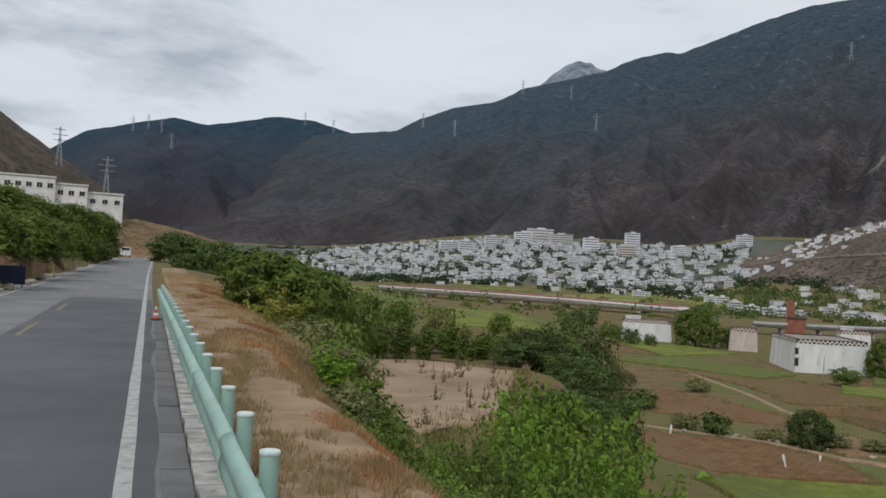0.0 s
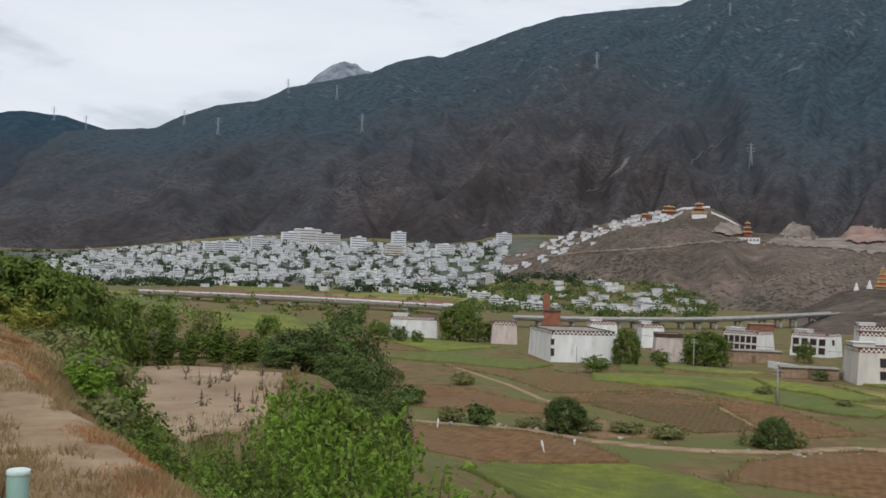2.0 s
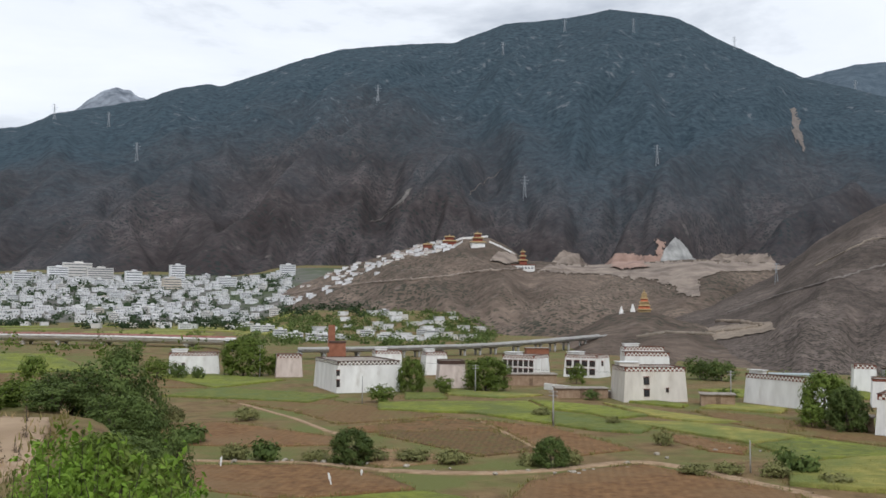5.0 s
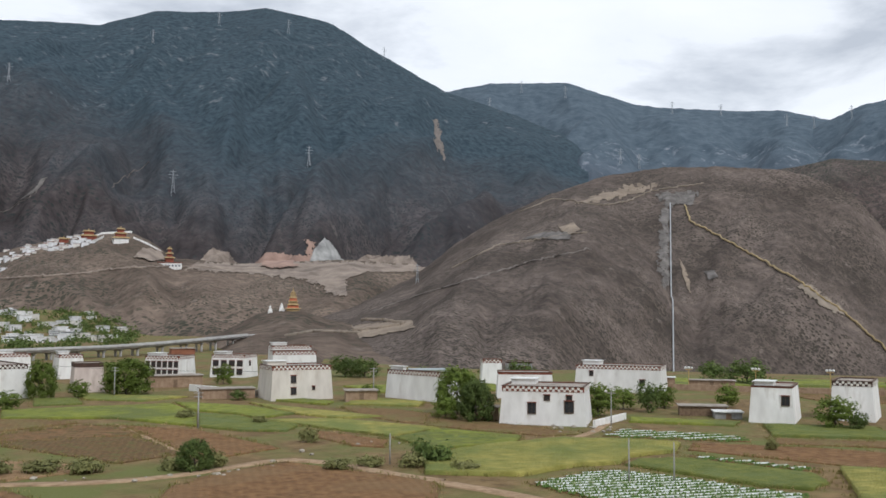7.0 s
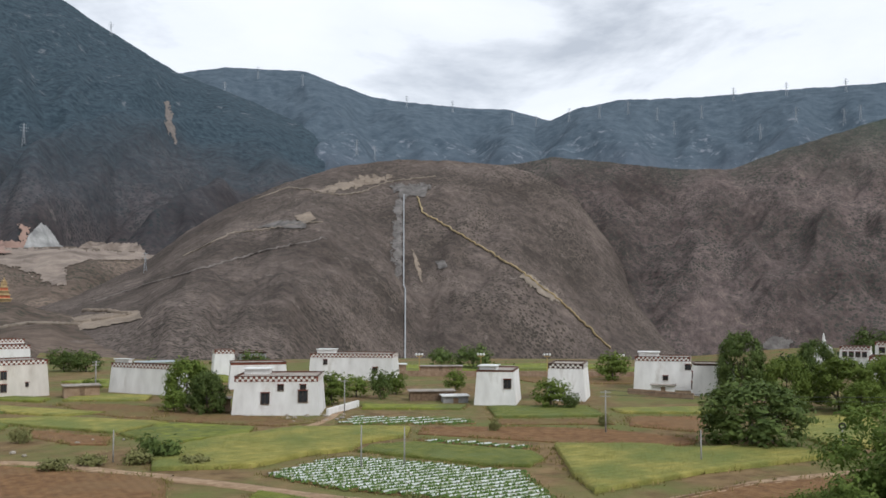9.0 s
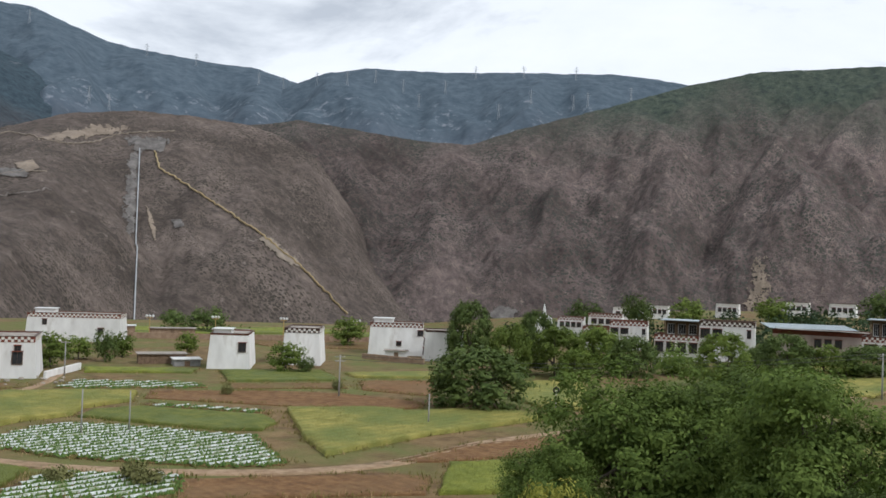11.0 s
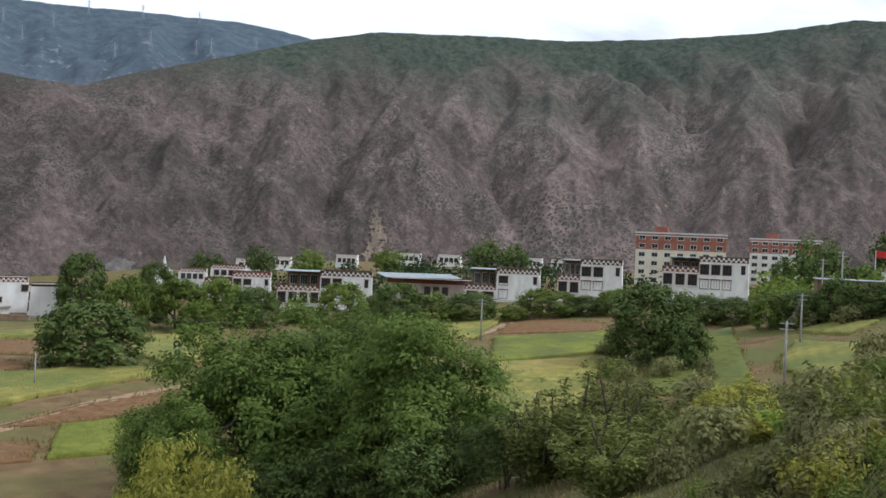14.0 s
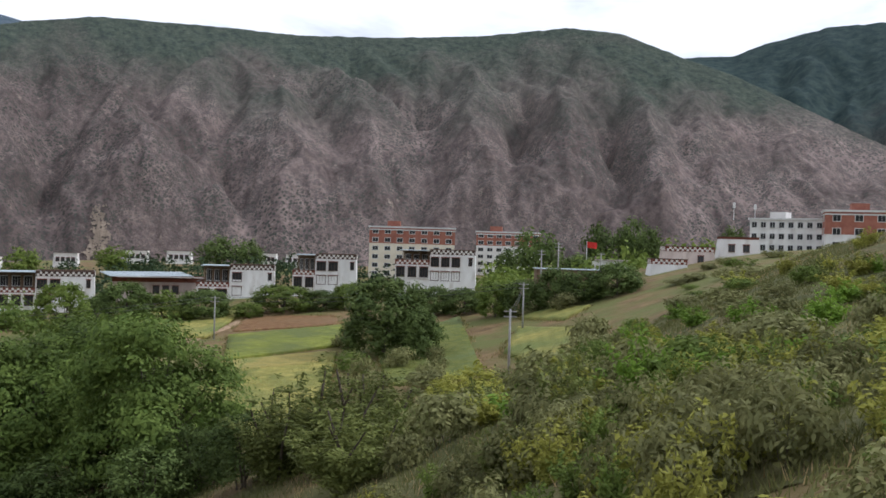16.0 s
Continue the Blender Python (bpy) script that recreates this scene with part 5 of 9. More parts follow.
farmhouse(51.9, 226, 51.5, 55.3, 140, 6.0, label="low white annex with flat roof", depth=(9, 0), dots=False, hut=False, bandh=0.5)
farmhouse(52.0, 174, 51.8, 57.2, 152, 7.4, z=-18.6, label="large whitewashed farmhouse with sloping walls and dotted parapet", batter=0.6, depth=(13, 0),
          openings=(("r", 0.38, 2.6, 1.35, 1.9), ("r", 0.55, 5.0, 0.9, 0.9), ("r", 0.8, 2.9, 1.5, 2.0), ("r", 0.8, 5.0, 0.9, 0.9)))
farmhouse(56.45, 250, 56.1, 61.5, 160, 6.7, label="long white house under the bare hill", depth=(11, 0), openings=(("r", 0.2, 4.0, 0.9, 1.2), ("r", 0.78, 1.8, 1.1, 1.5)))
farmhouse(68.75, 187, 66.25, 69.7, 74, 6.7, label="white cubic farmhouse with one window", batter=0.55, openings=(("l", 0.8, 3.3, 1.3, 1.7),), bandh=0.25, dots=False, depth=(0, 13))
farmhouse(72.85, 196, 70.5, 73.3, 78, 7.4, label="white farmhouse with dark dotted parapet", batter=0.55, bandmat="dark_band", depth=(0, 12), hut=False)
farmhouse(75.6, 226, 75.3, 78.95, 170, 7.4, label="long white farmhouse with dotted parapet", depth=(10, 0), openings=(("r", 0.55, 2.2, 1.0, 0.9), ("r", 0.93, 4.6, 1.2, 1.2)))
farmhouse(78.95, 214, 78.3, 81.4, 166, 6.7, label="white farmhouse wing with corner windows", depth=(9, 0), openings=(("l", 0.5, 3.2, 2.0, 1.5), ("l", 0.5, 1.0, 2.0, 1.5), ("r", 0.85, 1.0, 1.2, 1.0)), dots=False, bandh=0.35, bandmat="dark_band", hut=False)

def gallery_house(left, mid, right, r, low, high, bays, upper, label, z=None, veranda=True, tilt=4, wall="whitewash"):
    """A village house: a lower wing with a row of tall windows under a dotted band and a roof terrace, and a taller wing beside it.
    low and high are the height angles of the two parapets; upper: columns and first window height of the taller wing."""
    a = radians(left)
    x, y = r * math.sin(a), r * math.cos(a)
    heading = mid + 90 + tilt
    l1 = span_between(left, r, mid, heading)
    l2 = span_between(left, r, right, heading) - l1
    z = gz(x, y) if z is None else z
    h1, h2 = EYE_Z + r * math.tan(radians(low)) - z, EYE_Z + r * math.tan(radians(high)) - z
    home = thing("village_house", pose(x, y, z, 0, 0, 90 - heading), label, "house", "valley houses")
    lower = part("lower_wing", boxed(0, l1, 0, 9, -1.2, h1 - 1.15, taper=0.12), M[wall], home)
    band(lower, l1, 9, h1 - 1.15, 1.15, M["maroon"], 0.12, True, 1.05)
    tall = part("tall_wing", boxed(0, l2, 0, 10, -1.2, h2 - 1.1, taper=0.3), M[wall], home)
    tall.location.x = l1 - 0.3
    band(tall, l2, 10, h2 - 1.1, 1.1, M["dark_band"] if veranda else M["maroon"], 0.3, True, 1.05)
    part("terrace", boxed(0.3, l1 - 0.4, 0.4, 8.6, h1 - 1.14, h1 - 0.75), M["roof_mud"], home, "flat roof terrace")
    ww = l1 / bays * 0.66
    for k in range(bays):
        window(home, Matrix.Translation((l1 * (k + 0.5) / bays, 0.06, h1 - 4.0)), ww, 2.3, M["window_frame"], 0.2, 2)
        part("sill", boxed(l1 * (k + 0.5) / bays - ww / 2 - 0.2, l1 * (k + 0.5) / bays + ww / 2 + 0.2, -0.25, 0.12, h1 - 4.35, h1 - 4.15), M["frame_white"], home)
    cols, u1 = upper
    for row in range(2):
        zz = h2 - 3.9 - 3.3 * row
        if zz < 0.6:
            continue
        for k in range(cols):
            window(home, Matrix.Translation((l1 - 0.3 + l2 * u1 * (k + 0.6) / cols, 0.27, zz)), min(2.1, l2 * u1 / cols * 0.72), 2.1, M["window_frame"], 0.2, 2)
    window(home, Matrix.Translation((l1 - 0.3 + l2 * 0.88, 0.27, h2 - 3.6)), 0.8, 1.8, M["window_frame"], 0.15, 1)
    if veranda:
        part("veranda_wall", boxed(l1 * 0.2, l1 - 0.3, 5.2, 5.5, h1 - 0.7, h2 - 0.45), M["timber"], home, "dark recessed timber wall")
        for k in range(4):
            u = l1 * (0.22 + 0.24 * k)
            part("veranda_post", boxed(u - 0.1, u + 0.1, 1.2, 1.4, h1 - 0.7, h2 - 0.3), M["timber"], home)
            if k < 3:
                window(home, Matrix.Translation((u + l1 * 0.12, 5.16, h1 + 0.1)), l1 * 0.16, max(0.8, h2 - h1 - 1.4), M["frame_white"], 0.1, 2, False)
        part("veranda_roof", boxed(l1 * 0.12, l1 + 0.4, 0.4, 9.4, h2 - 0.32, h2 - 0.18), M["roof_metal"], home, "thin grey sheet roof")
    return home


# the village on the rising ground to the right
gallery_house(92.45, 95.0, 98.2, 232, -3.2, -2.3, 4, (2, 0.42), "white house with dark gallery windows and dotted maroon bands")
gallery_house(103.6, 105.5, 108.2, 236, -2.75, -1.75, 2, (1, 0.3), "white house with stained walls, balcony and dotted parapet")
gallery_house(109.1, 110.45, 113.0, 233, -1.95, -0.98, 2, (2, 0.55), "white three-storey house with large dark windows")
gallery_house(115.15, 117.25, 120.1, 226, -1.15, -0.52, 3, (3, 0.66), "white village house with rows of large dark windows")
gallery_house(88.3, 89.9, 92.2, 262, -2.95, -2.55, 3, (2, 0.5), "white village house with dotted maroon band among trees", veranda=False)
farmhouse(98.9, 246, 98.6, 104.2, 194, 6.0, wall="pinkwash", label="long pinkish house with maroon band under a metal roof", gallery=(("r", 3, 0.42, 0.72, (2.2,), 1.9),), depth=(12, 0), dots=False, bandh=1.0, hut=False)
farmhouse(131.0, 196, 130.6, 134.0, 212, 4.6, wall="pinkwash", label="low pinkish house with dotted band", depth=(8, 0), hut=False, openings=(("r", 0.7, 1.6, 1.0, 1.2),))
farmhouse(130.2, 186, 129.9, 132.5, 212, 3.2, label="low white outbuilding on the slope", depth=(6, 0), hut=False)
farmhouse(134.1, 205, 133.9, 136.4, 216, 4.4, label="low cream house with two windows on the slope", depth=(7, 0), hut=False, dots=False, bandh=0.4, openings=(("r", 0.3, 1.4, 1.1, 1.4), ("r", 0.65, 1.4, 1.1, 1.4)))
for az_h, rr, wd, hh, lab in ((89.6, 300, 11, 8, "far white village house among trees"), (87.6, 310, 9, 6.5, "far dark-banded house among trees"), (90.9, 380, 12, 5.6, "far white house above the village trees"), (92.6, 385, 9, 5.4, "far white house above the village trees"),
                              (96.5, 380, 9, 5.4, "far white house above the village trees"), (100.2, 390, 10, 5.2, "far white house above the village trees"), (102.6, 392, 10, 5, "far white house above the village trees"),
                              (107.6, 390, 8, 5, "far white house above the village trees"), (109.4, 380, 10, 5, "far white house above the village trees")):
    half = math.degrees(wd / 2 / rr)
    farmhouse(az_h - half, rr, az_h - half - 0.2, az_h + half, az_h + 96, hh, depth=(8, 0), hut=False, label=lab, dots=rr < 320, bandmat="maroon" if rr < 320 else "dot_white",
              gallery=(("r", 4, 0.1, 0.9, (hh - 3.0,), 1.4),))

# metal sheet roof over the pinkish house and verandah roofs on the galleries
def sheet_roof(bearing, r, w, d, z, turn, label, pitch=3.0):
    sh = thing("sheet_roof", at(bearing, r, z, turn) @ pose(0, 0, 0, pitch, 0, 0), label, "roof", "metal sheet roofs")
    part("sheet", boxed(-w / 2, w / 2, 0, d, 0.0, 0.08), M["roof_metal"], sh)
    bm = bmesh.new()
    for k in range(int(w / 0.9)):
        x = -w / 2 + 0.45 + k * 0.9
        box(bm, x - 0.04, x + 0.04, 0.0, d, 0.08, 0.14)
    part("ribs", bm, M["roof_metal"], sh)
    for sx in (-1, 1):
        for yy in (0.3, d - 0.3):
            part("prop", boxed(sx * (w / 2 - 0.3) - 0.07, sx * (w / 2 - 0.3) + 0.07, yy - 0.07, yy + 0.07, -0.7, 0.0), M["timber"], sh)
    return sh


zr_p = gz(240 * math.sin(radians(101)), 240 * math.cos(radians(101)))
sheet_roof(101.2, 240, 20, 12, zr_p + 6.2, 14, "pale blue metal sheet roof on timber props")

# a red-brown earth tower behind the long white wall
rt = thing("earth_tower", at(21.7, 262, gz(97, 243)), "tapering red-brown earth tower behind the houses", "tower")
part("shaft", boxed(-2.6, 2.6, -2.6, 2.6, 0, 11.2, taper=0.45), M["red_tower"], rt)
part("rim", boxed(-2.35, 2.35, -2.35, 2.35, 11.2, 11.7), M["dark_band"], rt)
rt2 = thing("earth_tower", at(21.35, 420, gz(153, 391)), "smaller far red-brown earth tower", "tower")
part("shaft", boxed(-1.8, 1.8, -1.8, 1.8, 0, 13.5, taper=0.4), M["red_tower"], rt2)


# apartment and school blocks
M["beige"] = surface("cream_apartment_wall", (0.64, 0.575, 0.45), (0.76, 0.70, 0.57), 0.3, 7, 0.9, 0.2, 5)
M["brick_red"] = surface("brick_red_cladding", (0.27, 0.105, 0.075), (0.37, 0.155, 0.11), 0.5, 7, 0.9, 0.2, 5)
M["orange_red"] = surface("orange_red_paint", (0.42, 0.12, 0.06), (0.5, 0.17, 0.09), 0.5, 7, 0.85)


def block(corner, r, left, right, heading, z, h, storeys, red, wall, label, bays, depth=(0, 0), panel=None):
    a = radians(corner)
    x, y = r * math.sin(a), r * math.cos(a)
    ll = depth[0] or span_between(corner, r, left, heading - 90)
    lr = depth[1] or span_between(corner, r, right, heading)
    b = thing("apartment_block", pose(x, y, z, 0, 0, 90 - heading), label, "building", "tall blocks")
    hr = h * red
    part("wall", boxed(0, lr, 0, ll, -3, h - hr), M[wall], b)
    if red:
        part("upper_wall", boxed(-0.05, lr + 0.05, -0.05, ll + 0.05, h - hr, h), M["brick_red"], b, "brick-red upper storeys")
        part("string_course", boxed(-0.2, lr + 0.2, -0.2, ll + 0.2, h - 0.75, h - 0.45), M["frame_white"], b, "white string course")
    cp = bmesh.new()
    box(cp, -0.35, lr + 0.35, -0.35, 0.2, h, h + 0.45)
    box(cp, -0.35, lr + 0.35, ll - 0.2, ll + 0.35, h, h + 0.45)
    box(cp, -0.35, 0.2, 0.2, ll - 0.2, h, h + 0.45)
    box(cp, lr - 0.2, lr + 0.35, 0.2, ll - 0.2, h, h + 0.45)
    part("coping", cp, M["frame_white"], b, "pale roof edge")
    part("roof", boxed(0.2, lr - 0.2, 0.2, ll - 0.2, h, h + 0.15), M["roof_mud"], b)
    part("stair_head", boxed(lr * 0.2, lr * 0.2 + 4, ll * 0.3, ll * 0.3 + 5, h + 0.15, h + 2.2), M["brick_red"] if red else M[wall], b, "stair head on the roof")
    sh = h / storeys
    for side, length, n in (("l", ll, bays[0]), ("r", lr, bays[1])):
        for row in range(storeys):
            for k in range(n):
                u = length * (k + 0.5) / n
                zz = row * sh + sh * 0.32
                m = Matrix.Translation((u, -0.06, zz)) if side == "r" else Matrix.Translation((-0.06, ll - u, zz)) @ pose(0, 0, 0, 0, 0, -90)
                window(b, m, min(1.7, length / n * 0.55), sh * 0.48, M["frame_white"], 0.12, 1, False)
    if panel:
        part("panel", boxed(-0.12, -0.06, ll * panel[0], ll * panel[1], h * panel[2], h * panel[3]), M["orange_red"], b, "orange-red painted panel")
    return b


block(113.6, 298, 113.3, 118.7, 208, gza(115, 298), EYE_Z + 298 * math.tan(radians(0.72)) - gza(115, 298), 6, 0.31, "beige", "cream apartment block with brick-red upper storeys", (2, 7), (12, 0))
block(120.0, 322, 119.8, 123.8, 214, gza(121, 322), EYE_Z + 322 * math.tan(radians(0.6)) - gza(121, 322), 6, 0.31, "whitewash", "white apartment block with brick-red top storey", (1, 7), (14, 0))
block(135.75, 262, 134.7, 139.7, 244, 1.2, 8.8, 3, 0, "whitewash", "white school block with orange-red end wall", (1, 8), (15, 0), (0.08, 0.96, 0.5, 0.88))
block(139.75, 246, 139.5, 146.5, 226, 2.0, 9.8, 3, 0.55, "whitewash", "white and brick-red block on the hill", (1, 6), (10, 0))

# the white terraced building on the hill above the road
tb = thing("terraced_building", at(-21, 262, 12.0, 2), "white stepped building with dark windows above the road", "building")
tb.location.z = 10.4
for x0, x1, z1, y0 in ((-22, 0.2, 9.0, -2), (0.2, 8.0, 7.6, 0), (8.0, 17.0, 6.0, 2)):
    part("wall", boxed(x0, x1, y0, y0 + 12, -8, z1, bevel=0.08), M["whitewash"], tb)
    part("roof_edge", boxed(x0 - 0.2, x1 + 0.2, y0 - 0.3, y0 + 12.3, z1 + 0.01, z1 + 0.4), M["frame_white"], tb)
    n = int((x1 - x0) / 2.4)
    for k in range(n):
        m = Matrix.Translation((x0 + (k + 0.5) * (x1 - x0) / n, y0 - 0.04, z1 - 2.6))
        window(tb, m, 1.3, 1.2, M["frame_white"], 0.1, 1, False)
rw = thing("retaining_wall", at(-23.4, 215, 6.0, 0), "red-brown retaining wall below the white building", "wall", kind="structure")
part("wall", boxed(-16, 7, 0, 1.0, -5, 4.4, bevel=0.05), M["red_tower"], rw)


# ---------------------------------------------------------------- plants
def leaf_material(name, dark, light, glow=0.24):
    m = bpy.data.materials.new(name)
    m.use_nodes = True
    nt = m.node_tree
    b = nt.nodes["Principled BSDF"]
    b.inputs["Roughness"].default_value = 0.6
    b.inputs["Specular IOR Level"].default_value = 0.08
    geo = nt.nodes.new("ShaderNodeNewGeometry")
    oi = nt.nodes.new("ShaderNodeObjectInfo")
    rp = nt.nodes.new("ShaderNodeValToRGB")
    rp.color_ramp.elements[0].color, rp.color_ramp.elements[1].color = (*dark, 1), (*light, 1)
    # tone by leaf and by bough
    co = nt.nodes.new("ShaderNodeTexCoord")
    bough = node(nt, "ShaderNodeTexNoise", Scale=0.55, Detail=3.0, Roughness=0.6)
    nt.links.new(co.outputs["Object"], bough.inputs["Vector"])
    both = nt.nodes.new("ShaderNodeMath")
    both.operation = "MULTIPLY_ADD"
    both.inputs[1].default_value = 0.45
    nt.links.new(geo.outputs["Random Per Island"], both.inputs[0])
    half = nt.nodes.new("ShaderNodeMapRange")
    half.inputs[1].default_value, half.inputs[2].default_value, half.inputs[4].default_value = 0.3, 0.7, 0.55
    nt.links.new(bough.outputs[0], half.inputs[0])
    nt.links.new(half.outputs[0], both.inputs[2])
    nt.links.new(both.outputs[0], rp.inputs[0])
    hs = nt.nodes.new("ShaderNodeHueSaturation")
    mr = nt.nodes.new("ShaderNodeMapRange")
    mr.inputs[3].default_value, mr.inputs[4].default_value = 0.78, 1.2
    nt.links.new(oi.outputs["Random"], mr.inputs[0])
    nt.links.new(mr.outputs[0], hs.inputs["Value"])
    nt.links.new(rp.outputs[0], hs.inputs["Color"])
    nt.links.new(hs.outputs[0], b.inputs["Base Color"])
    tr = nt.nodes.new("ShaderNodeBsdfTranslucent")
    nt.links.new(hs.outputs[0], tr.inputs[0])
    mx = nt.nodes.new("ShaderNodeMixShader")
    mx.inputs[0].default_value = glow
    out = nt.nodes["Material Output"]
    nt.links.new(b.outputs[0], mx.inputs[1])
    nt.links.new(tr.outputs[0], mx.inputs[2])
    nt.links.new(mx.outputs[0], out.inputs[0])
    return m


M["leaf_wood"] = leaf_material("fresh_green_leaves", (0.046, 0.078, 0.018), (0.184, 0.246, 0.056), 0.3)
M["leaf_dark"] = leaf_material("dark_green_leaves", (0.044, 0.072, 0.022), (0.160, 0.208, 0.060))
M["leaf_mid"] = leaf_material("mid_green_leaves", (0.070, 0.110, 0.022), (0.210, 0.265, 0.058), 0.3)
M["leaf_bright"] = leaf_material("bright_green_leaves", (0.090, 0.165, 0.020), (0.260, 0.385, 0.056), 0.3)
M["leaf_yellow"] = leaf_material("yellow_green_leaves", (0.190, 0.205, 0.036), (0.430, 0.410, 0.090), 0.3)
M["leaf_olive"] = leaf_material("olive_leaves", (0.120, 0.130, 0.050), (0.290, 0.280, 0.115), 0.3)
M["leaf_silver"] = leaf_material("silvery_leaves", (0.074, 0.092, 0.022), (0.235, 0.258, 0.076), 0.3)
M["leaf_far"] = leaf_material("far_dark_leaves", (0.022, 0.04, 0.02), (0.055, 0.085, 0.035), 0.2)
M["leaf_dry"] = leaf_material("dry_twigs", (0.10, 0.07, 0.04), (0.21, 0.15, 0.09), 0.1)
M["straw"] = leaf_material("dry_straw_grass", (0.27, 0.185, 0.085), (0.50, 0.37, 0.20), 0.3)
M["rust"] = leaf_material("rust_orange_weeds", (0.26, 0.105, 0.04), (0.46, 0.22, 0.09), 0.3)
M["weed"] = leaf_material("green_weeds", (0.080, 0.092, 0.028), (0.190, 0.190, 0.066), 0.3)
M["bank"] = leaf_material("rough_bank_grass", (0.115, 0.112, 0.035), (0.276, 0.233, 0.085), 0.3)
M["bark"] = surface("grey_brown_bark", (0.06, 0.048, 0.038), (0.13, 0.105, 0.085), 6, 7, 0.95, 0.7, 18, stretch=(1, 1, 0.25))

_rs = np.random.RandomState(12)


def leaf_mesh(name, centres, normals, size, material, long=1.5):
    """One pointed leaf at each centre."""
    n = len(centres)
    t = _rs.normal(size=(n, 3))
    t -= normals * (t * normals).sum(1)[:, None]
    t /= np.linalg.norm(t, axis=1)[:, None] + 1e-9
    b = np.cross(normals, t)
    s = (size * _rs.uniform(0.6, 1.3, n))[:, None]
    fold = normals * s * 0.12
    V = np.stack([centres - t * s * long * 0.55, centres + b * s * 0.4 + fold, centres + t * s * long * 0.6, centres - b * s * 0.4 + fold], 1)
    me = bpy.data.meshes.new(name)
    me.vertices.add(n * 4)
    me.vertices.foreach_set("co", V.reshape(-1).astype(np.float32))
    me.loops.add(n * 4)
    me.loops.foreach_set("vertex_index", np.arange(n * 4, dtype=np.int32))
    me.polygons.add(n)
    me.polygons.foreach_set("loop_start", np.arange(0, n * 4, 4, dtype=np.int32))
    me.update(calc_edges=True)
    me.materials.append(material)
    return me


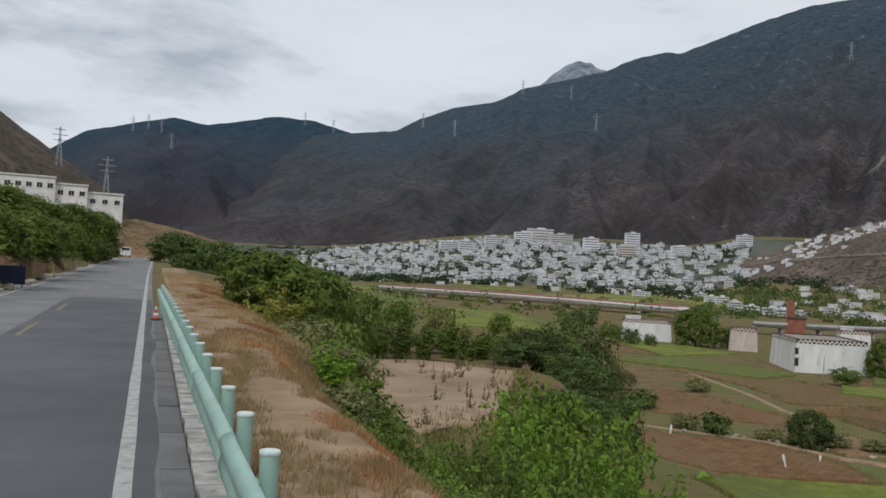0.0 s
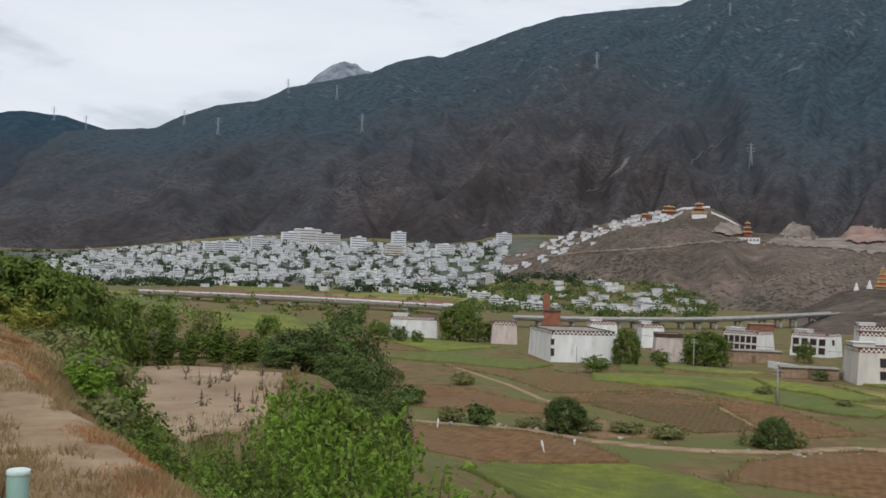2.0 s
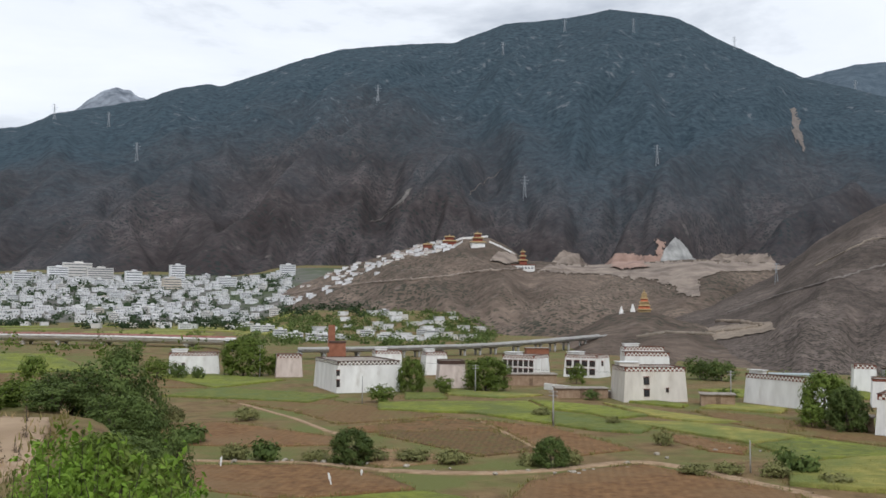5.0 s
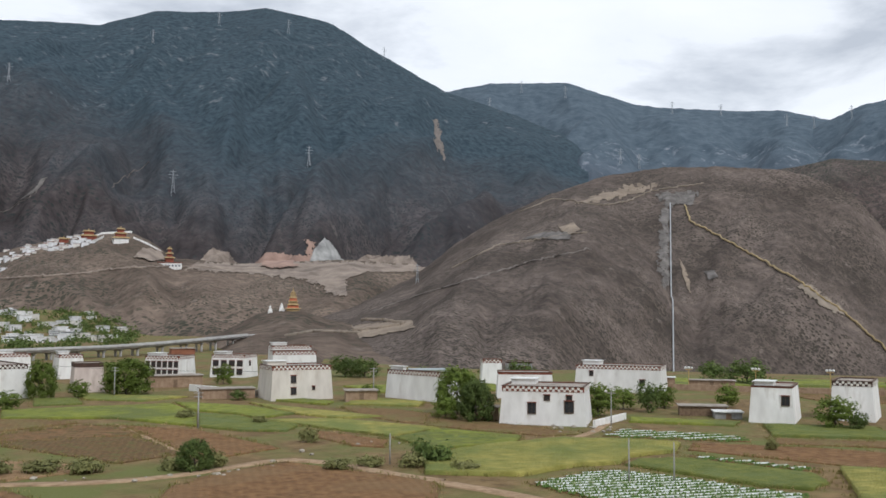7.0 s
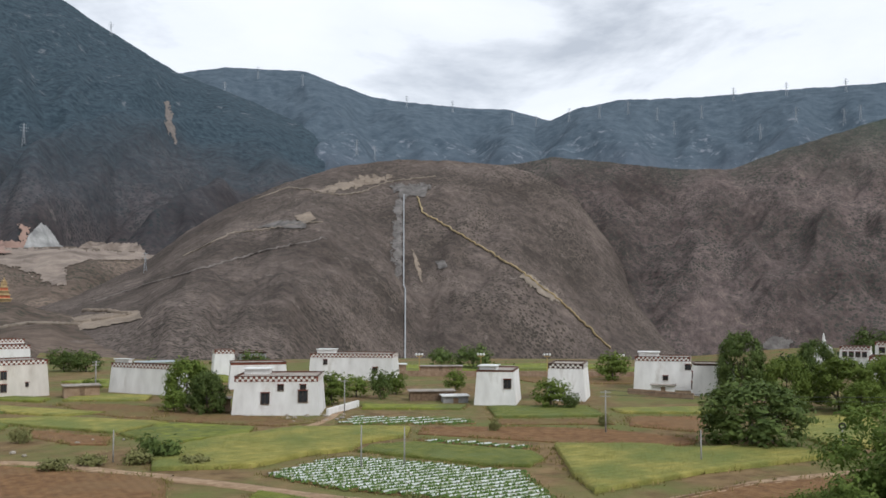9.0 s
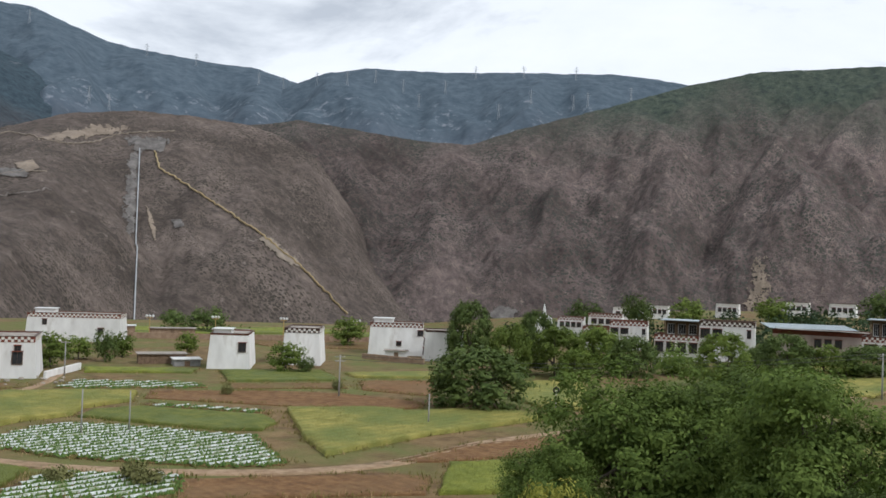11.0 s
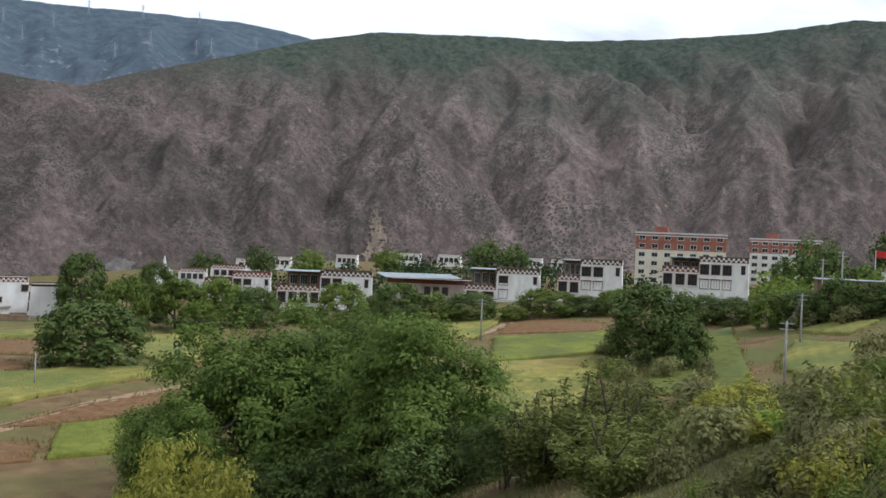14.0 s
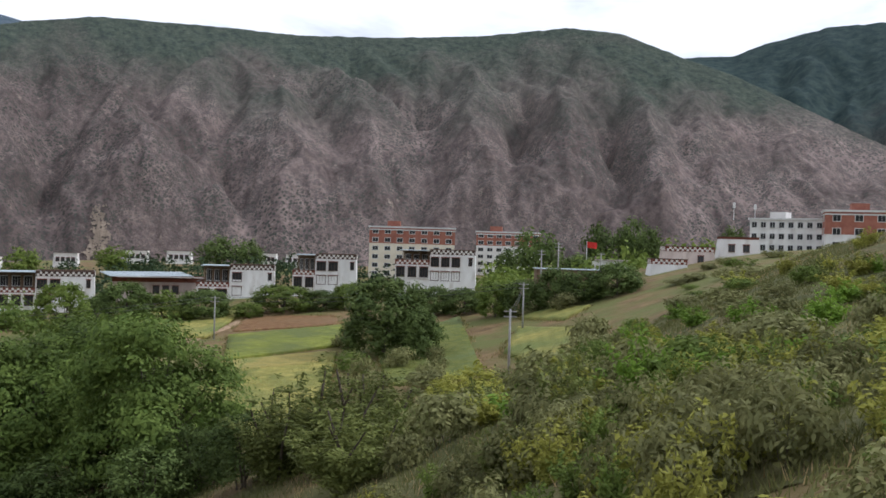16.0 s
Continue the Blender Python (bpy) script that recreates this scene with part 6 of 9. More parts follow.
def crown_points(w, h, base, lobes, n, seed, droop=0.0, shape="round"):
    """Leaf centres and normals of a crown of width w from base to h, and the ends of its boughs.
    round: boughs that bulge from a lopsided dome, each of many sprays; upright, fan: leafy shoots that rise from the foot."""
    rs = np.random.RandomState(seed)
    wob = rs.uniform(0, 6.28, 4)
    if shape in ("round", "ball"):
        mid, half = base + (h - base) * 0.46, (h - base) * 0.54
        k = np.arange(lobes)
        zz = 1 - (k + 0.5) / lobes * 1.85
        ph = k * 2.39996 + rs.uniform(-0.5, 0.5, lobes)
        out = np.where(k % 5 == 0, rs.uniform(0.35, 0.6, lobes), rs.uniform(0.74, 0.98, lobes))
        out = out * (1 + 0.13 * np.sin(2 * ph + wob[0] + 2 * zz) + 0.1 * np.sin(3 * ph + wob[1]) + 0.08 * np.sin(5 * zz + wob[2] + ph))
        if shape == "ball":
            out = 0.86 + 0.14 * out
        flat = np.sqrt(np.clip(1 - np.where(zz > 0, zz, zz * 0.6) ** 2, 0.02, 1))
        rad = w * rs.uniform(0.8, 1.35, lobes) * (0.84 / math.sqrt(lobes))
        room = np.clip(0.5 * w - 0.75 * rad, 0.1 * w, None)
        cs = np.stack([room * out * flat * np.cos(ph), room * out * flat * np.sin(ph), mid + (half - 0.6 * rad) * out * zz], 1)
        sprays = 14
        d = rs.normal(size=(lobes * sprays, 3))
        d[:, 2] = d[:, 2] * 0.85 + 0.3
        d += 0.6 * np.repeat(np.stack([flat * np.cos(ph), flat * np.sin(ph), zz * 0.5], 1), sprays, 0)
        d /= np.linalg.norm(d, axis=1)[:, None]
        reach = np.repeat(rad, sprays) * rs.uniform(0.62, 1.12, lobes * sprays)
        tips = np.repeat(cs, sprays, 0) + d * reach[:, None] * np.array([1, 1, 0.85])
        pick = rs.choice(lobes * sprays, n, p=reach ** 2 / (reach ** 2).sum())
        e = rs.normal(size=(n, 3)) * np.array([1, 1, 0.7])
        c = tips[pick] + e * (reach[pick] * 0.3)[:, None]
        inner = rs.uniform(0, 1, n) < 0.2
        c[inner] = cs[pick[inner] // sprays] + (c[inner] - cs[pick[inner] // sprays]) * rs.uniform(0.2, 0.8, (inner.sum(), 1))
        if droop:
            c[:, 2] -= droop * rs.uniform(0, 1, n) ** 2 * h * 0.3
        nn = d[pick] * 0.9 + e * 0.4 + rs.normal(size=(n, 3)) * 0.35 + np.array([0, 0, 0.35])
    else:
        shoots = max(9, lobes // 3)
        a = np.arange(shoots) * 2.39996 + rs.uniform(-0.4, 0.4, shoots)
        q = np.sqrt((np.arange(shoots) + 0.5) / shoots)
        lean = (0.46 if shape == "fan" else 0.36) * w * q
        high = h * np.where(q < 0.45, rs.uniform(0.82, 1.0, shoots), rs.uniform(0.5, 0.92, shoots)) * (1 - (0.12 if shape == "fan" else 0.3) * q ** 2)
        foot = np.stack([0.25 * lean * np.cos(a), 0.25 * lean * np.sin(a), np.zeros(shoots)], 1)
        cs = np.stack([lean * np.cos(a), lean * np.sin(a), high], 1)
        steps = 9
        u = np.tile(np.linspace(0.14, 1.0, steps), shoots)
        si = np.repeat(np.arange(shoots), steps)
        bow = np.stack([u ** 1.5, u ** 1.5, u ** 0.9], 1)
        knots = foot[si] + (cs[si] - foot[si]) * bow + rs.normal(size=(len(u), 3)) * 0.018 * w
        size = w * (0.135 - 0.09 * u) * rs.uniform(0.75, 1.3, len(u))
        pick = rs.choice(len(u), n, p=size ** 1.6 / (size ** 1.6).sum())
        e = rs.normal(size=(n, 3))
        e /= np.linalg.norm(e, axis=1)[:, None]
        c = knots[pick] + e * (size[pick] * rs.uniform(0.45, 1.15, n))[:, None] * np.array([1, 1, 1.15])
        nn = e * 0.9 + rs.normal(size=(n, 3)) * 0.4 + np.array([0, 0, 0.5])
    nn /= np.linalg.norm(nn, axis=1)[:, None]
    keep = c[:, 2] > 0.05
    return c[keep], nn[keep], cs


def plant(name, w, h, base, lobes, n, size, leaf, seed, trunk=0.0, stems=1, label="", category="tree", shape="round", droop=0.0, long=1.5):
    """A tree or shrub with trunk or stems, limbs and a leafy crown, at the origin."""
    c, nn, cs = crown_points(w, h, base, lobes, n, seed, droop=droop, shape=shape)
    p = thing(name, Matrix(), label, category)
    rs = random.Random(seed)
    tr = trunk or h * 0.02
    if stems == 1:
        top = Vector((rs.uniform(-0.1, 0.1) * w, rs.uniform(-0.1, 0.1) * w, base + (h - base) * 0.62))
        pts = [Vector((0, 0, -0.6)), Vector((rs.uniform(-0.02, 0.02) * w, 0, base * 0.5)), Vector((0.3 * top.x, 0.3 * top.y, base)), top * 0.75 + Vector((0, 0, 0.1)), top]
        part("trunk", sweep(pts, [tr * 1.25, tr, tr * 0.85, tr * 0.5, tr * 0.2], 8), M["bark"], p, smooth=True)
        for k in range(min(11, lobes) if w > 11 else 4):
            end = Vector(cs[(k * 5 + 3) % len(cs)])
            st = pts[2].lerp(top, 0.15 + 0.08 * k)
            mid = st.lerp(end, 0.5) + Vector((0, 0, -0.04 * h))
            part("limb", sweep([st, mid, end], [tr * 0.5, tr * 0.32, tr * 0.12], 6), M["bark"], p, smooth=True)
    else:
        for k in range(stems):
            end = Vector(cs[(k * 3) % len(cs)])
            a = k * 2.4
            st = Vector((0.06 * w * math.cos(a), 0.06 * w * math.sin(a), -0.3))
            mid = st.lerp(end, 0.5) + Vector((0.05 * w * math.cos(a), 0.05 * w * math.sin(a), 0))
            part("stem", sweep([st, mid, end], [tr, tr * 0.7, tr * 0.3], 5), M["bark"], p, smooth=True)
    crown = new("crown", leaf_mesh("crown", c, nn, size, M[leaf], long))
    crown.parent = p
    p["height"] = h
    p["width"] = w
    return p


KINDS = {
    "big_a": plant("tree", 14, 13, 0.1, 60, 36000, 0.205, "leaf_wood", 31, 0.32, label="broad dark green tree with spreading crown"),
    "big_b": plant("tree", 12, 13, 0.1, 48, 31000, 0.205, "leaf_wood", 32, 0.28, label="leafy green tree with spreading crown"),
    "tree_a": plant("tree", 11, 12, 0.3, 46, 9500, 0.37, "leaf_dark", 1, 0.3, shape="ball", label="broad dark green tree with spreading crown"),
    "tree_b": plant("tree", 10, 12, 0.3, 42, 8000, 0.37, "leaf_mid", 2, 0.28, shape="ball", label="leafy green tree with spreading crown"),
    "tree_c": plant("tree", 9, 8, 0.1, 40, 7000, 0.34, "leaf_dark", 3, 0.25, shape="ball", label="round dark green tree with low crown"),
    "tree_d": plant("tree", 9, 8.5, 0.2, 36, 5600, 0.37, "leaf_mid", 4, 0.22, shape="ball", label="round green tree in the fields"),
    "tree_far": plant("tree", 9, 8, 0.2, 30, 1600, 0.48, "leaf_dark", 5, 0.22, label="dark green tree among the houses"),
    "tree_far2": plant("tree", 8, 9, 0.3, 28, 1600, 0.48, "leaf_mid", 6, 0.22, label="green tree among the houses"),
    "willow": plant("willow_tree", 8.5, 7.5, 0.6, 40, 4200, 0.29, "leaf_mid", 7, 0.25, label="light green willow with drooping twigs", droop=0.4, long=2.2),
    "poplar": plant("sapling", 2.8, 5.2, 0.2, 30, 2200, 0.17, "leaf_mid", 8, 0.05, 4, label="slender green sapling beside the sandy plot", shape="upright"),
    "shrub_a": plant("shrub", 4.0, 3.2, 0.1, 30, 1350, 0.22, "leaf_mid", 9, 0.04, 3, label="dense green shrub beside the road", category="shrub"),
    "shrub_b": plant("shrub", 4.2, 3.0, 0.1, 30, 1350, 0.22, "leaf_olive", 10, 0.04, 3, label="olive green shrub on dry soil", category="shrub"),
    "shrub_c": plant("shrub", 3.6, 3.0, 0.1, 45, 1600, 0.18, "leaf_bright", 11, 0.035, 3, label="bright green shrub on the slope", category="shrub", shape="fan"),
    "shrub_s": plant("shrub", 4.0, 3.6, 0.1, 54, 1750, 0.165, "leaf_silver", 12, 0.035, 3, label="silvery green bush with pale leaf tips", category="shrub", shape="fan", long=2.2),
    "shrub_y": plant("shrub", 3.6, 3.2, 0.1, 48, 1600, 0.175, "leaf_yellow", 13, 0.035, 3, label="yellow-green bush on the slope", category="shrub", shape="fan", long=1.8),
    "shrub_far": plant("shrub", 4.0, 3.0, 0.1, 20, 900, 0.24, "leaf_olive", 33, 0.04, 2, label="olive shrub below the village", category="shrub"),
    "shrub_far2": plant("shrub", 4.0, 3.2, 0.1, 20, 900, 0.24, "leaf_mid", 34, 0.04, 2, label="green shrub below the village", category="shrub"),
    "tree_o": plant("tree", 6, 6.5, 0.1, 40, 6000, 0.17, "leaf_dark", 22, 0.1, 5, label="dense dark olive bush beside the sandy plot", category="shrub"),
    "tree_s": plant("bush", 9, 11, 0.3, 84, 10000, 0.2, "leaf_silver", 21, 0.16, 6, label="large silvery green bush below the road", category="shrub", shape="fan", long=2.0),
    "tree_y": plant("bush", 8, 8, 0.1, 60, 10000, 0.155, "leaf_yellow", 36, 0.1, 4, label="broad yellow-green bush on the slope", category="shrub", long=1.9),
    "near_a": plant("bush", 4.0, 5.0, 0.1, 66, 4600, 0.108, "leaf_bright", 14, 0.03, 5, label="bright green leafy bush on the bank", category="shrub", shape="fan", long=1.5),
    "near_b": plant("bush", 3.4, 5.2, 0.1, 57, 4000, 0.108, "leaf_bright", 15, 0.03, 4, label="upright bright green bush on the bank", category="shrub", shape="upright", long=1.5),
    "near_d": plant("bush", 3.6, 4.2, 0.1, 60, 4000, 0.104, "leaf_mid", 37, 0.03, 5, label="mid green bush on the bank", category="shrub", shape="fan", long=1.5),
    "near_o": plant("bush", 2.6, 2.0, 0.1, 36, 1600, 0.11, "leaf_olive", 38, 0.02, 4, label="olive brown bush on the slope", category="shrub", long=1.8),
    "near_c": plant("bush", 2.6, 2.2, 0.1, 42, 1700, 0.115, "leaf_mid", 16, 0.02, 4, label="mid green bush on the bank", category="shrub", shape="fan", long=1.5),
    "near_y": plant("bush", 2.6, 2.4, 0.1, 42, 1600, 0.115, "leaf_yellow", 35, 0.02, 4, label="yellow-green bush on the bank", category="shrub", shape="fan", long=1.8),
    "dry": plant("dry_bush", 0.9, 1.3, 0.05, 16, 70, 0.05, "leaf_dry", 17, 0.014, 8, label="bare dry brown sapling bush", category="shrub", shape="upright", long=3.4),
    "low": plant("low_bush", 3.0, 1.5, 0.05, 16, 800, 0.21, "leaf_olive", 18, 0.03, 2, label="low olive bush on the field bank", category="shrub"),
    "far_bush": plant("low_bush", 3.2, 2.0, 0.05, 12, 500, 0.34, "leaf_dark", 19, 0.03, 2, label="small dark bush by the houses", category="shrub"),
}
USED = set()
_pr = random.Random(77)


def grow(kind, bearing, r, h=None, w=None, sink=0.1, label="", group=""):
    """Plants one of a kind at a bearing and distance; the first planted is the original, the rest are copies."""
    src = KINDS[kind]
    a = radians(bearing)
    x, y = r * math.sin(a), r * math.cos(a)
    sz = (h or src["height"]) / src["height"]
    sx = (w / src["width"]) if w else sz
    m = pose(x, y, gz(x, y) - sink, 0, 0, _pr.uniform(0, 360))
    ob = src if kind not in USED else copy_thing(src, m)
    USED.add(kind)
    ob.matrix_basis = m @ Matrix.Diagonal((sx, sx, sz, 1))
    if label:
        ob["label"] = label
    if group:
        ob["group"] = group
    return ob


def grow_to(kind, bearing, r, top, w, **kw):
    """Plants so that the crown's top stands at a height angle seen from the road."""
    h = EYE_Z + r * math.tan(radians(top)) - gza(bearing, r)
    if h > 0.3:
        return grow(kind, bearing, r, h, max(w, 0.66 * h if r < 30 else 0.5 * h), **kw)


# big trees below the road
grow("big_a", 91.6, 74, 14.0, 16.5, label="large spreading dark green tree below the road")
grow("big_b", 97.0, 80, 13.6, 14.5, label="large leafy tree below the road")
grow("big_b", 94.4, 78, 13.0, 12.0, label="large leafy tree below the road")
grow("big_b", 101.3, 64, 12.6, 12.5, label="large bright leafy tree below the road")
grow("big_a", 87.2, 70, 8.5, 9.5, label="dark tree at the edge of the ploughed land")
for az_t, r_t, h_t, w_t in ((87.6, 62, 4.0, 6.0), (90.0, 63, 4.5, 6.5), (92.3, 64, 5.0, 6.5), (94.6, 64, 5.0, 7.0), (96.8, 65, 5.0, 6.5), (99.2, 63, 5.0, 6.5), (101.6, 57, 4.6, 6.0), (104.2, 58, 4.2, 5.5), (103.0, 66, 4.0, 6.0), (106.6, 52, 4.6, 5.0)):
    grow("tree_o", az_t, r_t, h_t, w_t, label="dark undergrowth bush below the tall trees", group="undergrowth below the road")
grow("tree_c", 82.3, 143, 8.9, 14.5, label="round dark tree between the fields")
for kind, az_t, r_t, top, w_t in (("tree_a", 81.6, 212, -1.62, 9.4), ("tree_d", 84.1, 190, -3.0, 8.6), ("tree_a", 85.6, 216, -2.05, 8.6), ("tree_b", 86.8, 194, -2.95, 10.5), ("tree_d", 89.2, 203, -2.9, 9.0), ("tree_c", 91.3, 200, -3.4, 10.0),
                                  ("tree_b", 96.4, 186, -2.85, 9.5), ("tree_c", 99.7, 206, -2.85, 11.0), ("tree_far2", 101.8, 208, -3.15, 7.5), ("tree_c", 104.1, 203, -3.2, 11.0), ("tree_d", 108.6, 206, -2.85, 13.0), ("tree_c", 111.0, 206, -3.1, 8.5),
                                  ("tree_d", 88.0, 186, -4.3, 7.0), ("tree_d", 94.0, 205, -4.4, 8.0), ("tree_d", 106.6, 200, -3.9, 6.0), ("tree_far2", 102.9, 200, -3.9, 6.0), ("tree_c", 98.1, 204, -3.7, 6.0)):
    grow_to(kind, az_t, r_t, top, w_t, group="trees below the village")
grow("tree_a", 114.8, 148, 12.2, 14.0, label="large round dark tree on the terrace")
grow("tree_c", 116.5, 144, 7.5, 8)
for az_t, r_t, h_t, w_t in ((112.6, 205, 5.5, 8), (117.6, 190, 5.5, 8), (119.4, 186, 5, 8),
                            (121.2, 175, 6.5, 7), (123.0, 172, 6, 8), (124.8, 170, 7, 7), (126.4, 168, 5.5, 8), (128.4, 166, 5.5, 8)):
    grow("tree_d" if int(r_t) % 2 else "tree_c", az_t, r_t, h_t, w_t, group="hedge trees below the village")
for az_t, r_t, h_t, w_t in ((123.7, 245, 13.5, 13), (127.3, 250, 13, 10), (129.0, 255, 13.5, 9), (130.2, 245, 10, 8), (126.0, 240, 6, 8), (134.9, 235, 7, 7), (121.9, 280, 9, 8)):
    grow("tree_far", az_t, r_t, h_t, w_t)
# among and behind the farmhouses
for kind, az_t, r_t, h_t, w_t in (("tree_d", 30.6, 242, 8.6, 11.5), ("tree_d", 16.3, 296, 11.5, 13), ("tree_far", 9.7, 320, 9.5, 11), ("tree_far2", 18.0, 300, 7, 6), ("tree_d", 26.1, 236, 8.5, 6.5), ("tree_far2", 24.3, 212, 4.2, 6.5),
                                  ("tree_far2", 28.0, 236, 4.4, 5), ("tree_far2", 35.9, 272, 6, 5.5), ("tree_far", 42.9, 300, 7, 10), ("tree_far", 44.1, 296, 6.5, 9), ("tree_d", 49.6, 190, 9.2, 8.5), ("tree_c", 50.7, 178, 7.6, 6.5),
                                  ("tree_far2", 48.9, 182, 4.2, 5), ("tree_far", 53.3, 250, 8, 8), ("tree_far2", 57.9, 190, 7, 7), ("tree_far2", 59.3, 205, 5, 6), ("tree_far", 60.7, 200, 6.5, 5), ("tree_far2", 61.6, 210, 5.5, 5),
                                  ("tree_far2", 65.2, 215, 5.5, 5), ("tree_far", 66.2, 290, 7.5, 12), ("tree_far", 64.3, 300, 6, 9), ("tree_far2", 70.9, 184, 6.2, 7.2), ("tree_far", 72.0, 182, 3.4, 3.5), ("tree_far2", 74.5, 250, 8, 9),
                                  ("tree_far2", 81.0, 240, 6, 8), ("tree_far", 88.5, 330, 11, 14), ("tree_far2", 94.4, 330, 11, 12), ("tree_far", 91.5, 340, 12, 12), ("tree_far2", 99.0, 330, 10, 12), ("tree_far", 104.9, 340, 12, 16),
                                  ("tree_far", 106.5, 345, 11, 12), ("tree_far", 36.7, 222, 2.6, 4), ("tree_far2", 44.4, 228, 3.2, 5), ("tree_far", 12.6, 285, 5, 6), ("tree_far2", 11.4, 290, 6.5, 8), ("tree_far", 13.7, 282, 4, 4)):
    grow(kind, az_t, r_t, h_t, w_t)
# in the fields
grow("tree_c", 22.6, 128, 4.6, 5.4, label="small dark tree on the field bank")
grow("tree_c", 34.4, 126, 4.0, 4.4, label="small dark tree on the field bank")
for az_t, r_t, h_t, w_t in ((35.6, 128, 2, 3), (33.2, 128, 1.6, 4), (28.5, 128, 1.8, 5), (26.3, 130, 1.6, 5), (23.8, 130, 1.8, 5), (20.5, 130, 1.6, 4), (17.6, 131, 2.8, 4), (15.9, 133, 2.2, 4), (13.4, 150, 2.8, 5), (16.5, 178, 2.4, 5), (47.6, 128, 3.2, 3),
                            (48.6, 128, 2.6, 3.4), (46.9, 126, 1.8, 4), (44.5, 126, 1.5, 4), (42.5, 124, 1.4, 4), (62.5, 92, 2.0, 2.6), (58.5, 93, 1.4, 3), (67.5, 150, 2.0, 2), (73.9, 158, 1.8, 2), (63.3, 90, 1.6, 3),
                            (40.8, 150, 2.2, 3.2), (33.8, 185, 1.8, 4), (38.0, 175, 1.5, 3), (50.0, 122, 1.5, 4)):
    grow("low" if h_t < 2.6 else "far_bush", az_t, r_t, h_t, w_t, group="bushes on field banks")
# left of the road
for az_t, r_t, h_t, w_t in ((-22.6, 88, 4.4, 8), (-24.8, 76, 4.0, 7.5), (-20.6, 110, 4.6, 8), (-19.3, 124, 4.8, 8), (-23.6, 100, 4.6, 8), (-27, 72, 4.5, 8), (-18.4, 140, 4.0, 6)):
    grow("willow" if r_t < 102 else "tree_d", az_t, r_t, h_t * 0.72, w_t * 0.9)
grow("tree_c", -18.9, 132, 4.4, 7)
for az_t, r_t, h_t, w_t in ((-14.4, 150, 4.6, 7.5), (-13.2, 150, 4.2, 6), (-11.8, 120, 4.6, 6), (-11.0, 118, 3.8, 5), (-13.7, 120, 2.0, 3.5)):
    grow("tree_c", az_t, r_t, h_t, w_t, label="dark round bush below the road crest")
# thicket round the sandy terrace: kind, bearing, distance, height angle of the top, width
for kind, az_t, r_t, top, w_t in (("tree_d", -9.3, 48, 0.55, 4.2), ("tree_b", -7.9, 48, 0.25, 3.6), ("tree_d", -6.1, 56, -0.4, 4.6), ("shrub_y", -8.4, 44, -1.4, 3.4), ("shrub_a", -6.3, 54, -0.6, 5.0), ("shrub_b", -5.5, 56, -1.2, 4.2), ("shrub_a", -4.4, 60, -1.6, 4.2), ("shrub_b", -7.2, 38, -3.4, 2.6),
                                  ("shrub_b", -6.4, 34, -3.2, 2.6), ("shrub_a", -4.9, 40, -2.8, 2.8), ("shrub_c", -5.0, 30, -4.2, 2.2), ("shrub_a", -5.6, 27, -5.8, 2.0), ("shrub_a", -4.3, 33, -4.4, 2.2), ("shrub_c", -3.7, 29, -6.2, 1.8),
                                  ("poplar", -0.9, 64, -2.7, 2.6), ("poplar", 0.4, 63, -2.9, 2.4), ("poplar", -2.2, 63, -2.8, 2.4), ("poplar", 1.9, 66, -2.6, 2.8), ("poplar", 3.0, 65, -3.0, 2.6), ("poplar", 3.9, 67, -3.2, 2.8), ("poplar", -3.2, 62, -2.6, 2.6),
                                  ("shrub_a", 1.2, 70, -3.4, 4.2), ("shrub_b", -1.6, 68, -3.4, 4.0), ("shrub_a", 4.7, 72, -3.6, 4.4), ("shrub_b", -3.8, 66, -2.8, 4.0),
                                  ("tree_o", 7.0, 66, -3.0, 5.0), ("tree_o", 8.7, 68, -2.2, 5.6), ("tree_o", 10.2, 70, -3.1, 5.0), ("tree_o", 6.0, 64, -3.8, 4.2), ("tree_o", 9.4, 60, -4.4, 4.4), ("tree_o", 10.9, 64, -4.6, 4.2), ("shrub_b", 7.6, 56, -6.2, 3.4),
                                  ("shrub_a", -9.8, 90, -0.9, 5), ("shrub_a", -7.7, 120, -0.9, 6), ("shrub_b", -5.4, 150, -1.3, 8), ("shrub_a", -3.4, 190, -1.4, 9), ("shrub_a", -1.2, 260, -1.9, 10), ("shrub_b", 1.4, 250, -2.3, 8), ("shrub_a", 4.9, 280, -2.4, 8),
                                  ("shrub_b", 12.2, 170, -5.4, 5), ("shrub_a", -6.3, 200, -1.2, 9)):
    grow_to(kind, az_t, r_t, top, w_t)
for kind, az_t, r_t, top, w_t in (("tree_o", 9.6, 46, -6.6, 3.6), ("shrub_a", 11.2, 42, -7.6, 3.0), ("shrub_a", 8.4, 40, -7.0, 2.8), ("shrub_c", 12.4, 48, -7.4, 3.2), ("tree_o", 12.0, 58, -6.2, 4.0), ("shrub_a", 10.2, 36, -8.2, 2.6)):
    grow_to(kind, az_t, r_t, top, w_t)
for az_t, r_t, h_t, w_t in ((-22.8, 60, 4.6, 7.0), (-24.9, 47, 4.2, 6.5), (-20.8, 82, 5.0, 7.5), (-19.0, 118, 4.6, 7.0), (-21.8, 70, 4.0, 6.0)):
    grow("willow", az_t, r_t, h_t * 0.7, w_t * 0.85, sink=0.4)
for k in range(30):
    grow("dry", _pr.uniform(-3.5, 6.5), _pr.uniform(37, 61), _pr.uniform(0.6, 1.35), _pr.uniform(0.6, 1.3), group="dry saplings on the sandy plot")
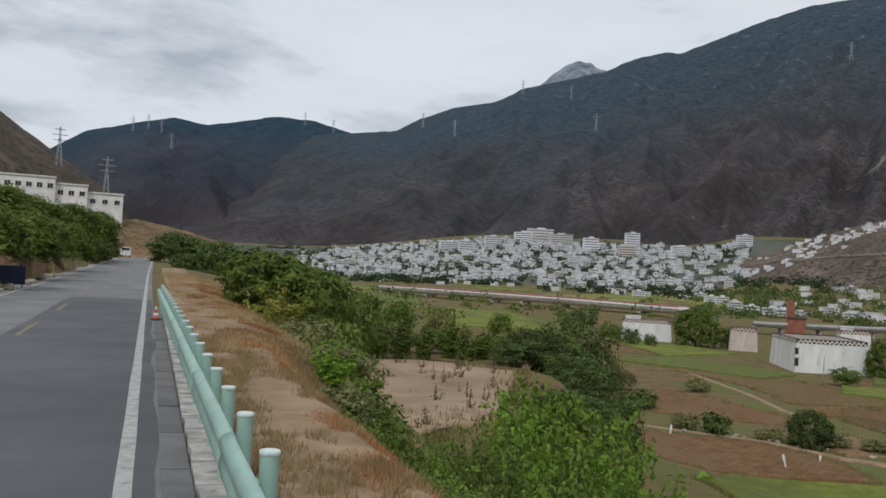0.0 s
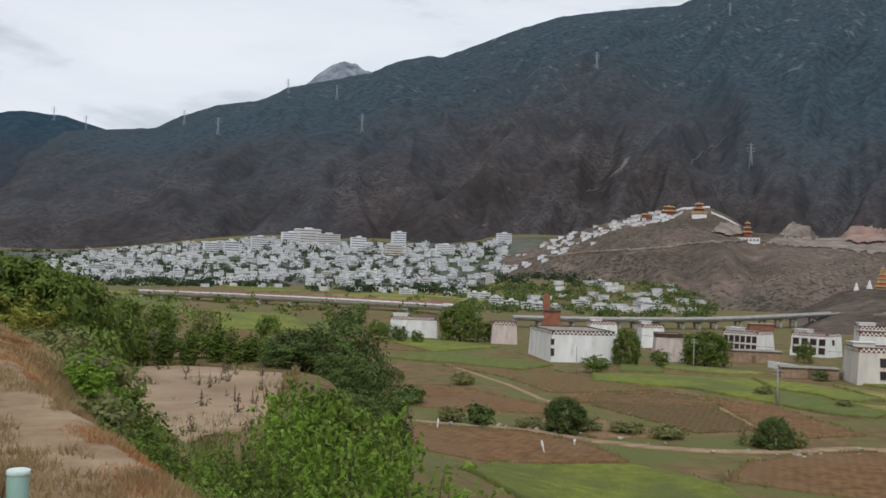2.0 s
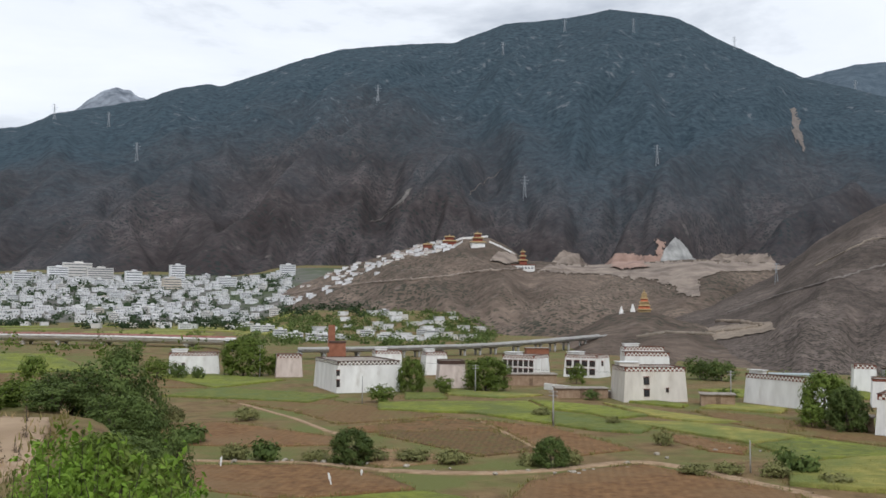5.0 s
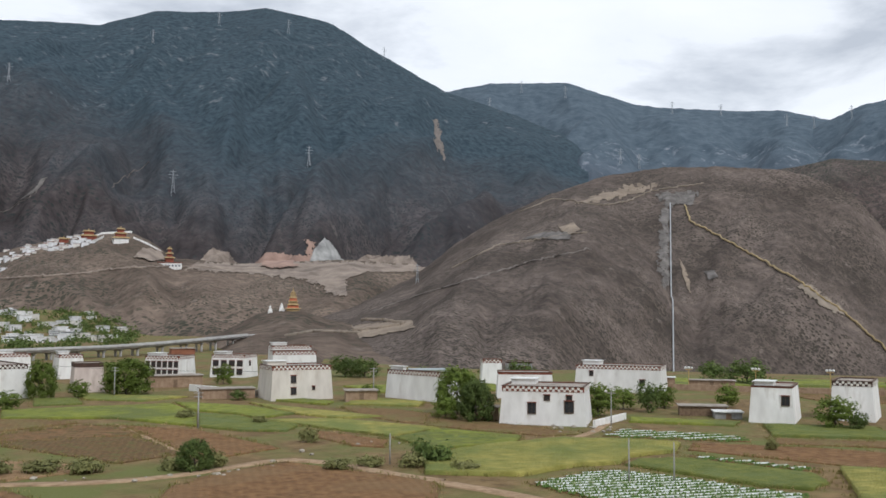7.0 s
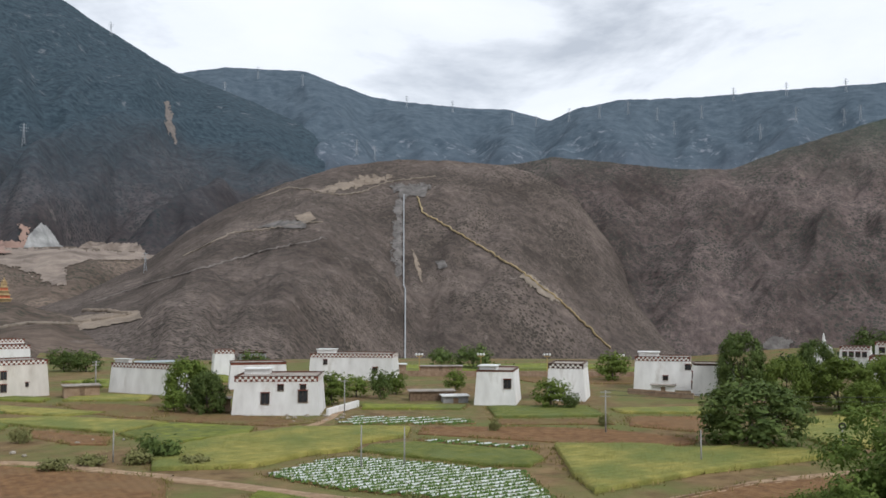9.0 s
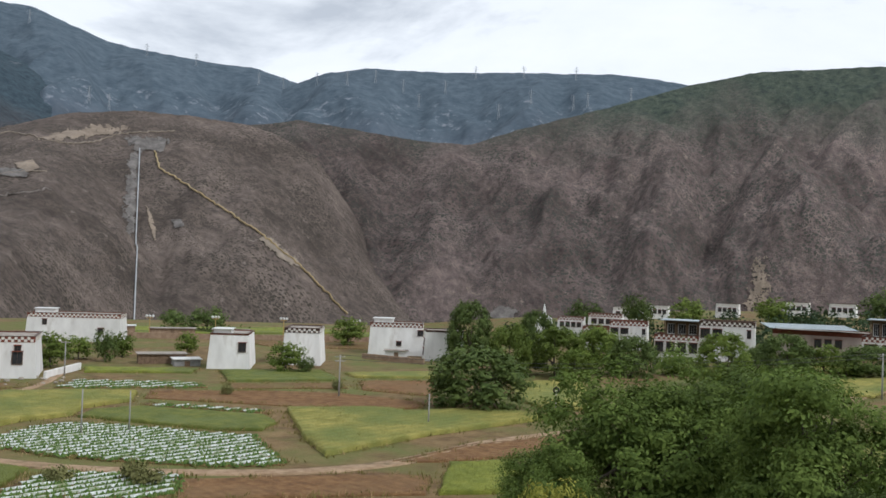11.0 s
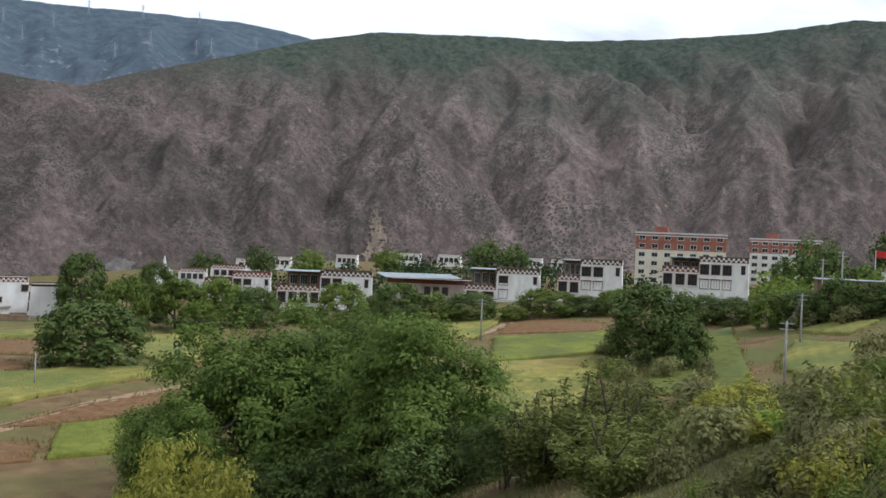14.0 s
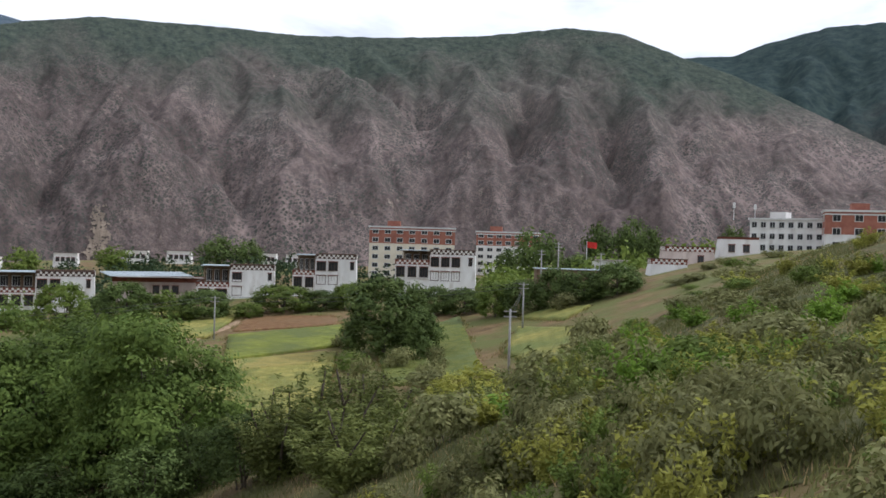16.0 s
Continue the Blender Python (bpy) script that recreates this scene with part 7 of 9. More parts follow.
# the bank in the foreground: kind, bearing, distance, height angle of the top, width
for kind, az_t, r_t, top, w_t in (("near_a", 7.3, 21.0, -5.7, 2.3), ("near_b", 6.2, 20.0, -6.9, 1.8), ("near_a", 8.6, 20.0, -6.8, 2.1), ("near_b", 10.2, 20.5, -7.9, 1.8), ("near_a", 11.6, 20.0, -7.9, 2.0), ("near_b", 13.0, 20.0, -8.1, 1.7), ("near_a", 14.3, 19.0, -9.4, 1.9),
                                  ("near_b", 16.4, 20.5, -10.6, 1.6), ("near_d", 4.6, 19.0, -8.4, 1.8), ("near_d", 3.4, 19.0, -9.2, 1.6), ("near_b", 2.2, 21.0, -9.0, 1.6), ("near_d", 0.9, 20.0, -10.2, 1.6), ("near_d", -0.6, 21.0, -10.2, 1.6), ("near_b", -1.6, 24.0, -8.8, 1.5),
                                  ("near_d", 5.6, 17.0, -10.2, 1.8), ("near_a", 7.8, 16.5, -9.6, 2.0), ("near_d", 9.8, 16.5, -10.2, 1.9), ("near_a", 12.0, 16.5, -10.4, 1.9), ("near_d", 14.0, 16.0, -11.4, 1.8), ("near_b", 5.0, 22.0, -7.6, 1.7), ("near_a", 9.4, 23.0, -6.6, 2.0),
                                  ("near_a", 17.8, 21, -11.4, 1.6), ("near_d", -1.0, 12.5, -11.2, 1.2), ("near_d", 1.2, 11.5, -12.0, 1.2), ("near_a", 3.4, 12.5, -12.0, 1.3), ("near_d", 5.4, 12.0, -12.6, 1.3), ("near_a", 7.4, 13.0, -12.2, 1.5), ("near_d", 10.0, 13.5, -12.4, 1.5), ("shrub_c", -3.6, 34, -5.0, 2.8), ("shrub_b", -4.6, 31, -4.6, 2.8), ("shrub_a", -2.8, 27, -7.6, 2.2), ("shrub_c", -3.4, 25, -8.4, 2.0), ("near_a", -1.8, 21, -10.0, 2.2), ("near_d", -2.4, 18, -12.0, 1.8), ("near_d", 1.6, 16.5, -12.0, 2.0), ("near_a", 3.0, 15.5, -12.4, 2.0), ("near_d", -3.2, 24, -9.4, 1.8), ("shrub_a", -4.2, 27, -7.4, 2.2), ("shrub_c", -5.2, 27, -5.8, 2.0), ("shrub_b", -6.0, 29, -4.9, 2.4)):
    grow_to(kind, az_t, r_t, top, w_t, group="bushes on the roadside bank")
for kind, az_t, r_t, top, w_t in (("shrub_c", -5.2, 25, -4.6, 2.0), ("near_d", -5.7, 20, -7.9, 1.7), ("shrub_b", -4.8, 21, -7.0, 1.9), ("near_d", -4.1, 18.5, -8.3, 1.8), ("near_d", -3.1, 17.5, -8.5, 1.8), ("near_a", -1.9, 16.5, -8.7, 1.7), ("near_d", -0.8, 16, -8.9, 1.7),
                                  ("near_a", 0.5, 15.5, -9.6, 1.6), ("near_d", -3.6, 11.6, -10.8, 1.5), ("near_d", -1.8, 10.6, -11.6, 1.5), ("near_a", 0.2, 10.0, -12.3, 1.5), ("near_d", 2.2, 9.8, -12.8, 1.5), ("near_d", -2.9, 13.6, -10.4, 1.4), ("near_d", -1.5, 12.8, -11.2, 1.4), ("near_a", 0.0, 12.2, -11.4, 1.4), ("near_d", 1.8, 12.0, -11.6, 1.5), ("near_b", 3.0, 12.6, -11.0, 1.4), ("near_d", 4.6, 11.6, -12.0, 1.5),
                                  ("shrub_c", 7.0, 32, -6.0, 2.8), ("shrub_a", 8.4, 34, -6.2, 2.6), ("shrub_c", 5.8, 30, -6.6, 2.4), ("shrub_a", -3.9, 23, -7.0, 2.2), ("shrub_a", -2.4, 22, -7.8, 2.0), ("near_a", 1.5, 18, -9.4, 1.7), ("near_d", 2.7, 17, -9.8, 1.7)):
    grow_to(kind, az_t, r_t, top, w_t, group="bushes on the roadside bank")
# the overgrown slope to the right
for kind, az_t, r_t, top, w_t in (("tree_s", 111.8, 47, -7.0, 8.0), ("tree_s", 114.6, 50, -7.6, 7.0), ("tree_s", 108.8, 50, -8.6, 6.5), ("tree_s", 112.8, 40, -9.6, 6.5), ("shrub_y", 117.4, 52, -9.2, 5), ("shrub_y", 119.4, 64, -7.4, 5), ("shrub_y", 120.6, 62, -7.0, 5),
                                  ("tree_y", 86.6, 46, -11.6, 5.5), ("tree_y", 89.2, 45, -12.3, 5.5), ("tree_y", 119.8, 60, -7.4, 6.0), ("shrub_s", 121.6, 46, -8.2, 5), ("shrub_c", 123.4, 38, -8.0, 4.2), ("shrub_y", 125.0, 36, -8.2, 4),
                                  ("shrub_y", 126.6, 34, -7.2, 3.8), ("shrub_c", 128.0, 37, -6.9, 3.6), ("shrub_s", 129.6, 46, -6.2, 5), ("shrub_s", 131.4, 47, -5.8, 5), ("shrub_a", 133.5, 40, -4.6, 3.4), ("shrub_s", 134.8, 44, -5.6, 4.6), ("shrub_c", 136.8, 58, -4.2, 4.2),
                                  ("shrub_s", 138.6, 56, -4.6, 5), ("shrub_a", 140.6, 58, -4.0, 5), ("shrub_b", 142.6, 52, -5.0, 5), ("shrub_c", 131.9, 90, -3.8, 4), ("shrub_b", 136, 74, -4.0, 6), ("shrub_s", 124.6, 60, -5.9, 6), ("shrub_s", 127.4, 62, -5.2, 6)):
    grow_to(kind, az_t, r_t, top, w_t, group="bushes on the overgrown slope")
_sl = random.Random(5)
for k in range(135):
    az_t = _sl.uniform(114, 147)
    r_t = 27 + 62 * _sl.random() ** 1.2 + (10 if az_t < 121 else 0)
    kind = _sl.choice(("shrub_a", "shrub_b", "shrub_s", "shrub_y", "shrub_c", "shrub_y", "shrub_b"))
    grow(kind, az_t, r_t, _sl.uniform(1.4, 2.8) * (0.7 if az_t > 130 else 1), _sl.uniform(2.0, 3.6), group="bushes on the overgrown slope")
for k in range(130):
    az_t, r_t = _sl.uniform(108, 146), 10 + 22 * _sl.random()
    grow(_sl.choice(("near_y", "near_c", "near_y", "near_o", "near_o")), az_t, r_t, _sl.uniform(1.1, 1.9) * (0.75 if r_t < 15 else 1), _sl.uniform(1.4, 2.3), group="bushes on the overgrown slope")
for k in range(70):
    az_t, r_t = _sl.uniform(112, 146), _sl.uniform(95, 185)
    if inside((r_t * math.sin(radians(az_t)), r_t * math.cos(radians(az_t))), [(96, -62), (170, -70), (170, -92), (96, -92)]):
        continue
    grow(_sl.choice(("shrub_far", "shrub_far2", "low", "shrub_far", "low")), az_t, r_t, _sl.uniform(1.6, 3.6) * (0.55 if az_t > 127 else 1), _sl.uniform(3, 6), group="bushes on the overgrown slope")


# grasses and weeds: too many to count
def tufts(name, spots, hgt, material, label, blades=7, spread=0.12, seed=1, broad=1.0):
    rs = np.random.RandomState(seed)
    x, y = spots[:, 0].repeat(blades), spots[:, 1].repeat(blades)
    x = x + rs.normal(0, spread, len(x))
    y = y + rs.normal(0, spread, len(y))
    z = ground_z(x, y) - 0.02
    h = hgt * rs.uniform(0.4, 1.25, len(x))
    lean = rs.normal(0, 0.35, (len(x), 2)) * h[:, None]
    w = broad * (0.012 + 0.022 * hgt * rs.uniform(0.5, 1.2, len(x)))
    a = rs.uniform(0, np.pi, len(x))
    V = np.stack([np.stack([x - w * np.cos(a), y - w * np.sin(a), z], 1), np.stack([x + w * np.cos(a), y + w * np.sin(a), z], 1),
                  np.stack([x + lean[:, 0], y + lean[:, 1], z + h], 1)], 1)
    n = len(x)
    me = bpy.data.meshes.new(name)
    me.vertices.add(n * 3)
    me.vertices.foreach_set("co", V.reshape(-1).astype(np.float32))
    me.loops.add(n * 3)
    me.loops.foreach_set("vertex_index", np.arange(n * 3, dtype=np.int32))
    me.polygons.add(n)
    me.polygons.foreach_set("loop_start", np.arange(0, n * 3, 3, dtype=np.int32))
    me.update(calc_edges=True)
    me.materials.append(material)
    return tagged(new(name, me), label, "grass", "", "stuff")


def scatter(n, s0, s1, n0, n1, seed, patch=9.0, cut=0.45):
    """Spots beside the road, in patches."""
    rs = np.random.RandomState(seed)
    s, q = rs.uniform(s0, s1, n), rs.uniform(n0, n1, n)
    keep = fbm(s / patch + seed, q / patch * 2, 3, seed) > cut
    s, q = s[keep], q[keep] + bend(s[keep])
    return np.stack([s * RD[0] + q * RN[0], s * RD[1] + q * RN[1]], 1)


tufts("straw_grass", scatter(5200, 3, 26, 1.0, 4.5, 1, 1.3, cut=0.5), 0.15, M["straw"], "dry straw-coloured grass beside the road", 14, 0.07, 1)
tufts("straw_grass", scatter(5200, 20, 90, 1.2, 7, 2, 2.0, cut=0.5), 0.2, M["straw"], "dry straw-coloured grass beside the road", 11, 0.13, 2)
tufts("rust_weeds", scatter(5200, 8, 24, 2.0, 3.6, 3, 1.5, 0.54), 0.1, M["rust"], "rust-orange weeds on the bank", 16, 0.09, 3)
tufts("rust_weeds", scatter(5200, 18, 70, 1.9, 4.2, 4, 2.2, 0.56), 0.14, M["rust"], "rust-orange weeds on the bank", 14, 0.14, 4)
tufts("green_weeds", scatter(2600, 4, 60, 4, 16, 5, 6, 0.46), 0.35, M["weed"], "green weeds on the bank", 7, 0.2, 5)
tufts("slope_grass", scatter(17000, -95, -5, 3, 60, 6, 8, 0.36), 0.45, M["weed"], "tall green grass on the slope", 7, 0.4, 6)
tufts("slope_straw", scatter(5200, -110, -8, 2, 50, 7, 6, 0.5), 0.35, M["straw"], "dry grass on the slope", 7, 0.35, 7)

# rough grass on the banks between the plots
_be = random.Random(9)
_bank = []
for pts in EDGES:
    for a, b in zip(pts, pts[1:] + pts[:1]):
        d = math.dist(a, b)
        far_off = math.hypot(*a) > 260
        for k in range(int(d * (0.8 if far_off else 2.2))):
            t = _be.random()
            if noise.noise((a[0] + (b[0] - a[0]) * t * 0.7, a[1] * 0.3 + b[1] * t, 3.0)) > -0.12:
                _bank.append((a[0] + (b[0] - a[0]) * t + _be.gauss(0, 0.45), a[1] + (b[1] - a[1]) * t + _be.gauss(0, 0.45)))
_bank = np.array(_bank)
tufts("bank_grass", _bank[::2], 0.55, M["bank"], "rough yellow-green grass on the field banks", 9, 0.4, 11, 3.2)
tufts("bank_straw", _bank[1::4], 0.5, M["straw"], "dry straw grass on the field banks", 6, 0.35, 12, 2.2)


# standing blades in the nearest crop plots
def crop_blades(name, text, n, hgt, material, label, seed):
    pts = poly(text)
    rs = np.random.RandomState(seed)
    x0, x1 = min(p[0] for p in pts), max(p[0] for p in pts)
    y0, y1 = min(p[1] for p in pts), max(p[1] for p in pts)
    spots = np.stack([rs.uniform(x0, x1, n), rs.uniform(y0, y1, n)], 1)
    spots = spots[[inside(tuple(q), pts) for q in spots]]
    return tufts(name, spots, hgt, material, label, 4, 0.12, seed)


M["wheat_blade"] = leaf_material("wheat_blades", (0.19, 0.19, 0.05), (0.36, 0.33, 0.11), 0.3)
M["crop_blade"] = leaf_material("green_crop_blades", (0.12, 0.145, 0.035), (0.25, 0.26, 0.075), 0.3)
crop_blades("wheat_blades", "127.4,43.6 133.3,31.3 130.9,27.1 138.8,18.9 136.2,6.6 128.8,12.3 115.5,21.1 98.7,29.2 107.9,34.8", 9000, 0.85, M["wheat_blade"], "standing yellow-green wheat", 21)
crop_blades("wheat_blades", "98.6,89.4 110.5,90.0 126.6,85.8 132.0,77.2 134.4,70.2 126.2,66.8 118.2,69.1 111.8,67.2 106.3,70.2 95.7,71.2 88.9,80.5", 7000, 0.85, M["wheat_blade"], "standing yellow-green wheat", 22)
crop_blades("crop_blades", "25.0,84.0 32.5,96.3 48.1,95.0 52.0,84.4 50.5,78.0 27.0,74.0", 6000, 0.62, M["crop_blade"], "standing bright green crop", 23)
crop_blades("wheat_blades", "138,-36 140,-56 112,-44 88,-28 96,-18", 7000, 0.85, M["wheat_blade"], "standing yellow-green wheat", 24)
crop_blades("crop_blades", "98.5,15.9 101.9,9.7 94.1,7.5 88.0,7.4 84.9,14.8", 2500, 0.62, M["crop_blade"], "standing bright green crop", 25)
crop_blades("crop_blades", "83.2,61.1 82.2,53.6 71.8,50.8 69.3,56.2", 2500, 0.62, M["crop_blade"], "standing green crop below the track", 26)


# ---------------------------------------------------------------- the far town
def far_mat(name, c, k=0.12):
    return surface(name, tuple(v * (1 - k) for v in c), c, 0.12, 5, 0.9, rand=0.14, extra=((c[0] * 0.7, c[1] * 0.68, c[2] * 0.66), 0.06, 0.55, 0.75))


TOWN_WALLS = [far_mat("town_white", (0.72, 0.72, 0.73)), far_mat("town_white_warm", (0.68, 0.65, 0.61)), far_mat("town_grey", (0.52, 0.52, 0.53)), far_mat("town_cream", (0.62, 0.55, 0.46))]
M["town_roof"] = surface("pale_town_roof", (0.42, 0.41, 0.40), (0.72, 0.71, 0.70), 0.1, 5, 0.9, rand=0.2)
M["town_window"] = surface("dim_town_windows", (0.09, 0.10, 0.11), (0.17, 0.18, 0.19), 0.5, 4, 0.4)


def town_house(w, d, h, wall, bands, label):
    t = thing("town_building", Matrix(), label, "building", "far town buildings")
    part("wall", boxed(-w / 2, w / 2, -d / 2, d / 2, -8, h), TOWN_WALLS[wall], t)
    part("roof", boxed(-w / 2 - 0.4, w / 2 + 0.4, -d / 2 - 0.4, d / 2 + 0.4, h, h + 0.7), M["town_roof"], t, "flat pale roof edge")
    for k in range(bands if bands > 2 else 0):
        z = h * (k + 0.35) / bands
        part("window_strip", boxed(-w / 2 + 0.8, w / 2 - 0.8, -d / 2 - 0.15, -d / 2 + 0.1, z, z + min(1.5, h / bands * 0.42)), M["town_window"], t, "dim row of windows")
    if h > 8:
        part("stair_head", boxed(-w * 0.1, w * 0.2, -d * 0.2, d * 0.2, h + 0.7, h + 3.0), TOWN_WALLS[wall], t)
    return t


TOWN = [town_house(16, 12, 7, 0, 2, "small white town house with flat roof"), town_house(20, 13, 9, 0, 3, "white town block with flat roof"), town_house(14, 12, 6, 1, 2, "off-white town house with flat roof"),
        town_house(24, 13, 11, 0, 3, "long white town block with flat roof"), town_house(18, 13, 13, 1, 4, "off-white five-storey town block"), town_house(28, 14, 12, 0, 4, "long white town block of several storeys"),
        town_house(17, 12, 8, 2, 2, "grey-walled town house with flat roof"), town_house(22, 14, 10, 3, 3, "cream town block with flat roof"), town_house(13, 11, 5, 0, 1, "low white town house with flat roof")]
trg = random.Random(9)
first = [True] * len(TOWN)


def put_town(k, bearing, r, turn, sc=1.0):
    a = radians(bearing)
    x, y = r * math.sin(a), r * math.cos(a)
    m = pose(x, y, gz(x, y) - 0.3, 0, 0, -bearing + turn) @ Matrix.Diagonal((sc * 0.62, 0.72, sc * 0.74, 1))
    ob = TOWN[k] if first[k] else copy_thing(TOWN[k], m)
    first[k] = False
    ob.matrix_basis = m
    return ob


M["town_ground"] = surface("dark_town_ground", (0.08, 0.078, 0.068), (0.17, 0.16, 0.145), 0.03, 7, 0.95, extra=((0.06, 0.08, 0.035), 0.012, 0.45, 0.6))
ta, tr_ = np.meshgrid(np.radians(np.arange(-14, 24, 0.5)), np.linspace(1060, 1760, 40), indexing="ij")
tx, ty = tr_ * np.sin(ta), tr_ * np.cos(ta)
grid_object("town_ground", np.stack([tx, ty, ground_z(tx, ty) + 0.25], -1), M["town_ground"], kind="structure", label="dark streets and gardens of the town", category="ground")
rows_r = np.linspace(1085, 1690, 14)
for j, rr in enumerate(rows_r):
    back = j / 13
    lo = -10.5 + 5.0 * back
    hi = 18.6 + 0.3 * back
    b = lo + trg.uniform(0, 1)
    while b < hi:
        core = math.exp(-((b - 7) / 6) ** 2)
        k = trg.choice((0, 1, 2, 8, 0, 6)) if trg.random() > 0.25 + 0.45 * core else trg.choice((3, 4, 5, 7, 1, 3))
        if trg.random() < 0.46:
            put_town(k, b, rr + trg.uniform(-14, 14), trg.choice((-18, -10, -6, 5, 12, 30)), trg.uniform(0.62, 1.0))
        b += trg.uniform(0.75, 1.7)
# the tall ones
tall = town_house(22, 16, 30, 0, 8, "white high-rise block of the town")
tall.matrix_basis = at(12.4, 1570, gza(12.4, 1570), 12)
tall2 = town_house(26, 16, 15, 3, 4, "brown office block before the high-rise")
tall2.matrix_basis = at(12.1, 1500, gza(12.1, 1500), 12)
for b, rr, w, h in ((10.0, 1560, 24, 20), (8.2, 1640, 40, 18), (7.0, 1660, 44, 24), (6.0, 1650, 30, 18), (18.7, 1600, 24, 18), (1.6, 1500, 30, 14), (2.6, 1460, 22, 18), (15.2, 1560, 30, 14), (4.2, 1560, 26, 17)):
    o = town_house(w, 14, h, 1 if w > 30 else 0, 5, "tall white block of the town")
    o.matrix_basis = at(b, rr, gza(b, rr), 10)

# the joined rest of the town, past counting
wall_bm, roof_bm, pane_bm = bmesh.new(), bmesh.new(), bmesh.new()
for _ in range(880):
    back = trg.random()
    b = trg.uniform(-9.5 + 5 * back, 19)
    rr = 1090 + 600 * back
    a = radians(b)
    x, y = rr * math.sin(a), rr * math.cos(a)
    z = gz(x, y)
    w, d, h = trg.uniform(5, 10), trg.uniform(6, 9), trg.uniform(3, 6.5)
    box(wall_bm, x - w / 2, x + w / 2, y - d / 2, y + d / 2, z - 6, z + h)
    for k in range(max(2, int(w / 2.6))):
        u = x - w / 2 + (k + 0.5) * w / max(2, int(w / 2.6))
        box(pane_bm, u - 0.6, u + 0.6, y - d / 2 - 0.12, y - d / 2 + 0.05, z + h - 2.3, z + h - 0.9)
    box(roof_bm, x - w / 2 - 0.3, x + w / 2 + 0.3, y - d / 2 - 0.3, y + d / 2 + 0.3, z + h, z + h + 0.6)
tagged(part("town_houses", wall_bm, TOWN_WALLS[0], None), "packed small white town houses", "building", "", "stuff")
tagged(part("town_windows", pane_bm, M["town_window"], None), "small dim windows of the packed houses", "window", "", "stuff")
tagged(part("town_roofs", roof_bm, M["town_roof"], None), "pale flat roofs of the packed houses", "roof", "", "stuff")

# the village below the terrace and the farm fringe before the town
for _ in range(54):
    b = trg.triangular(17.5, 31.0, 25)
    back = trg.random() ** 1.3
    put_town(trg.choice((0, 2, 8, 8, 1)), b, 640 + 210 * back, trg.uniform(-25, 25), trg.uniform(0.6, 0.9))
for _ in range(20):
    put_town(trg.choice((8, 0, 2)), trg.uniform(-6, 19), trg.uniform(820, 1060), trg.uniform(-20, 20), trg.uniform(0.6, 0.95))
for b, rr in ((12.9, 800), (17.0, 760), (17.6, 740), (18.3, 690), (19.2, 640), (20.3, 620), (20.9, 600), (16.4, 830)):
    put_town(1, b, rr, 8, 0.75)

# the steep monastery quarter on the terrace
M["gold"] = surface("gilded_roof", (0.26, 0.18, 0.085), (0.40, 0.29, 0.15), 0.5, 5, 0.5, metallic=0.3)
M["temple_red"] = surface("temple_red_wall", (0.20, 0.06, 0.04), (0.28, 0.09, 0.06), 0.5, 5, 0.85)


def on_terrace(bearing, height):
    return on_ridge("terrace_hill", bearing, height)


mon = [town_house(11, 8, 6, 0, 2, "small white monastery house on the slope"), town_house(10, 8, 5, 1, 1, "off-white monastery house on the slope")]
part("upper_wall", boxed(-5.6, 5.6, -4.1, 4.1, 4.3, 5.2), M["temple_red"], mon[1], "dark red wall band")
mfirst = [True, True]
for k in range(120):
    b = 19.2 + (28.6 - 19.2) * trg.random() ** 0.8
    crest = np.interp(b, [18.7, 22.6, 25.2, 28.2], [1.2, 2.73, 3.55, 4.2])
    p = on_terrace(b, crest - trg.uniform(0.02, 1.15 if b < 24 else 0.6))
    j = 0 if trg.random() < (0.8 if b < 24 else 0.4) else 1
    m = pose(p.x, p.y, p.z - 1.0, 0, 0, -b + trg.uniform(-25, 25)) @ Matrix.Scale(trg.uniform(0.42, 0.7), 4)
    o = mon[j] if mfirst[j] else copy_thing(mon[j], m)
    mfirst[j] = False
    o.matrix_basis = m


def temple(bearing, height, w, label, tiers, wall):
    p = on_terrace(bearing, height)
    t = thing("temple", pose(p.x, p.y, p.z - 1.5, 0, 0, -bearing + 8), label, "temple")
    z, s = 0.0, w
    for k in range(tiers):
        hh = 6.0 if k == 0 else 3.6
        part("storey", boxed(-s / 2, s / 2, -s * 0.35, s * 0.35, z - (4 if k == 0 else 0), z + hh), M[wall] if k == 0 else M["temple_red"], t)
        part("tier_roof", boxed(-s / 2 - 1.6, s / 2 + 1.6, -s * 0.35 - 1.6, s * 0.35 + 1.6, z + hh, z + hh + 1.7, taper=1.5), M["gold"], t, "gilded hipped roof tier")
        z += hh + 1.7
        s *= 0.66
    part("finial", lathe([(0.7, z), (0.9, z + 0.6), (0.3, z + 1.4), (0.05, z + 2.6)], 10), M["gold"], t, "gilded finial")
    return t


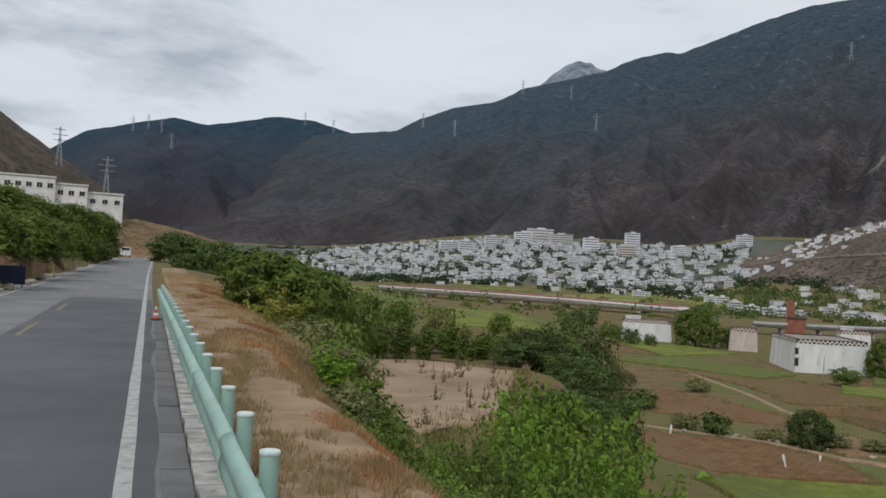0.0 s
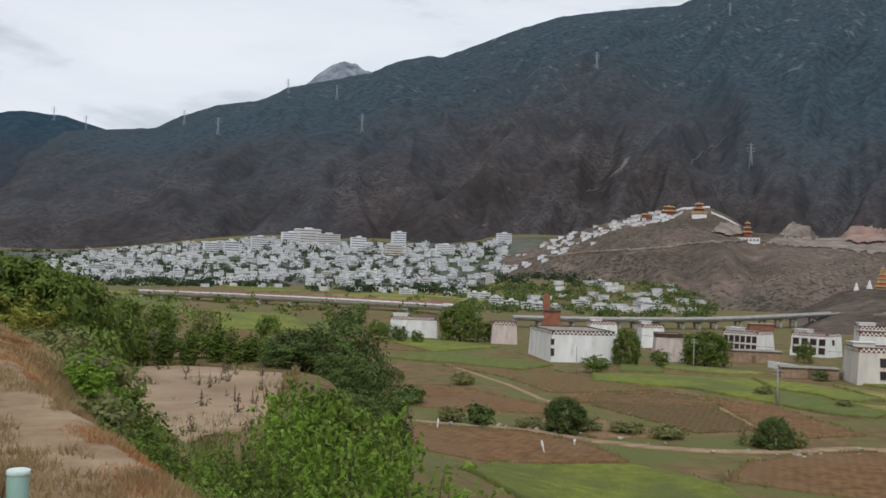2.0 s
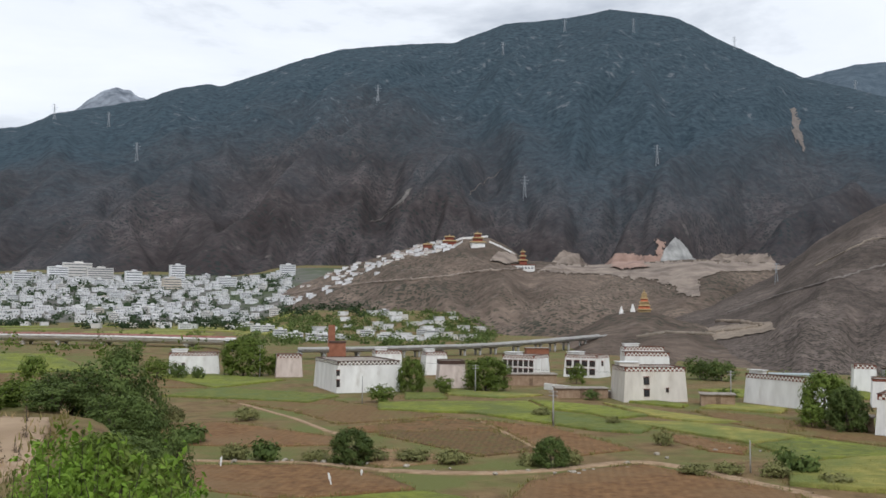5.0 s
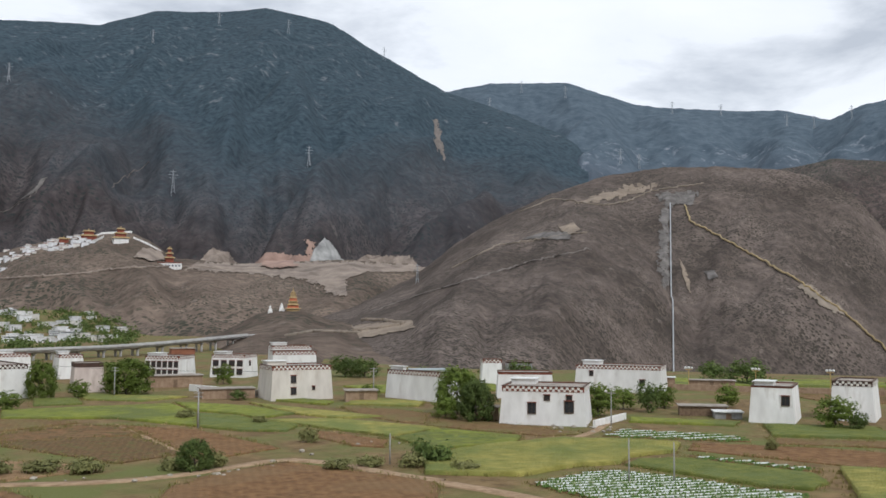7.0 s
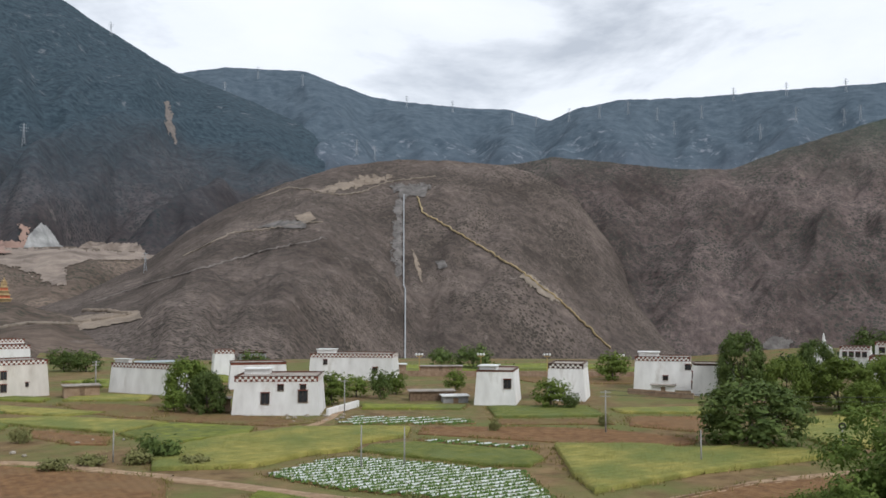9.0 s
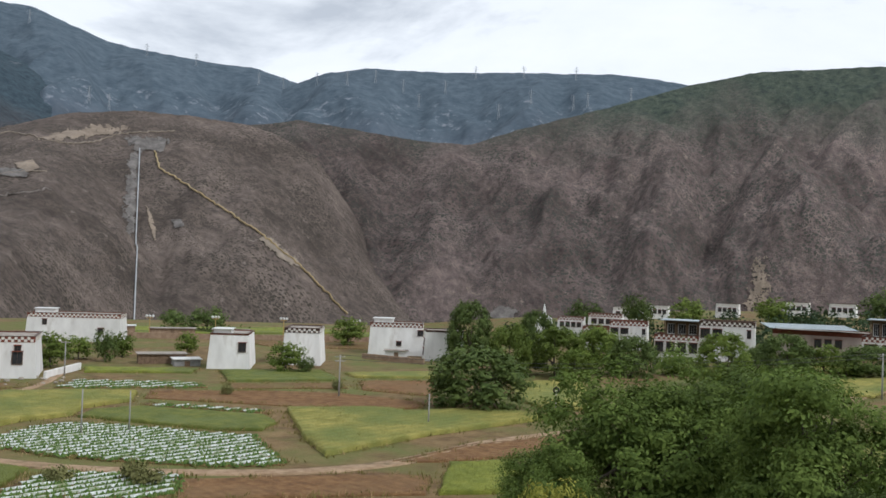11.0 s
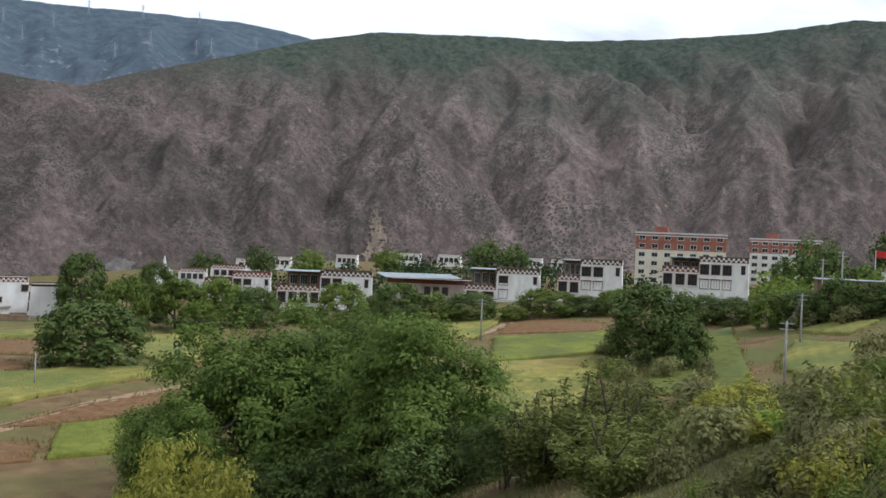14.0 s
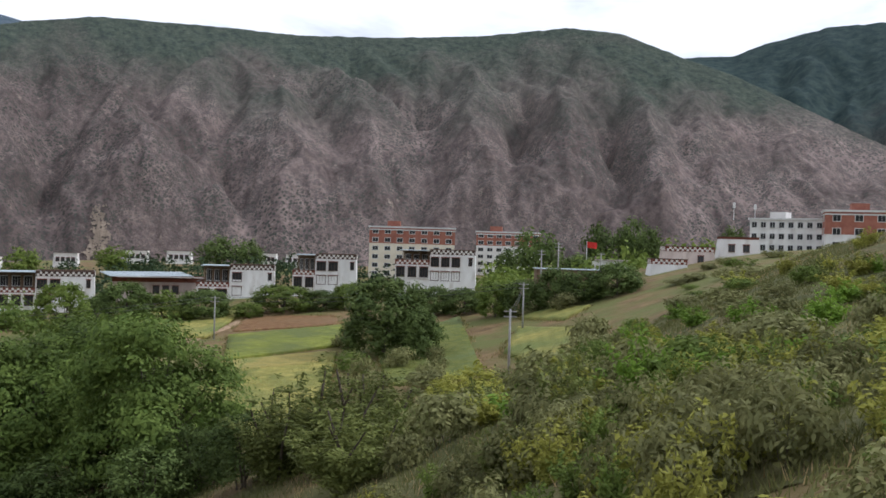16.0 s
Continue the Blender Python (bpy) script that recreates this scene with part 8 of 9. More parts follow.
temple(28.25, 3.92, 16, "red temple hall with gilded roofs on the hilltop", 2, "temple_red")
temple(29.95, 3.85, 17, "white temple hall with tiered gilded roofs", 3, "whitewash")
temple(32.7, 2.75, 9, "small dark tiered temple pavilion", 3, "temple_red")
temple(27.0, 3.72, 10, "dark red monastery hall with gilded roof", 1, "temple_red")
for pts in ([(28.5, 4.05), (29.0, 4.35), (30.6, 4.4)], [(30.7, 4.05), (31.4, 3.75), (32.2, 3.35)], [(29.1, 4.1), (28.8, 3.9), (28.5, 3.8)]):
    seg = thing("temple_wall", Matrix(), "long white temple enclosure wall", "wall", "temple walls")
    bm = bmesh.new()
    for (b0, e0), (b1, e1) in zip(pts, pts[1:]):
        p, q = on_terrace(b0, e0), on_terrace(b1, e1)
        v = [bm.verts.new(p + Vector((0, 0, -2))), bm.verts.new(q + Vector((0, 0, -2))), bm.verts.new(q + Vector((0, 0, 2.6))), bm.verts.new(p + Vector((0, 0, 2.6)))]
        f = bm.faces.new(v)
        g = bmesh.ops.extrude_face_region(bm, geom=[f])
        bmesh.ops.translate(bm, verts=[x for x in g["geom"] if isinstance(x, bmesh.types.BMVert)], vec=(1.2, 1.6, 0))
    bmesh.ops.recalc_face_normals(bm, faces=bm.faces)
    part("wall", bm, M["whitewash"], seg)
p = on_terrace(32.7, 2.5)
wb = thing("white_hall", pose(p.x, p.y, p.z - 1, 0, 0, -32.7), "low white hall on the terrace edge", "building")
part("wall", boxed(-14, 14, -4, 4, -4, 5.5), M["whitewash"], wb)
part("roof", boxed(-14.6, 14.6, -4.6, 4.6, 5.5, 6.3), M["maroon"], wb)
for k in range(7):
    part("window", boxed(-12.6 + k * 3.8, -10.4 + k * 3.8, -4.15, -3.95, 1.2, 3.2), M["town_window"], wb)

# tiered golden stupa and two white ones on the knoll
def stupa(bearing, height, s, mats, label):
    p = on_ridge("stupa_hill", bearing, height)
    t = thing("stupa", pose(p.x, p.y, p.z - 0.5, 0, 0, -bearing), label, "stupa", "stupas on the knoll")
    z = 0.0
    for k, w in enumerate((1.0, 0.84, 0.7, 0.56, 0.44)):
        part("tier", boxed(-w * s / 2, w * s / 2, -w * s / 2, w * s / 2, z - (2 if k == 0 else 0), z + 0.2 * s, taper=0.03 * s), mats[k % 2], t)
        z += 0.2 * s
        part("tier_roof", boxed(-w * s * 0.58, w * s * 0.58, -w * s * 0.58, w * s * 0.58, z, z + 0.07 * s, taper=0.05 * s), mats[0], t)
        z += 0.07 * s
    part("spire", lathe([(0.16 * s, z), (0.18 * s, z + 0.1 * s), (0.06 * s, z + 0.2 * s), (0.01 * s, z + 0.42 * s)], 10), mats[0], t)


stupa(39.82, 0.0, 9.0, (M["gold"], M["orange_red"]), "tiered golden and orange stupa on the knoll")
stupa(39.12, 0.0, 3.6, (M["whitewash"], M["whitewash"]), "small white stupa on the knoll")
stupa(38.5, -0.1, 3.2, (M["whitewash"], M["whitewash"]), "small white stupa on the knoll")


# far trees: dark clumps past counting
def clumps(name, spots, size, leaf, mat, label, per=36, seed=3):
    rs = np.random.RandomState(seed)
    n = len(spots)
    c = np.repeat(spots, per, 0)
    sz = np.repeat(size, per)
    d = rs.normal(size=(n * per, 3))
    d /= np.linalg.norm(d, axis=1)[:, None]
    d[:, 2] = np.abs(d[:, 2])
    z = ground_z(c[:, 0], c[:, 1])
    lob = np.repeat(rs.normal(size=(n * 4, 3)) * 0.35, per // 4, 0)
    q = (d * rs.uniform(0.6, 1.0, (n * per, 1)) + lob) * sz[:, None]
    C = np.stack([c[:, 0] + q[:, 0], c[:, 1] + q[:, 1], z + np.abs(q[:, 2]) * 1.0 - 0.1 * sz], 1)
    nn = d + rs.normal(size=d.shape) * 0.3
    nn /= np.linalg.norm(nn, axis=1)[:, None]
    me = leaf_mesh(name, C, nn, leaf, M[mat], 1.2)
    return tagged(new(name, me), label, "trees", "", "stuff")


def polar_spots(n, b0, b1, r0, r1, seed, patch=60, cut=0.45):
    rs = np.random.RandomState(seed)
    b, r = np.radians(rs.uniform(b0, b1, n)), np.sqrt(rs.uniform(r0 ** 2, r1 ** 2, n))
    x, y = r * np.sin(b), r * np.cos(b)
    k = fbm(x / patch, y / patch, 3, seed) > cut
    return np.stack([x[k], y[k]], 1)


for nm, args, sz, lf, mt, lab in (("far_trees", (420, -8, 24, 820, 1110, 3, 70, 0.46), (4, 9), 2.2, "leaf_far", "dark trees on the plain before the town"),
                                  ("far_trees", (900, -9, 19, 1090, 1700, 4, 45, 0.44), (4, 8), 2.4, "leaf_far", "dark trees among the town houses"),
                                  ("far_trees", (560, 16, 31, 540, 880, 5, 40, 0.42), (2.5, 5), 1.4, "leaf_dark", "green trees round the hillside village"),
                                  ("far_trees", (150, -6, 14, 300, 640, 6, 40, 0.52), (2, 5), 1.2, "leaf_mid", "scattered bushes on the far fields"),
                                  ("far_trees", (260, 84, 116, 255, 370, 8, 30, 0.4), (3, 5.5), 1.0, "leaf_far", "dark trees between the village houses"),
                                  ("far_trees", (110, 40, 84, 262, 320, 10, 30, 0.5), (1.5, 3.5), 0.9, "leaf_mid", "bushes behind the farmhouses"),
                                  ("far_trees", (120, 116, 134, 215, 300, 11, 30, 0.45), (2.5, 5), 1.1, "leaf_mid", "trees round the apartment blocks")):
    sp = polar_spots(*args)
    clumps(nm, sp, np.random.RandomState(args[5]).uniform(*sz, len(sp)), lf, mt, lab, seed=args[5])
for b0, b1, r0, r1, mt, seed in ((-6, 16, 620, 1040, "green_crop", 1), (2, 18, 560, 900, "wheat", 2)):
    rs = random.Random(seed)
    for k in range(9):
        b, rr = rs.uniform(b0, b1), rs.uniform(r0, r1)
        c = [(math.sin(radians(b + db)) * (rr + dr), math.cos(radians(b + db)) * (rr + dr)) for db, dr in ((-1.6, -30), (1.6, -34), (1.9, 30), (-1.4, 36))]
        field(" ".join("%.1f,%.1f" % q for q in c), 0.4, 0.1, M[mt], "far green plot on the plain", cell=8.0)


# ---------------------------------------------------------------- viaducts
M["deck"] = surface("pale_concrete_deck", (0.58, 0.56, 0.54), (0.74, 0.72, 0.70), 0.3, 6, 0.9)
M["deck_grey"] = surface("grey_concrete_deck", (0.30, 0.29, 0.28), (0.42, 0.41, 0.39), 0.3, 6, 0.9)
M["rail_red"] = surface("red_parapet_rail", (0.24, 0.09, 0.075), (0.38, 0.2, 0.17), 0.4, 6, 0.7)


def viaduct(points, width, thick, spans, deck, rail, label, pier_w):
    """A road bridge through (bearing, distance, deck height)."""
    v = thing("viaduct", Matrix(), label, "bridge")
    raw = np.array([(r * math.sin(radians(b)), r * math.cos(radians(b)), z) for b, r, z in points])
    t = np.linspace(0, 1, len(points))
    tt = np.linspace(0, 1, 41)
    c = np.stack([np.interp(tt, t, raw[:, k]) for k in range(3)], 1)
    for _ in range(6):
        c[1:-1] = 0.25 * c[:-2] + 0.5 * c[1:-1] + 0.25 * c[2:]
    d = np.gradient(c, axis=0)
    nrm = np.stack([d[:, 1], -d[:, 0], np.zeros(len(d))], 1)
    nrm /= np.linalg.norm(nrm, axis=1)[:, None]

    def loft(prof, name, mat, lab):
        P = np.stack([c + nrm * a + np.array([0, 0, h]) for a, h in prof + prof[:1]], 1)
        o = grid_object(name, P, mat)
        o.parent = v
        o["label"] = lab

    w = width / 2
    loft([(-w, 0), (w, 0), (w, -0.4), (w * 0.6, -thick), (-w * 0.6, -thick), (-w, -0.4)], "deck", deck, "concrete bridge deck")
    for sgn in (-1, 1):
        loft([(sgn * w - 0.25, 0.0), (sgn * w + 0.25, 0.0), (sgn * w + 0.25, 1.1), (sgn * w - 0.25, 1.1)], "parapet", deck, "pale concrete parapet")
        if rail:
            loft([(sgn * w - 0.15, 1.1), (sgn * w + 0.15, 1.1), (sgn * w + 0.15, 1.6), (sgn * w - 0.15, 1.6)], "railing", rail, "red railing on the parapet")
    for k in range(spans + 1):
        i = int(round(k * 40 / spans))
        p = c[i]
        g = gz(p[0], p[1]) - 2
        for sgn in (-1, 1):
            q = p + nrm[i] * sgn * w * 0.45
            part("pier", tube(bmesh.new(), (q[0], q[1], g), (q[0], q[1], p[2] - thick - 0.6), pier_w, sides=10), deck, v, smooth=True)
        cap = boxed(-w * 0.7, w * 0.7, -pier_w * 1.2, pier_w * 1.2, -thick - 0.6, -thick + 0.1)
        o = part("pier_cap", cap, deck, v)
        ang = math.degrees(math.atan2(nrm[i][1], nrm[i][0]))
        o.matrix_basis = pose(p[0], p[1], p[2], 0, 0, ang)
    return v


viaduct([(-2.0, 540, -11.2), (0.2, 518, -11.1), (3.7, 490, -10.9), (7.3, 465, -10.8), (11, 448, -11.1), (15.5, 430, -11.6)], 11, 2.0, 9, M["deck"], M["rail_red"], "pale concrete viaduct with red railings", 0.8)
viaduct([(19.5, 395, -14.4), (24, 405, -14.4), (27, 420, -14.2), (30, 440, -14.2), (33, 470, -13.4), (35.8, 510, -12.3), (37.5, 545, -11.6)], 6.5, 0.9, 16, M["deck_grey"], None, "slender grey curved viaduct", 0.55)


# ---------------------------------------------------------------- marks on the mountains
def drape(ridge_name, outline, material, label, lift=2.0, name="scar", ragged=0.25):
    """A patch of bare rock or soil laid on a mountain side; outline in bearing and height angle."""
    az, P, E = RIDGES[ridge_name]
    pts = [tuple(p) for p in pairs(outline)]
    b0, b1 = min(p[0] for p in pts) - 0.1, max(p[0] for p in pts) + 0.1
    e0, e1 = min(p[1] for p in pts) - 0.1, max(p[1] for p in pts) + 0.1
    na, ne = int(np.clip((b1 - b0) / 0.05, 12, 240)), int(np.clip((e1 - e0) / 0.03, 12, 90))
    B, H = np.linspace(b0, b1, na), np.linspace(e0, e1, ne)
    verts, index, faces = [], {}, []
    cols = []
    for b in B:
        f = float(np.clip((b - az[0]) / (az[1] - az[0]), 0, len(az) - 1.001))
        i, w = int(f), f - int(f)
        Pc, Ec = P[i] * (1 - w) + P[i + 1] * w, np.maximum.accumulate(E[i] * (1 - w) + E[i + 1] * w)
        cols.append(np.stack([np.interp(H, Ec + np.arange(len(Ec)) * 1e-7, Pc[:, c]) for c in range(3)], 1))

    def keep(i, j):
        q = (B[i], H[j])
        jit = ragged * (0.7 * noise.noise((q[0] * 3, q[1] * 3, 4.0)) + 0.5 * noise.noise((q[0] * 9, q[1] * 9, 1.0)))
        return inside((q[0] + jit, q[1] + jit * 0.6), pts)

    for i in range(na - 1):
        for j in range(ne - 1):
            if keep(i, j):
                quad = []
                for a, b in ((i, j), (i + 1, j), (i + 1, j + 1), (i, j + 1)):
                    if (a, b) not in index:
                        p = cols[a][b]
                        k = 1 - lift / max(100.0, np.linalg.norm(p))
                        index[(a, b)] = len(verts)
                        verts.append((p[0] * k, p[1] * k, p[2] + lift * 0.5))
                    quad.append(index[(a, b)])
                faces.append(quad)
    if not faces:
        return None
    return mesh_object(name, verts, faces, material, True, None, label, "slope", "structure")


def hill_line(ridge_name, line, r, material, label, name="hill_track", lift=0.35, step=0.12, wob=0.03, category="path"):
    """A track, pipe or ledge that follows a mountain side through bearings and height angles."""
    p = pairs(line)
    seg = np.concatenate([[0], np.cumsum(np.hypot(np.diff(p[:, 0]), np.diff(p[:, 1])))])
    tt = np.linspace(0, seg[-1], max(3, int(seg[-1] / step)))
    b, e = np.interp(tt, seg, p[:, 0]), np.interp(tt, seg, p[:, 1])
    e = e + wob * (fbm(tt * 1.3, tt * 0 + 3, 3, 5) - 0.5) * 2
    pts = []
    for bb, ee in zip(b, e):
        q = on_ridge(ridge_name, bb, ee)
        pts.append(q * (1 - lift / q.length) + Vector((0, 0, lift * 0.5)))
    bm = sweep(pts, r, 6)
    ob = part(name, bm, material, None, smooth=True)
    return tagged(ob, label, category, "", "structure")


M["pale_scree"] = surface("pale_grey_scree", (0.2, 0.2, 0.195), (0.38, 0.375, 0.36), 0.05, 9, 0.95, 0.8, 0.2, bump_dist=3)
M["quarry_tan"] = surface("tan_quarry_earth", (0.19, 0.152, 0.125), (0.31, 0.255, 0.21), 0.04, 9, 0.95, 0.8, 0.2, extra=((0.15, 0.12, 0.1), 0.03, 0.5, 0.65), bump_dist=3)
M["quarry_red"] = surface("reddish_quarry_earth", (0.23, 0.15, 0.12), (0.33, 0.225, 0.18), 0.05, 9, 0.95)
M["disturbed"] = surface("disturbed_grey_soil", (0.095, 0.086, 0.08), (0.19, 0.175, 0.162), 0.1, 9, 0.95, 0.8, 0.3, bump_dist=2)
M["rock_grey"] = surface("grey_rock_scar", (0.045, 0.053, 0.056), (0.10, 0.105, 0.105), 0.03, 9, 0.95, 0.8, 0.1, bump_dist=4)
M["tan_scar"] = surface("tan_rock_scar", (0.17, 0.135, 0.105), (0.29, 0.235, 0.18), 0.05, 9, 0.95, 0.8, 0.2, bump_dist=3)
M["cliff"] = surface("pale_far_cliff", (0.095, 0.115, 0.13), (0.18, 0.2, 0.215), 0.03, 9, 0.95)
M["pipe_pale"] = surface("pale_grey_pipe", (0.3, 0.31, 0.32), (0.42, 0.43, 0.44), 0.1, 4, 0.6)
M["pipe_yellow"] = surface("ochre_concrete_flume", (0.26, 0.20, 0.10), (0.40, 0.31, 0.17), 0.06, 6, 0.8)
M["track_pale"] = surface("pale_hillside_track", (0.17, 0.142, 0.112), (0.27, 0.225, 0.18), 0.08, 7, 0.95)
M["ledge"] = surface("faint_hillside_ledge", (0.125, 0.108, 0.096), (0.185, 0.16, 0.145), 0.08, 7, 0.95)

# quarry terrace
drape("terrace_hill", "33.6 2.35, 34.2 2.75, 36.5 2.7, 38.5 2.95, 40.8 2.9, 43 2.95, 46.8 2.8, 48 2.5, 46.8 2.35, 44 2.3, 42.9 1.9, 42.9 0.8, 42.2 1.0, 41.2 1.5, 40 1.9, 37.5 2.1", M["quarry_tan"], "tan cut earth of a hillside quarry", 1.4, "quarry", 0.4)
drape("terrace_hill", "37.8 2.5, 38.3 2.95, 39.6 2.95, 40.1 2.55, 39 2.4", M["quarry_red"], "reddish spoil heap in the quarry", 5, "quarry_heap")
drape("mountain_main", "40.6 2.5, 41.0 3.6, 41.6 4.3, 42.2 3.6, 43.0 2.5", M["pale_scree"], "pale grey scree cone above the quarry", 6, "scree_cone", 0.15)
drape("mountain_main", "34.2 2.6, 35.0 3.5, 36.0 3.3, 36.6 2.6", M["quarry_tan"], "tan cut earth above the quarry road", 6, "quarry")
drape("mountain_main", "37.4 2.6, 38.2 3.4, 39.2 3.3, 40.6 3.1, 40.4 4.2, 41 4.0, 40.8 2.6", M["quarry_red"], "reddish cut rock above the quarry", 5, "quarry")
drape("mountain_main", "43 2.6, 44 3.25, 46.6 3.2, 47.2 2.6", M["quarry_tan"], "tan cut earth above the quarry road", 6, "quarry")
drape("terrace_hill", "30.8 3.0, 31.2 3.5, 32.3 3.3, 32.6 2.85, 31.6 2.75", M["quarry_tan"], "pale cut slope below the temple", 3, "scar")
hill_line("terrace_hill", "18.2 0.75, 20.5 1.2, 23.9 1.63, 27.5 1.95, 30.6 2.38, 33.0 2.5, 36 2.4", 1.6, M["quarry_tan"], "pale road climbing the terrace")
hill_line("terrace_hill", "18.7 0.4, 19.6 0.9, 20.4 1.25", 1.5, M["quarry_tan"], "pale branch road on the terrace")
hill_line("stupa_hill", "39.4 -1.5, 41 -1.2, 42.5 -1.25, 44.5 -1.35, 46 -1.4", 1.2, M["track_pale"], "pale track below the knoll")
hill_line("cable_hill", "38.9 -1.6, 42 -1.35, 44.5 -1.1, 46.5 -0.8, 45.2 -0.55, 43.9 -0.5", 1.6, M["tan_scar"], "tan dirt track at the hill foot")
drape("cable_hill", "43.2 -0.9, 46.8 -0.5, 47 -1.0, 44 -1.6, 41.5 -1.7", M["tan_scar"], "bare tan ground beside the track", 1.0, "scar")
# cable hill: pipe, flume, tracks, scars
hill_line("cable_hill", "62.08 6.3, 62.1 4.0, 62.12 1.5, 62.14 -1.5, 62.15 -4.0", 0.5, M["pipe_pale"], "straight pale pipeline running down the hill", "pipeline", 1.6, 0.2, 0.0, "pipeline")
hill_line("cable_hill", "62.9 6.2, 63.2 5.25, 64.8 4.35, 66.7 3.2, 69 1.8, 71.2 0.15, 74.3 -2.8", 0.8, M["pipe_yellow"], "ochre flume running diagonally down the hill", "flume", 1.6, 0.15, 0.012, "pipeline")
drape("cable_hill", "61.6 6.0, 61.95 6.3, 62.0 3.4, 61.9 1.6, 61.7 1.2, 61.35 2.8, 61.45 4.4", M["disturbed"], "pale disturbed strip beside the pipeline", 0.6, "scar", 0.5)
drape("cable_hill", "61.3 7.0, 63.6 7.0, 63.4 6.3, 61.8 6.2", M["disturbed"], "levelled ground at the pipe head", 1.0, "scar", 0.5)
drape("cable_hill", "69.3 1.75, 71.2 0.35, 71.4 -0.15, 70.4 0.3, 69.0 1.5", M["track_pale"], "pale bare ground beside the flume", 1.2, "scar")
drape("cable_hill", "53.4 4.35, 54.6 4.75, 56.3 4.75, 56.2 4.3", M["disturbed"], "grey rock outcrop on the hill", 1.0, "scar", 0.15)
drape("cable_hill", "55.5 5.0, 56.4 5.3, 56.9 4.9, 56.2 4.6", M["tan_scar"], "tan bare ground on the hill", 1.0, "scar", 0.15)
hill_line("cable_hill", "53.3 6.0, 55.2 6.75, 58.2 6.3, 59.6 6.5, 61 7.1, 64 7.5", 0.9, M["track_pale"], "pale dirt track along the hill top")
hill_line("cable_hill", "49.2 2.6, 52 4.0, 54.5 4.3, 57.2 4.75", 0.7, M["track_pale"], "pale dirt track across the hill")
hill_line("cable_hill", "44.5 0.0, 48 1.2, 50.5 1.9, 54 3.0, 57.5 3.7", 0.8, M["ledge"], "faint track across the hill")
drape("cable_hill", "56.5 6.4, 60 6.9, 61.5 7.4, 60 7.5, 58 7.0", M["tan_scar"], "dry tan patch near the hill top", 0.8, "scar", 0.8)
drape("cable_hill", "63.9 2.4, 64.15 1.9, 64.7 2.05, 64.5 2.45", M["disturbed"], "small pale rock face", 0.8, "scar", 0.1)
drape("cable_hill", "62.5 3.3, 62.9 1.6, 63.2 1.0, 62.9 2.5", M["tan_scar"], "thin pale slide on the hill", 0.8, "scar", 0.15)
# main mountain
drape("mountain_main", "48.0 11.4, 48.3 11.5, 48.42 10.4, 48.8 9.1, 48.65 8.9, 48.2 10.0", M["ledge"], "long pale landslide scar in the forest", 2.5, "scar", 0.25)
drape("mountain_main", "25.75 7.2, 26.05 7.3, 25.5 6.5, 24.6 5.9, 25.35 6.6", M["disturbed"], "thin pale slide on the mountain", 2.5, "scar", 0.12)
hill_line("mountain_main", "23.6 5.1, 24.6 5.7, 25.6 6.5", 1.0, M["ledge"], "pale gully line on the mountain")
hill_line("mountain_main", "29.4 6.9, 30.4 7.6, 31.5 8.4", 1.0, M["ledge"], "pale gully line on the mountain")
# right ridge
drape("ridge_right_hill", "97.9 0.4, 98.0 1.5, 98.25 1.2, 98.55 0.4, 98.7 -0.8, 98.75 -2.2, 98.35 -2.3, 98.1 -0.6, 97.6 -2.2, 97.2 -2.2, 97.8 -0.6", M["tan_scar"], "tan landslide scar on the ridge", 1.5, "scar", 0.8)
drape("ridge_right_hill", "82.6 -2.6, 83.4 -1.9, 84.4 -2.2, 84 -3.0", M["disturbed"], "pale rock at the gorge foot", 1.2, "scar", 0.3)
# ---------------------------------------------------------------- pylons
M["steel_pale"] = surface("pale_galvanised_steel", (0.26, 0.28, 0.30), (0.38, 0.40, 0.42), 0.2, 4, 0.6)


def pylon():
    p = thing("pylon", Matrix(), "pale lattice power pylon on the mountain", "pylon", "power pylons")
    for sx in (-1, 1):
        for sy in (-1, 1):
            part("leg", sweep([(sx * 4.2, sy * 4.2, -6), (sx * 1.4, sy * 1.4, 30), (sx * 0.5, sy * 0.5, 52)], 0.34, 5), M["steel_pale"], p)
    for z, w in ((34, 8), (41, 10), (48, 7)):
        part("cross_arm", boxed(-w, w, -0.5, 0.5, z, z + 0.8), M["steel_pale"], p)
    for k in range(5):
        z0, z1 = 2 + k * 7, 9 + k * 7
        w0, w1 = 4.2 - 0.093 * (z0 + 0), 4.2 - 0.093 * z1
        bm = tube(bmesh.new(), (-w0, -w0, z0), (w1, -w1, z1), 0.26, sides=4)
        tube(bm, (w0, -w0, z0), (-w1, -w1, z1), 0.26, sides=4)
        part("brace", bm, M["steel_pale"], p)
    return p


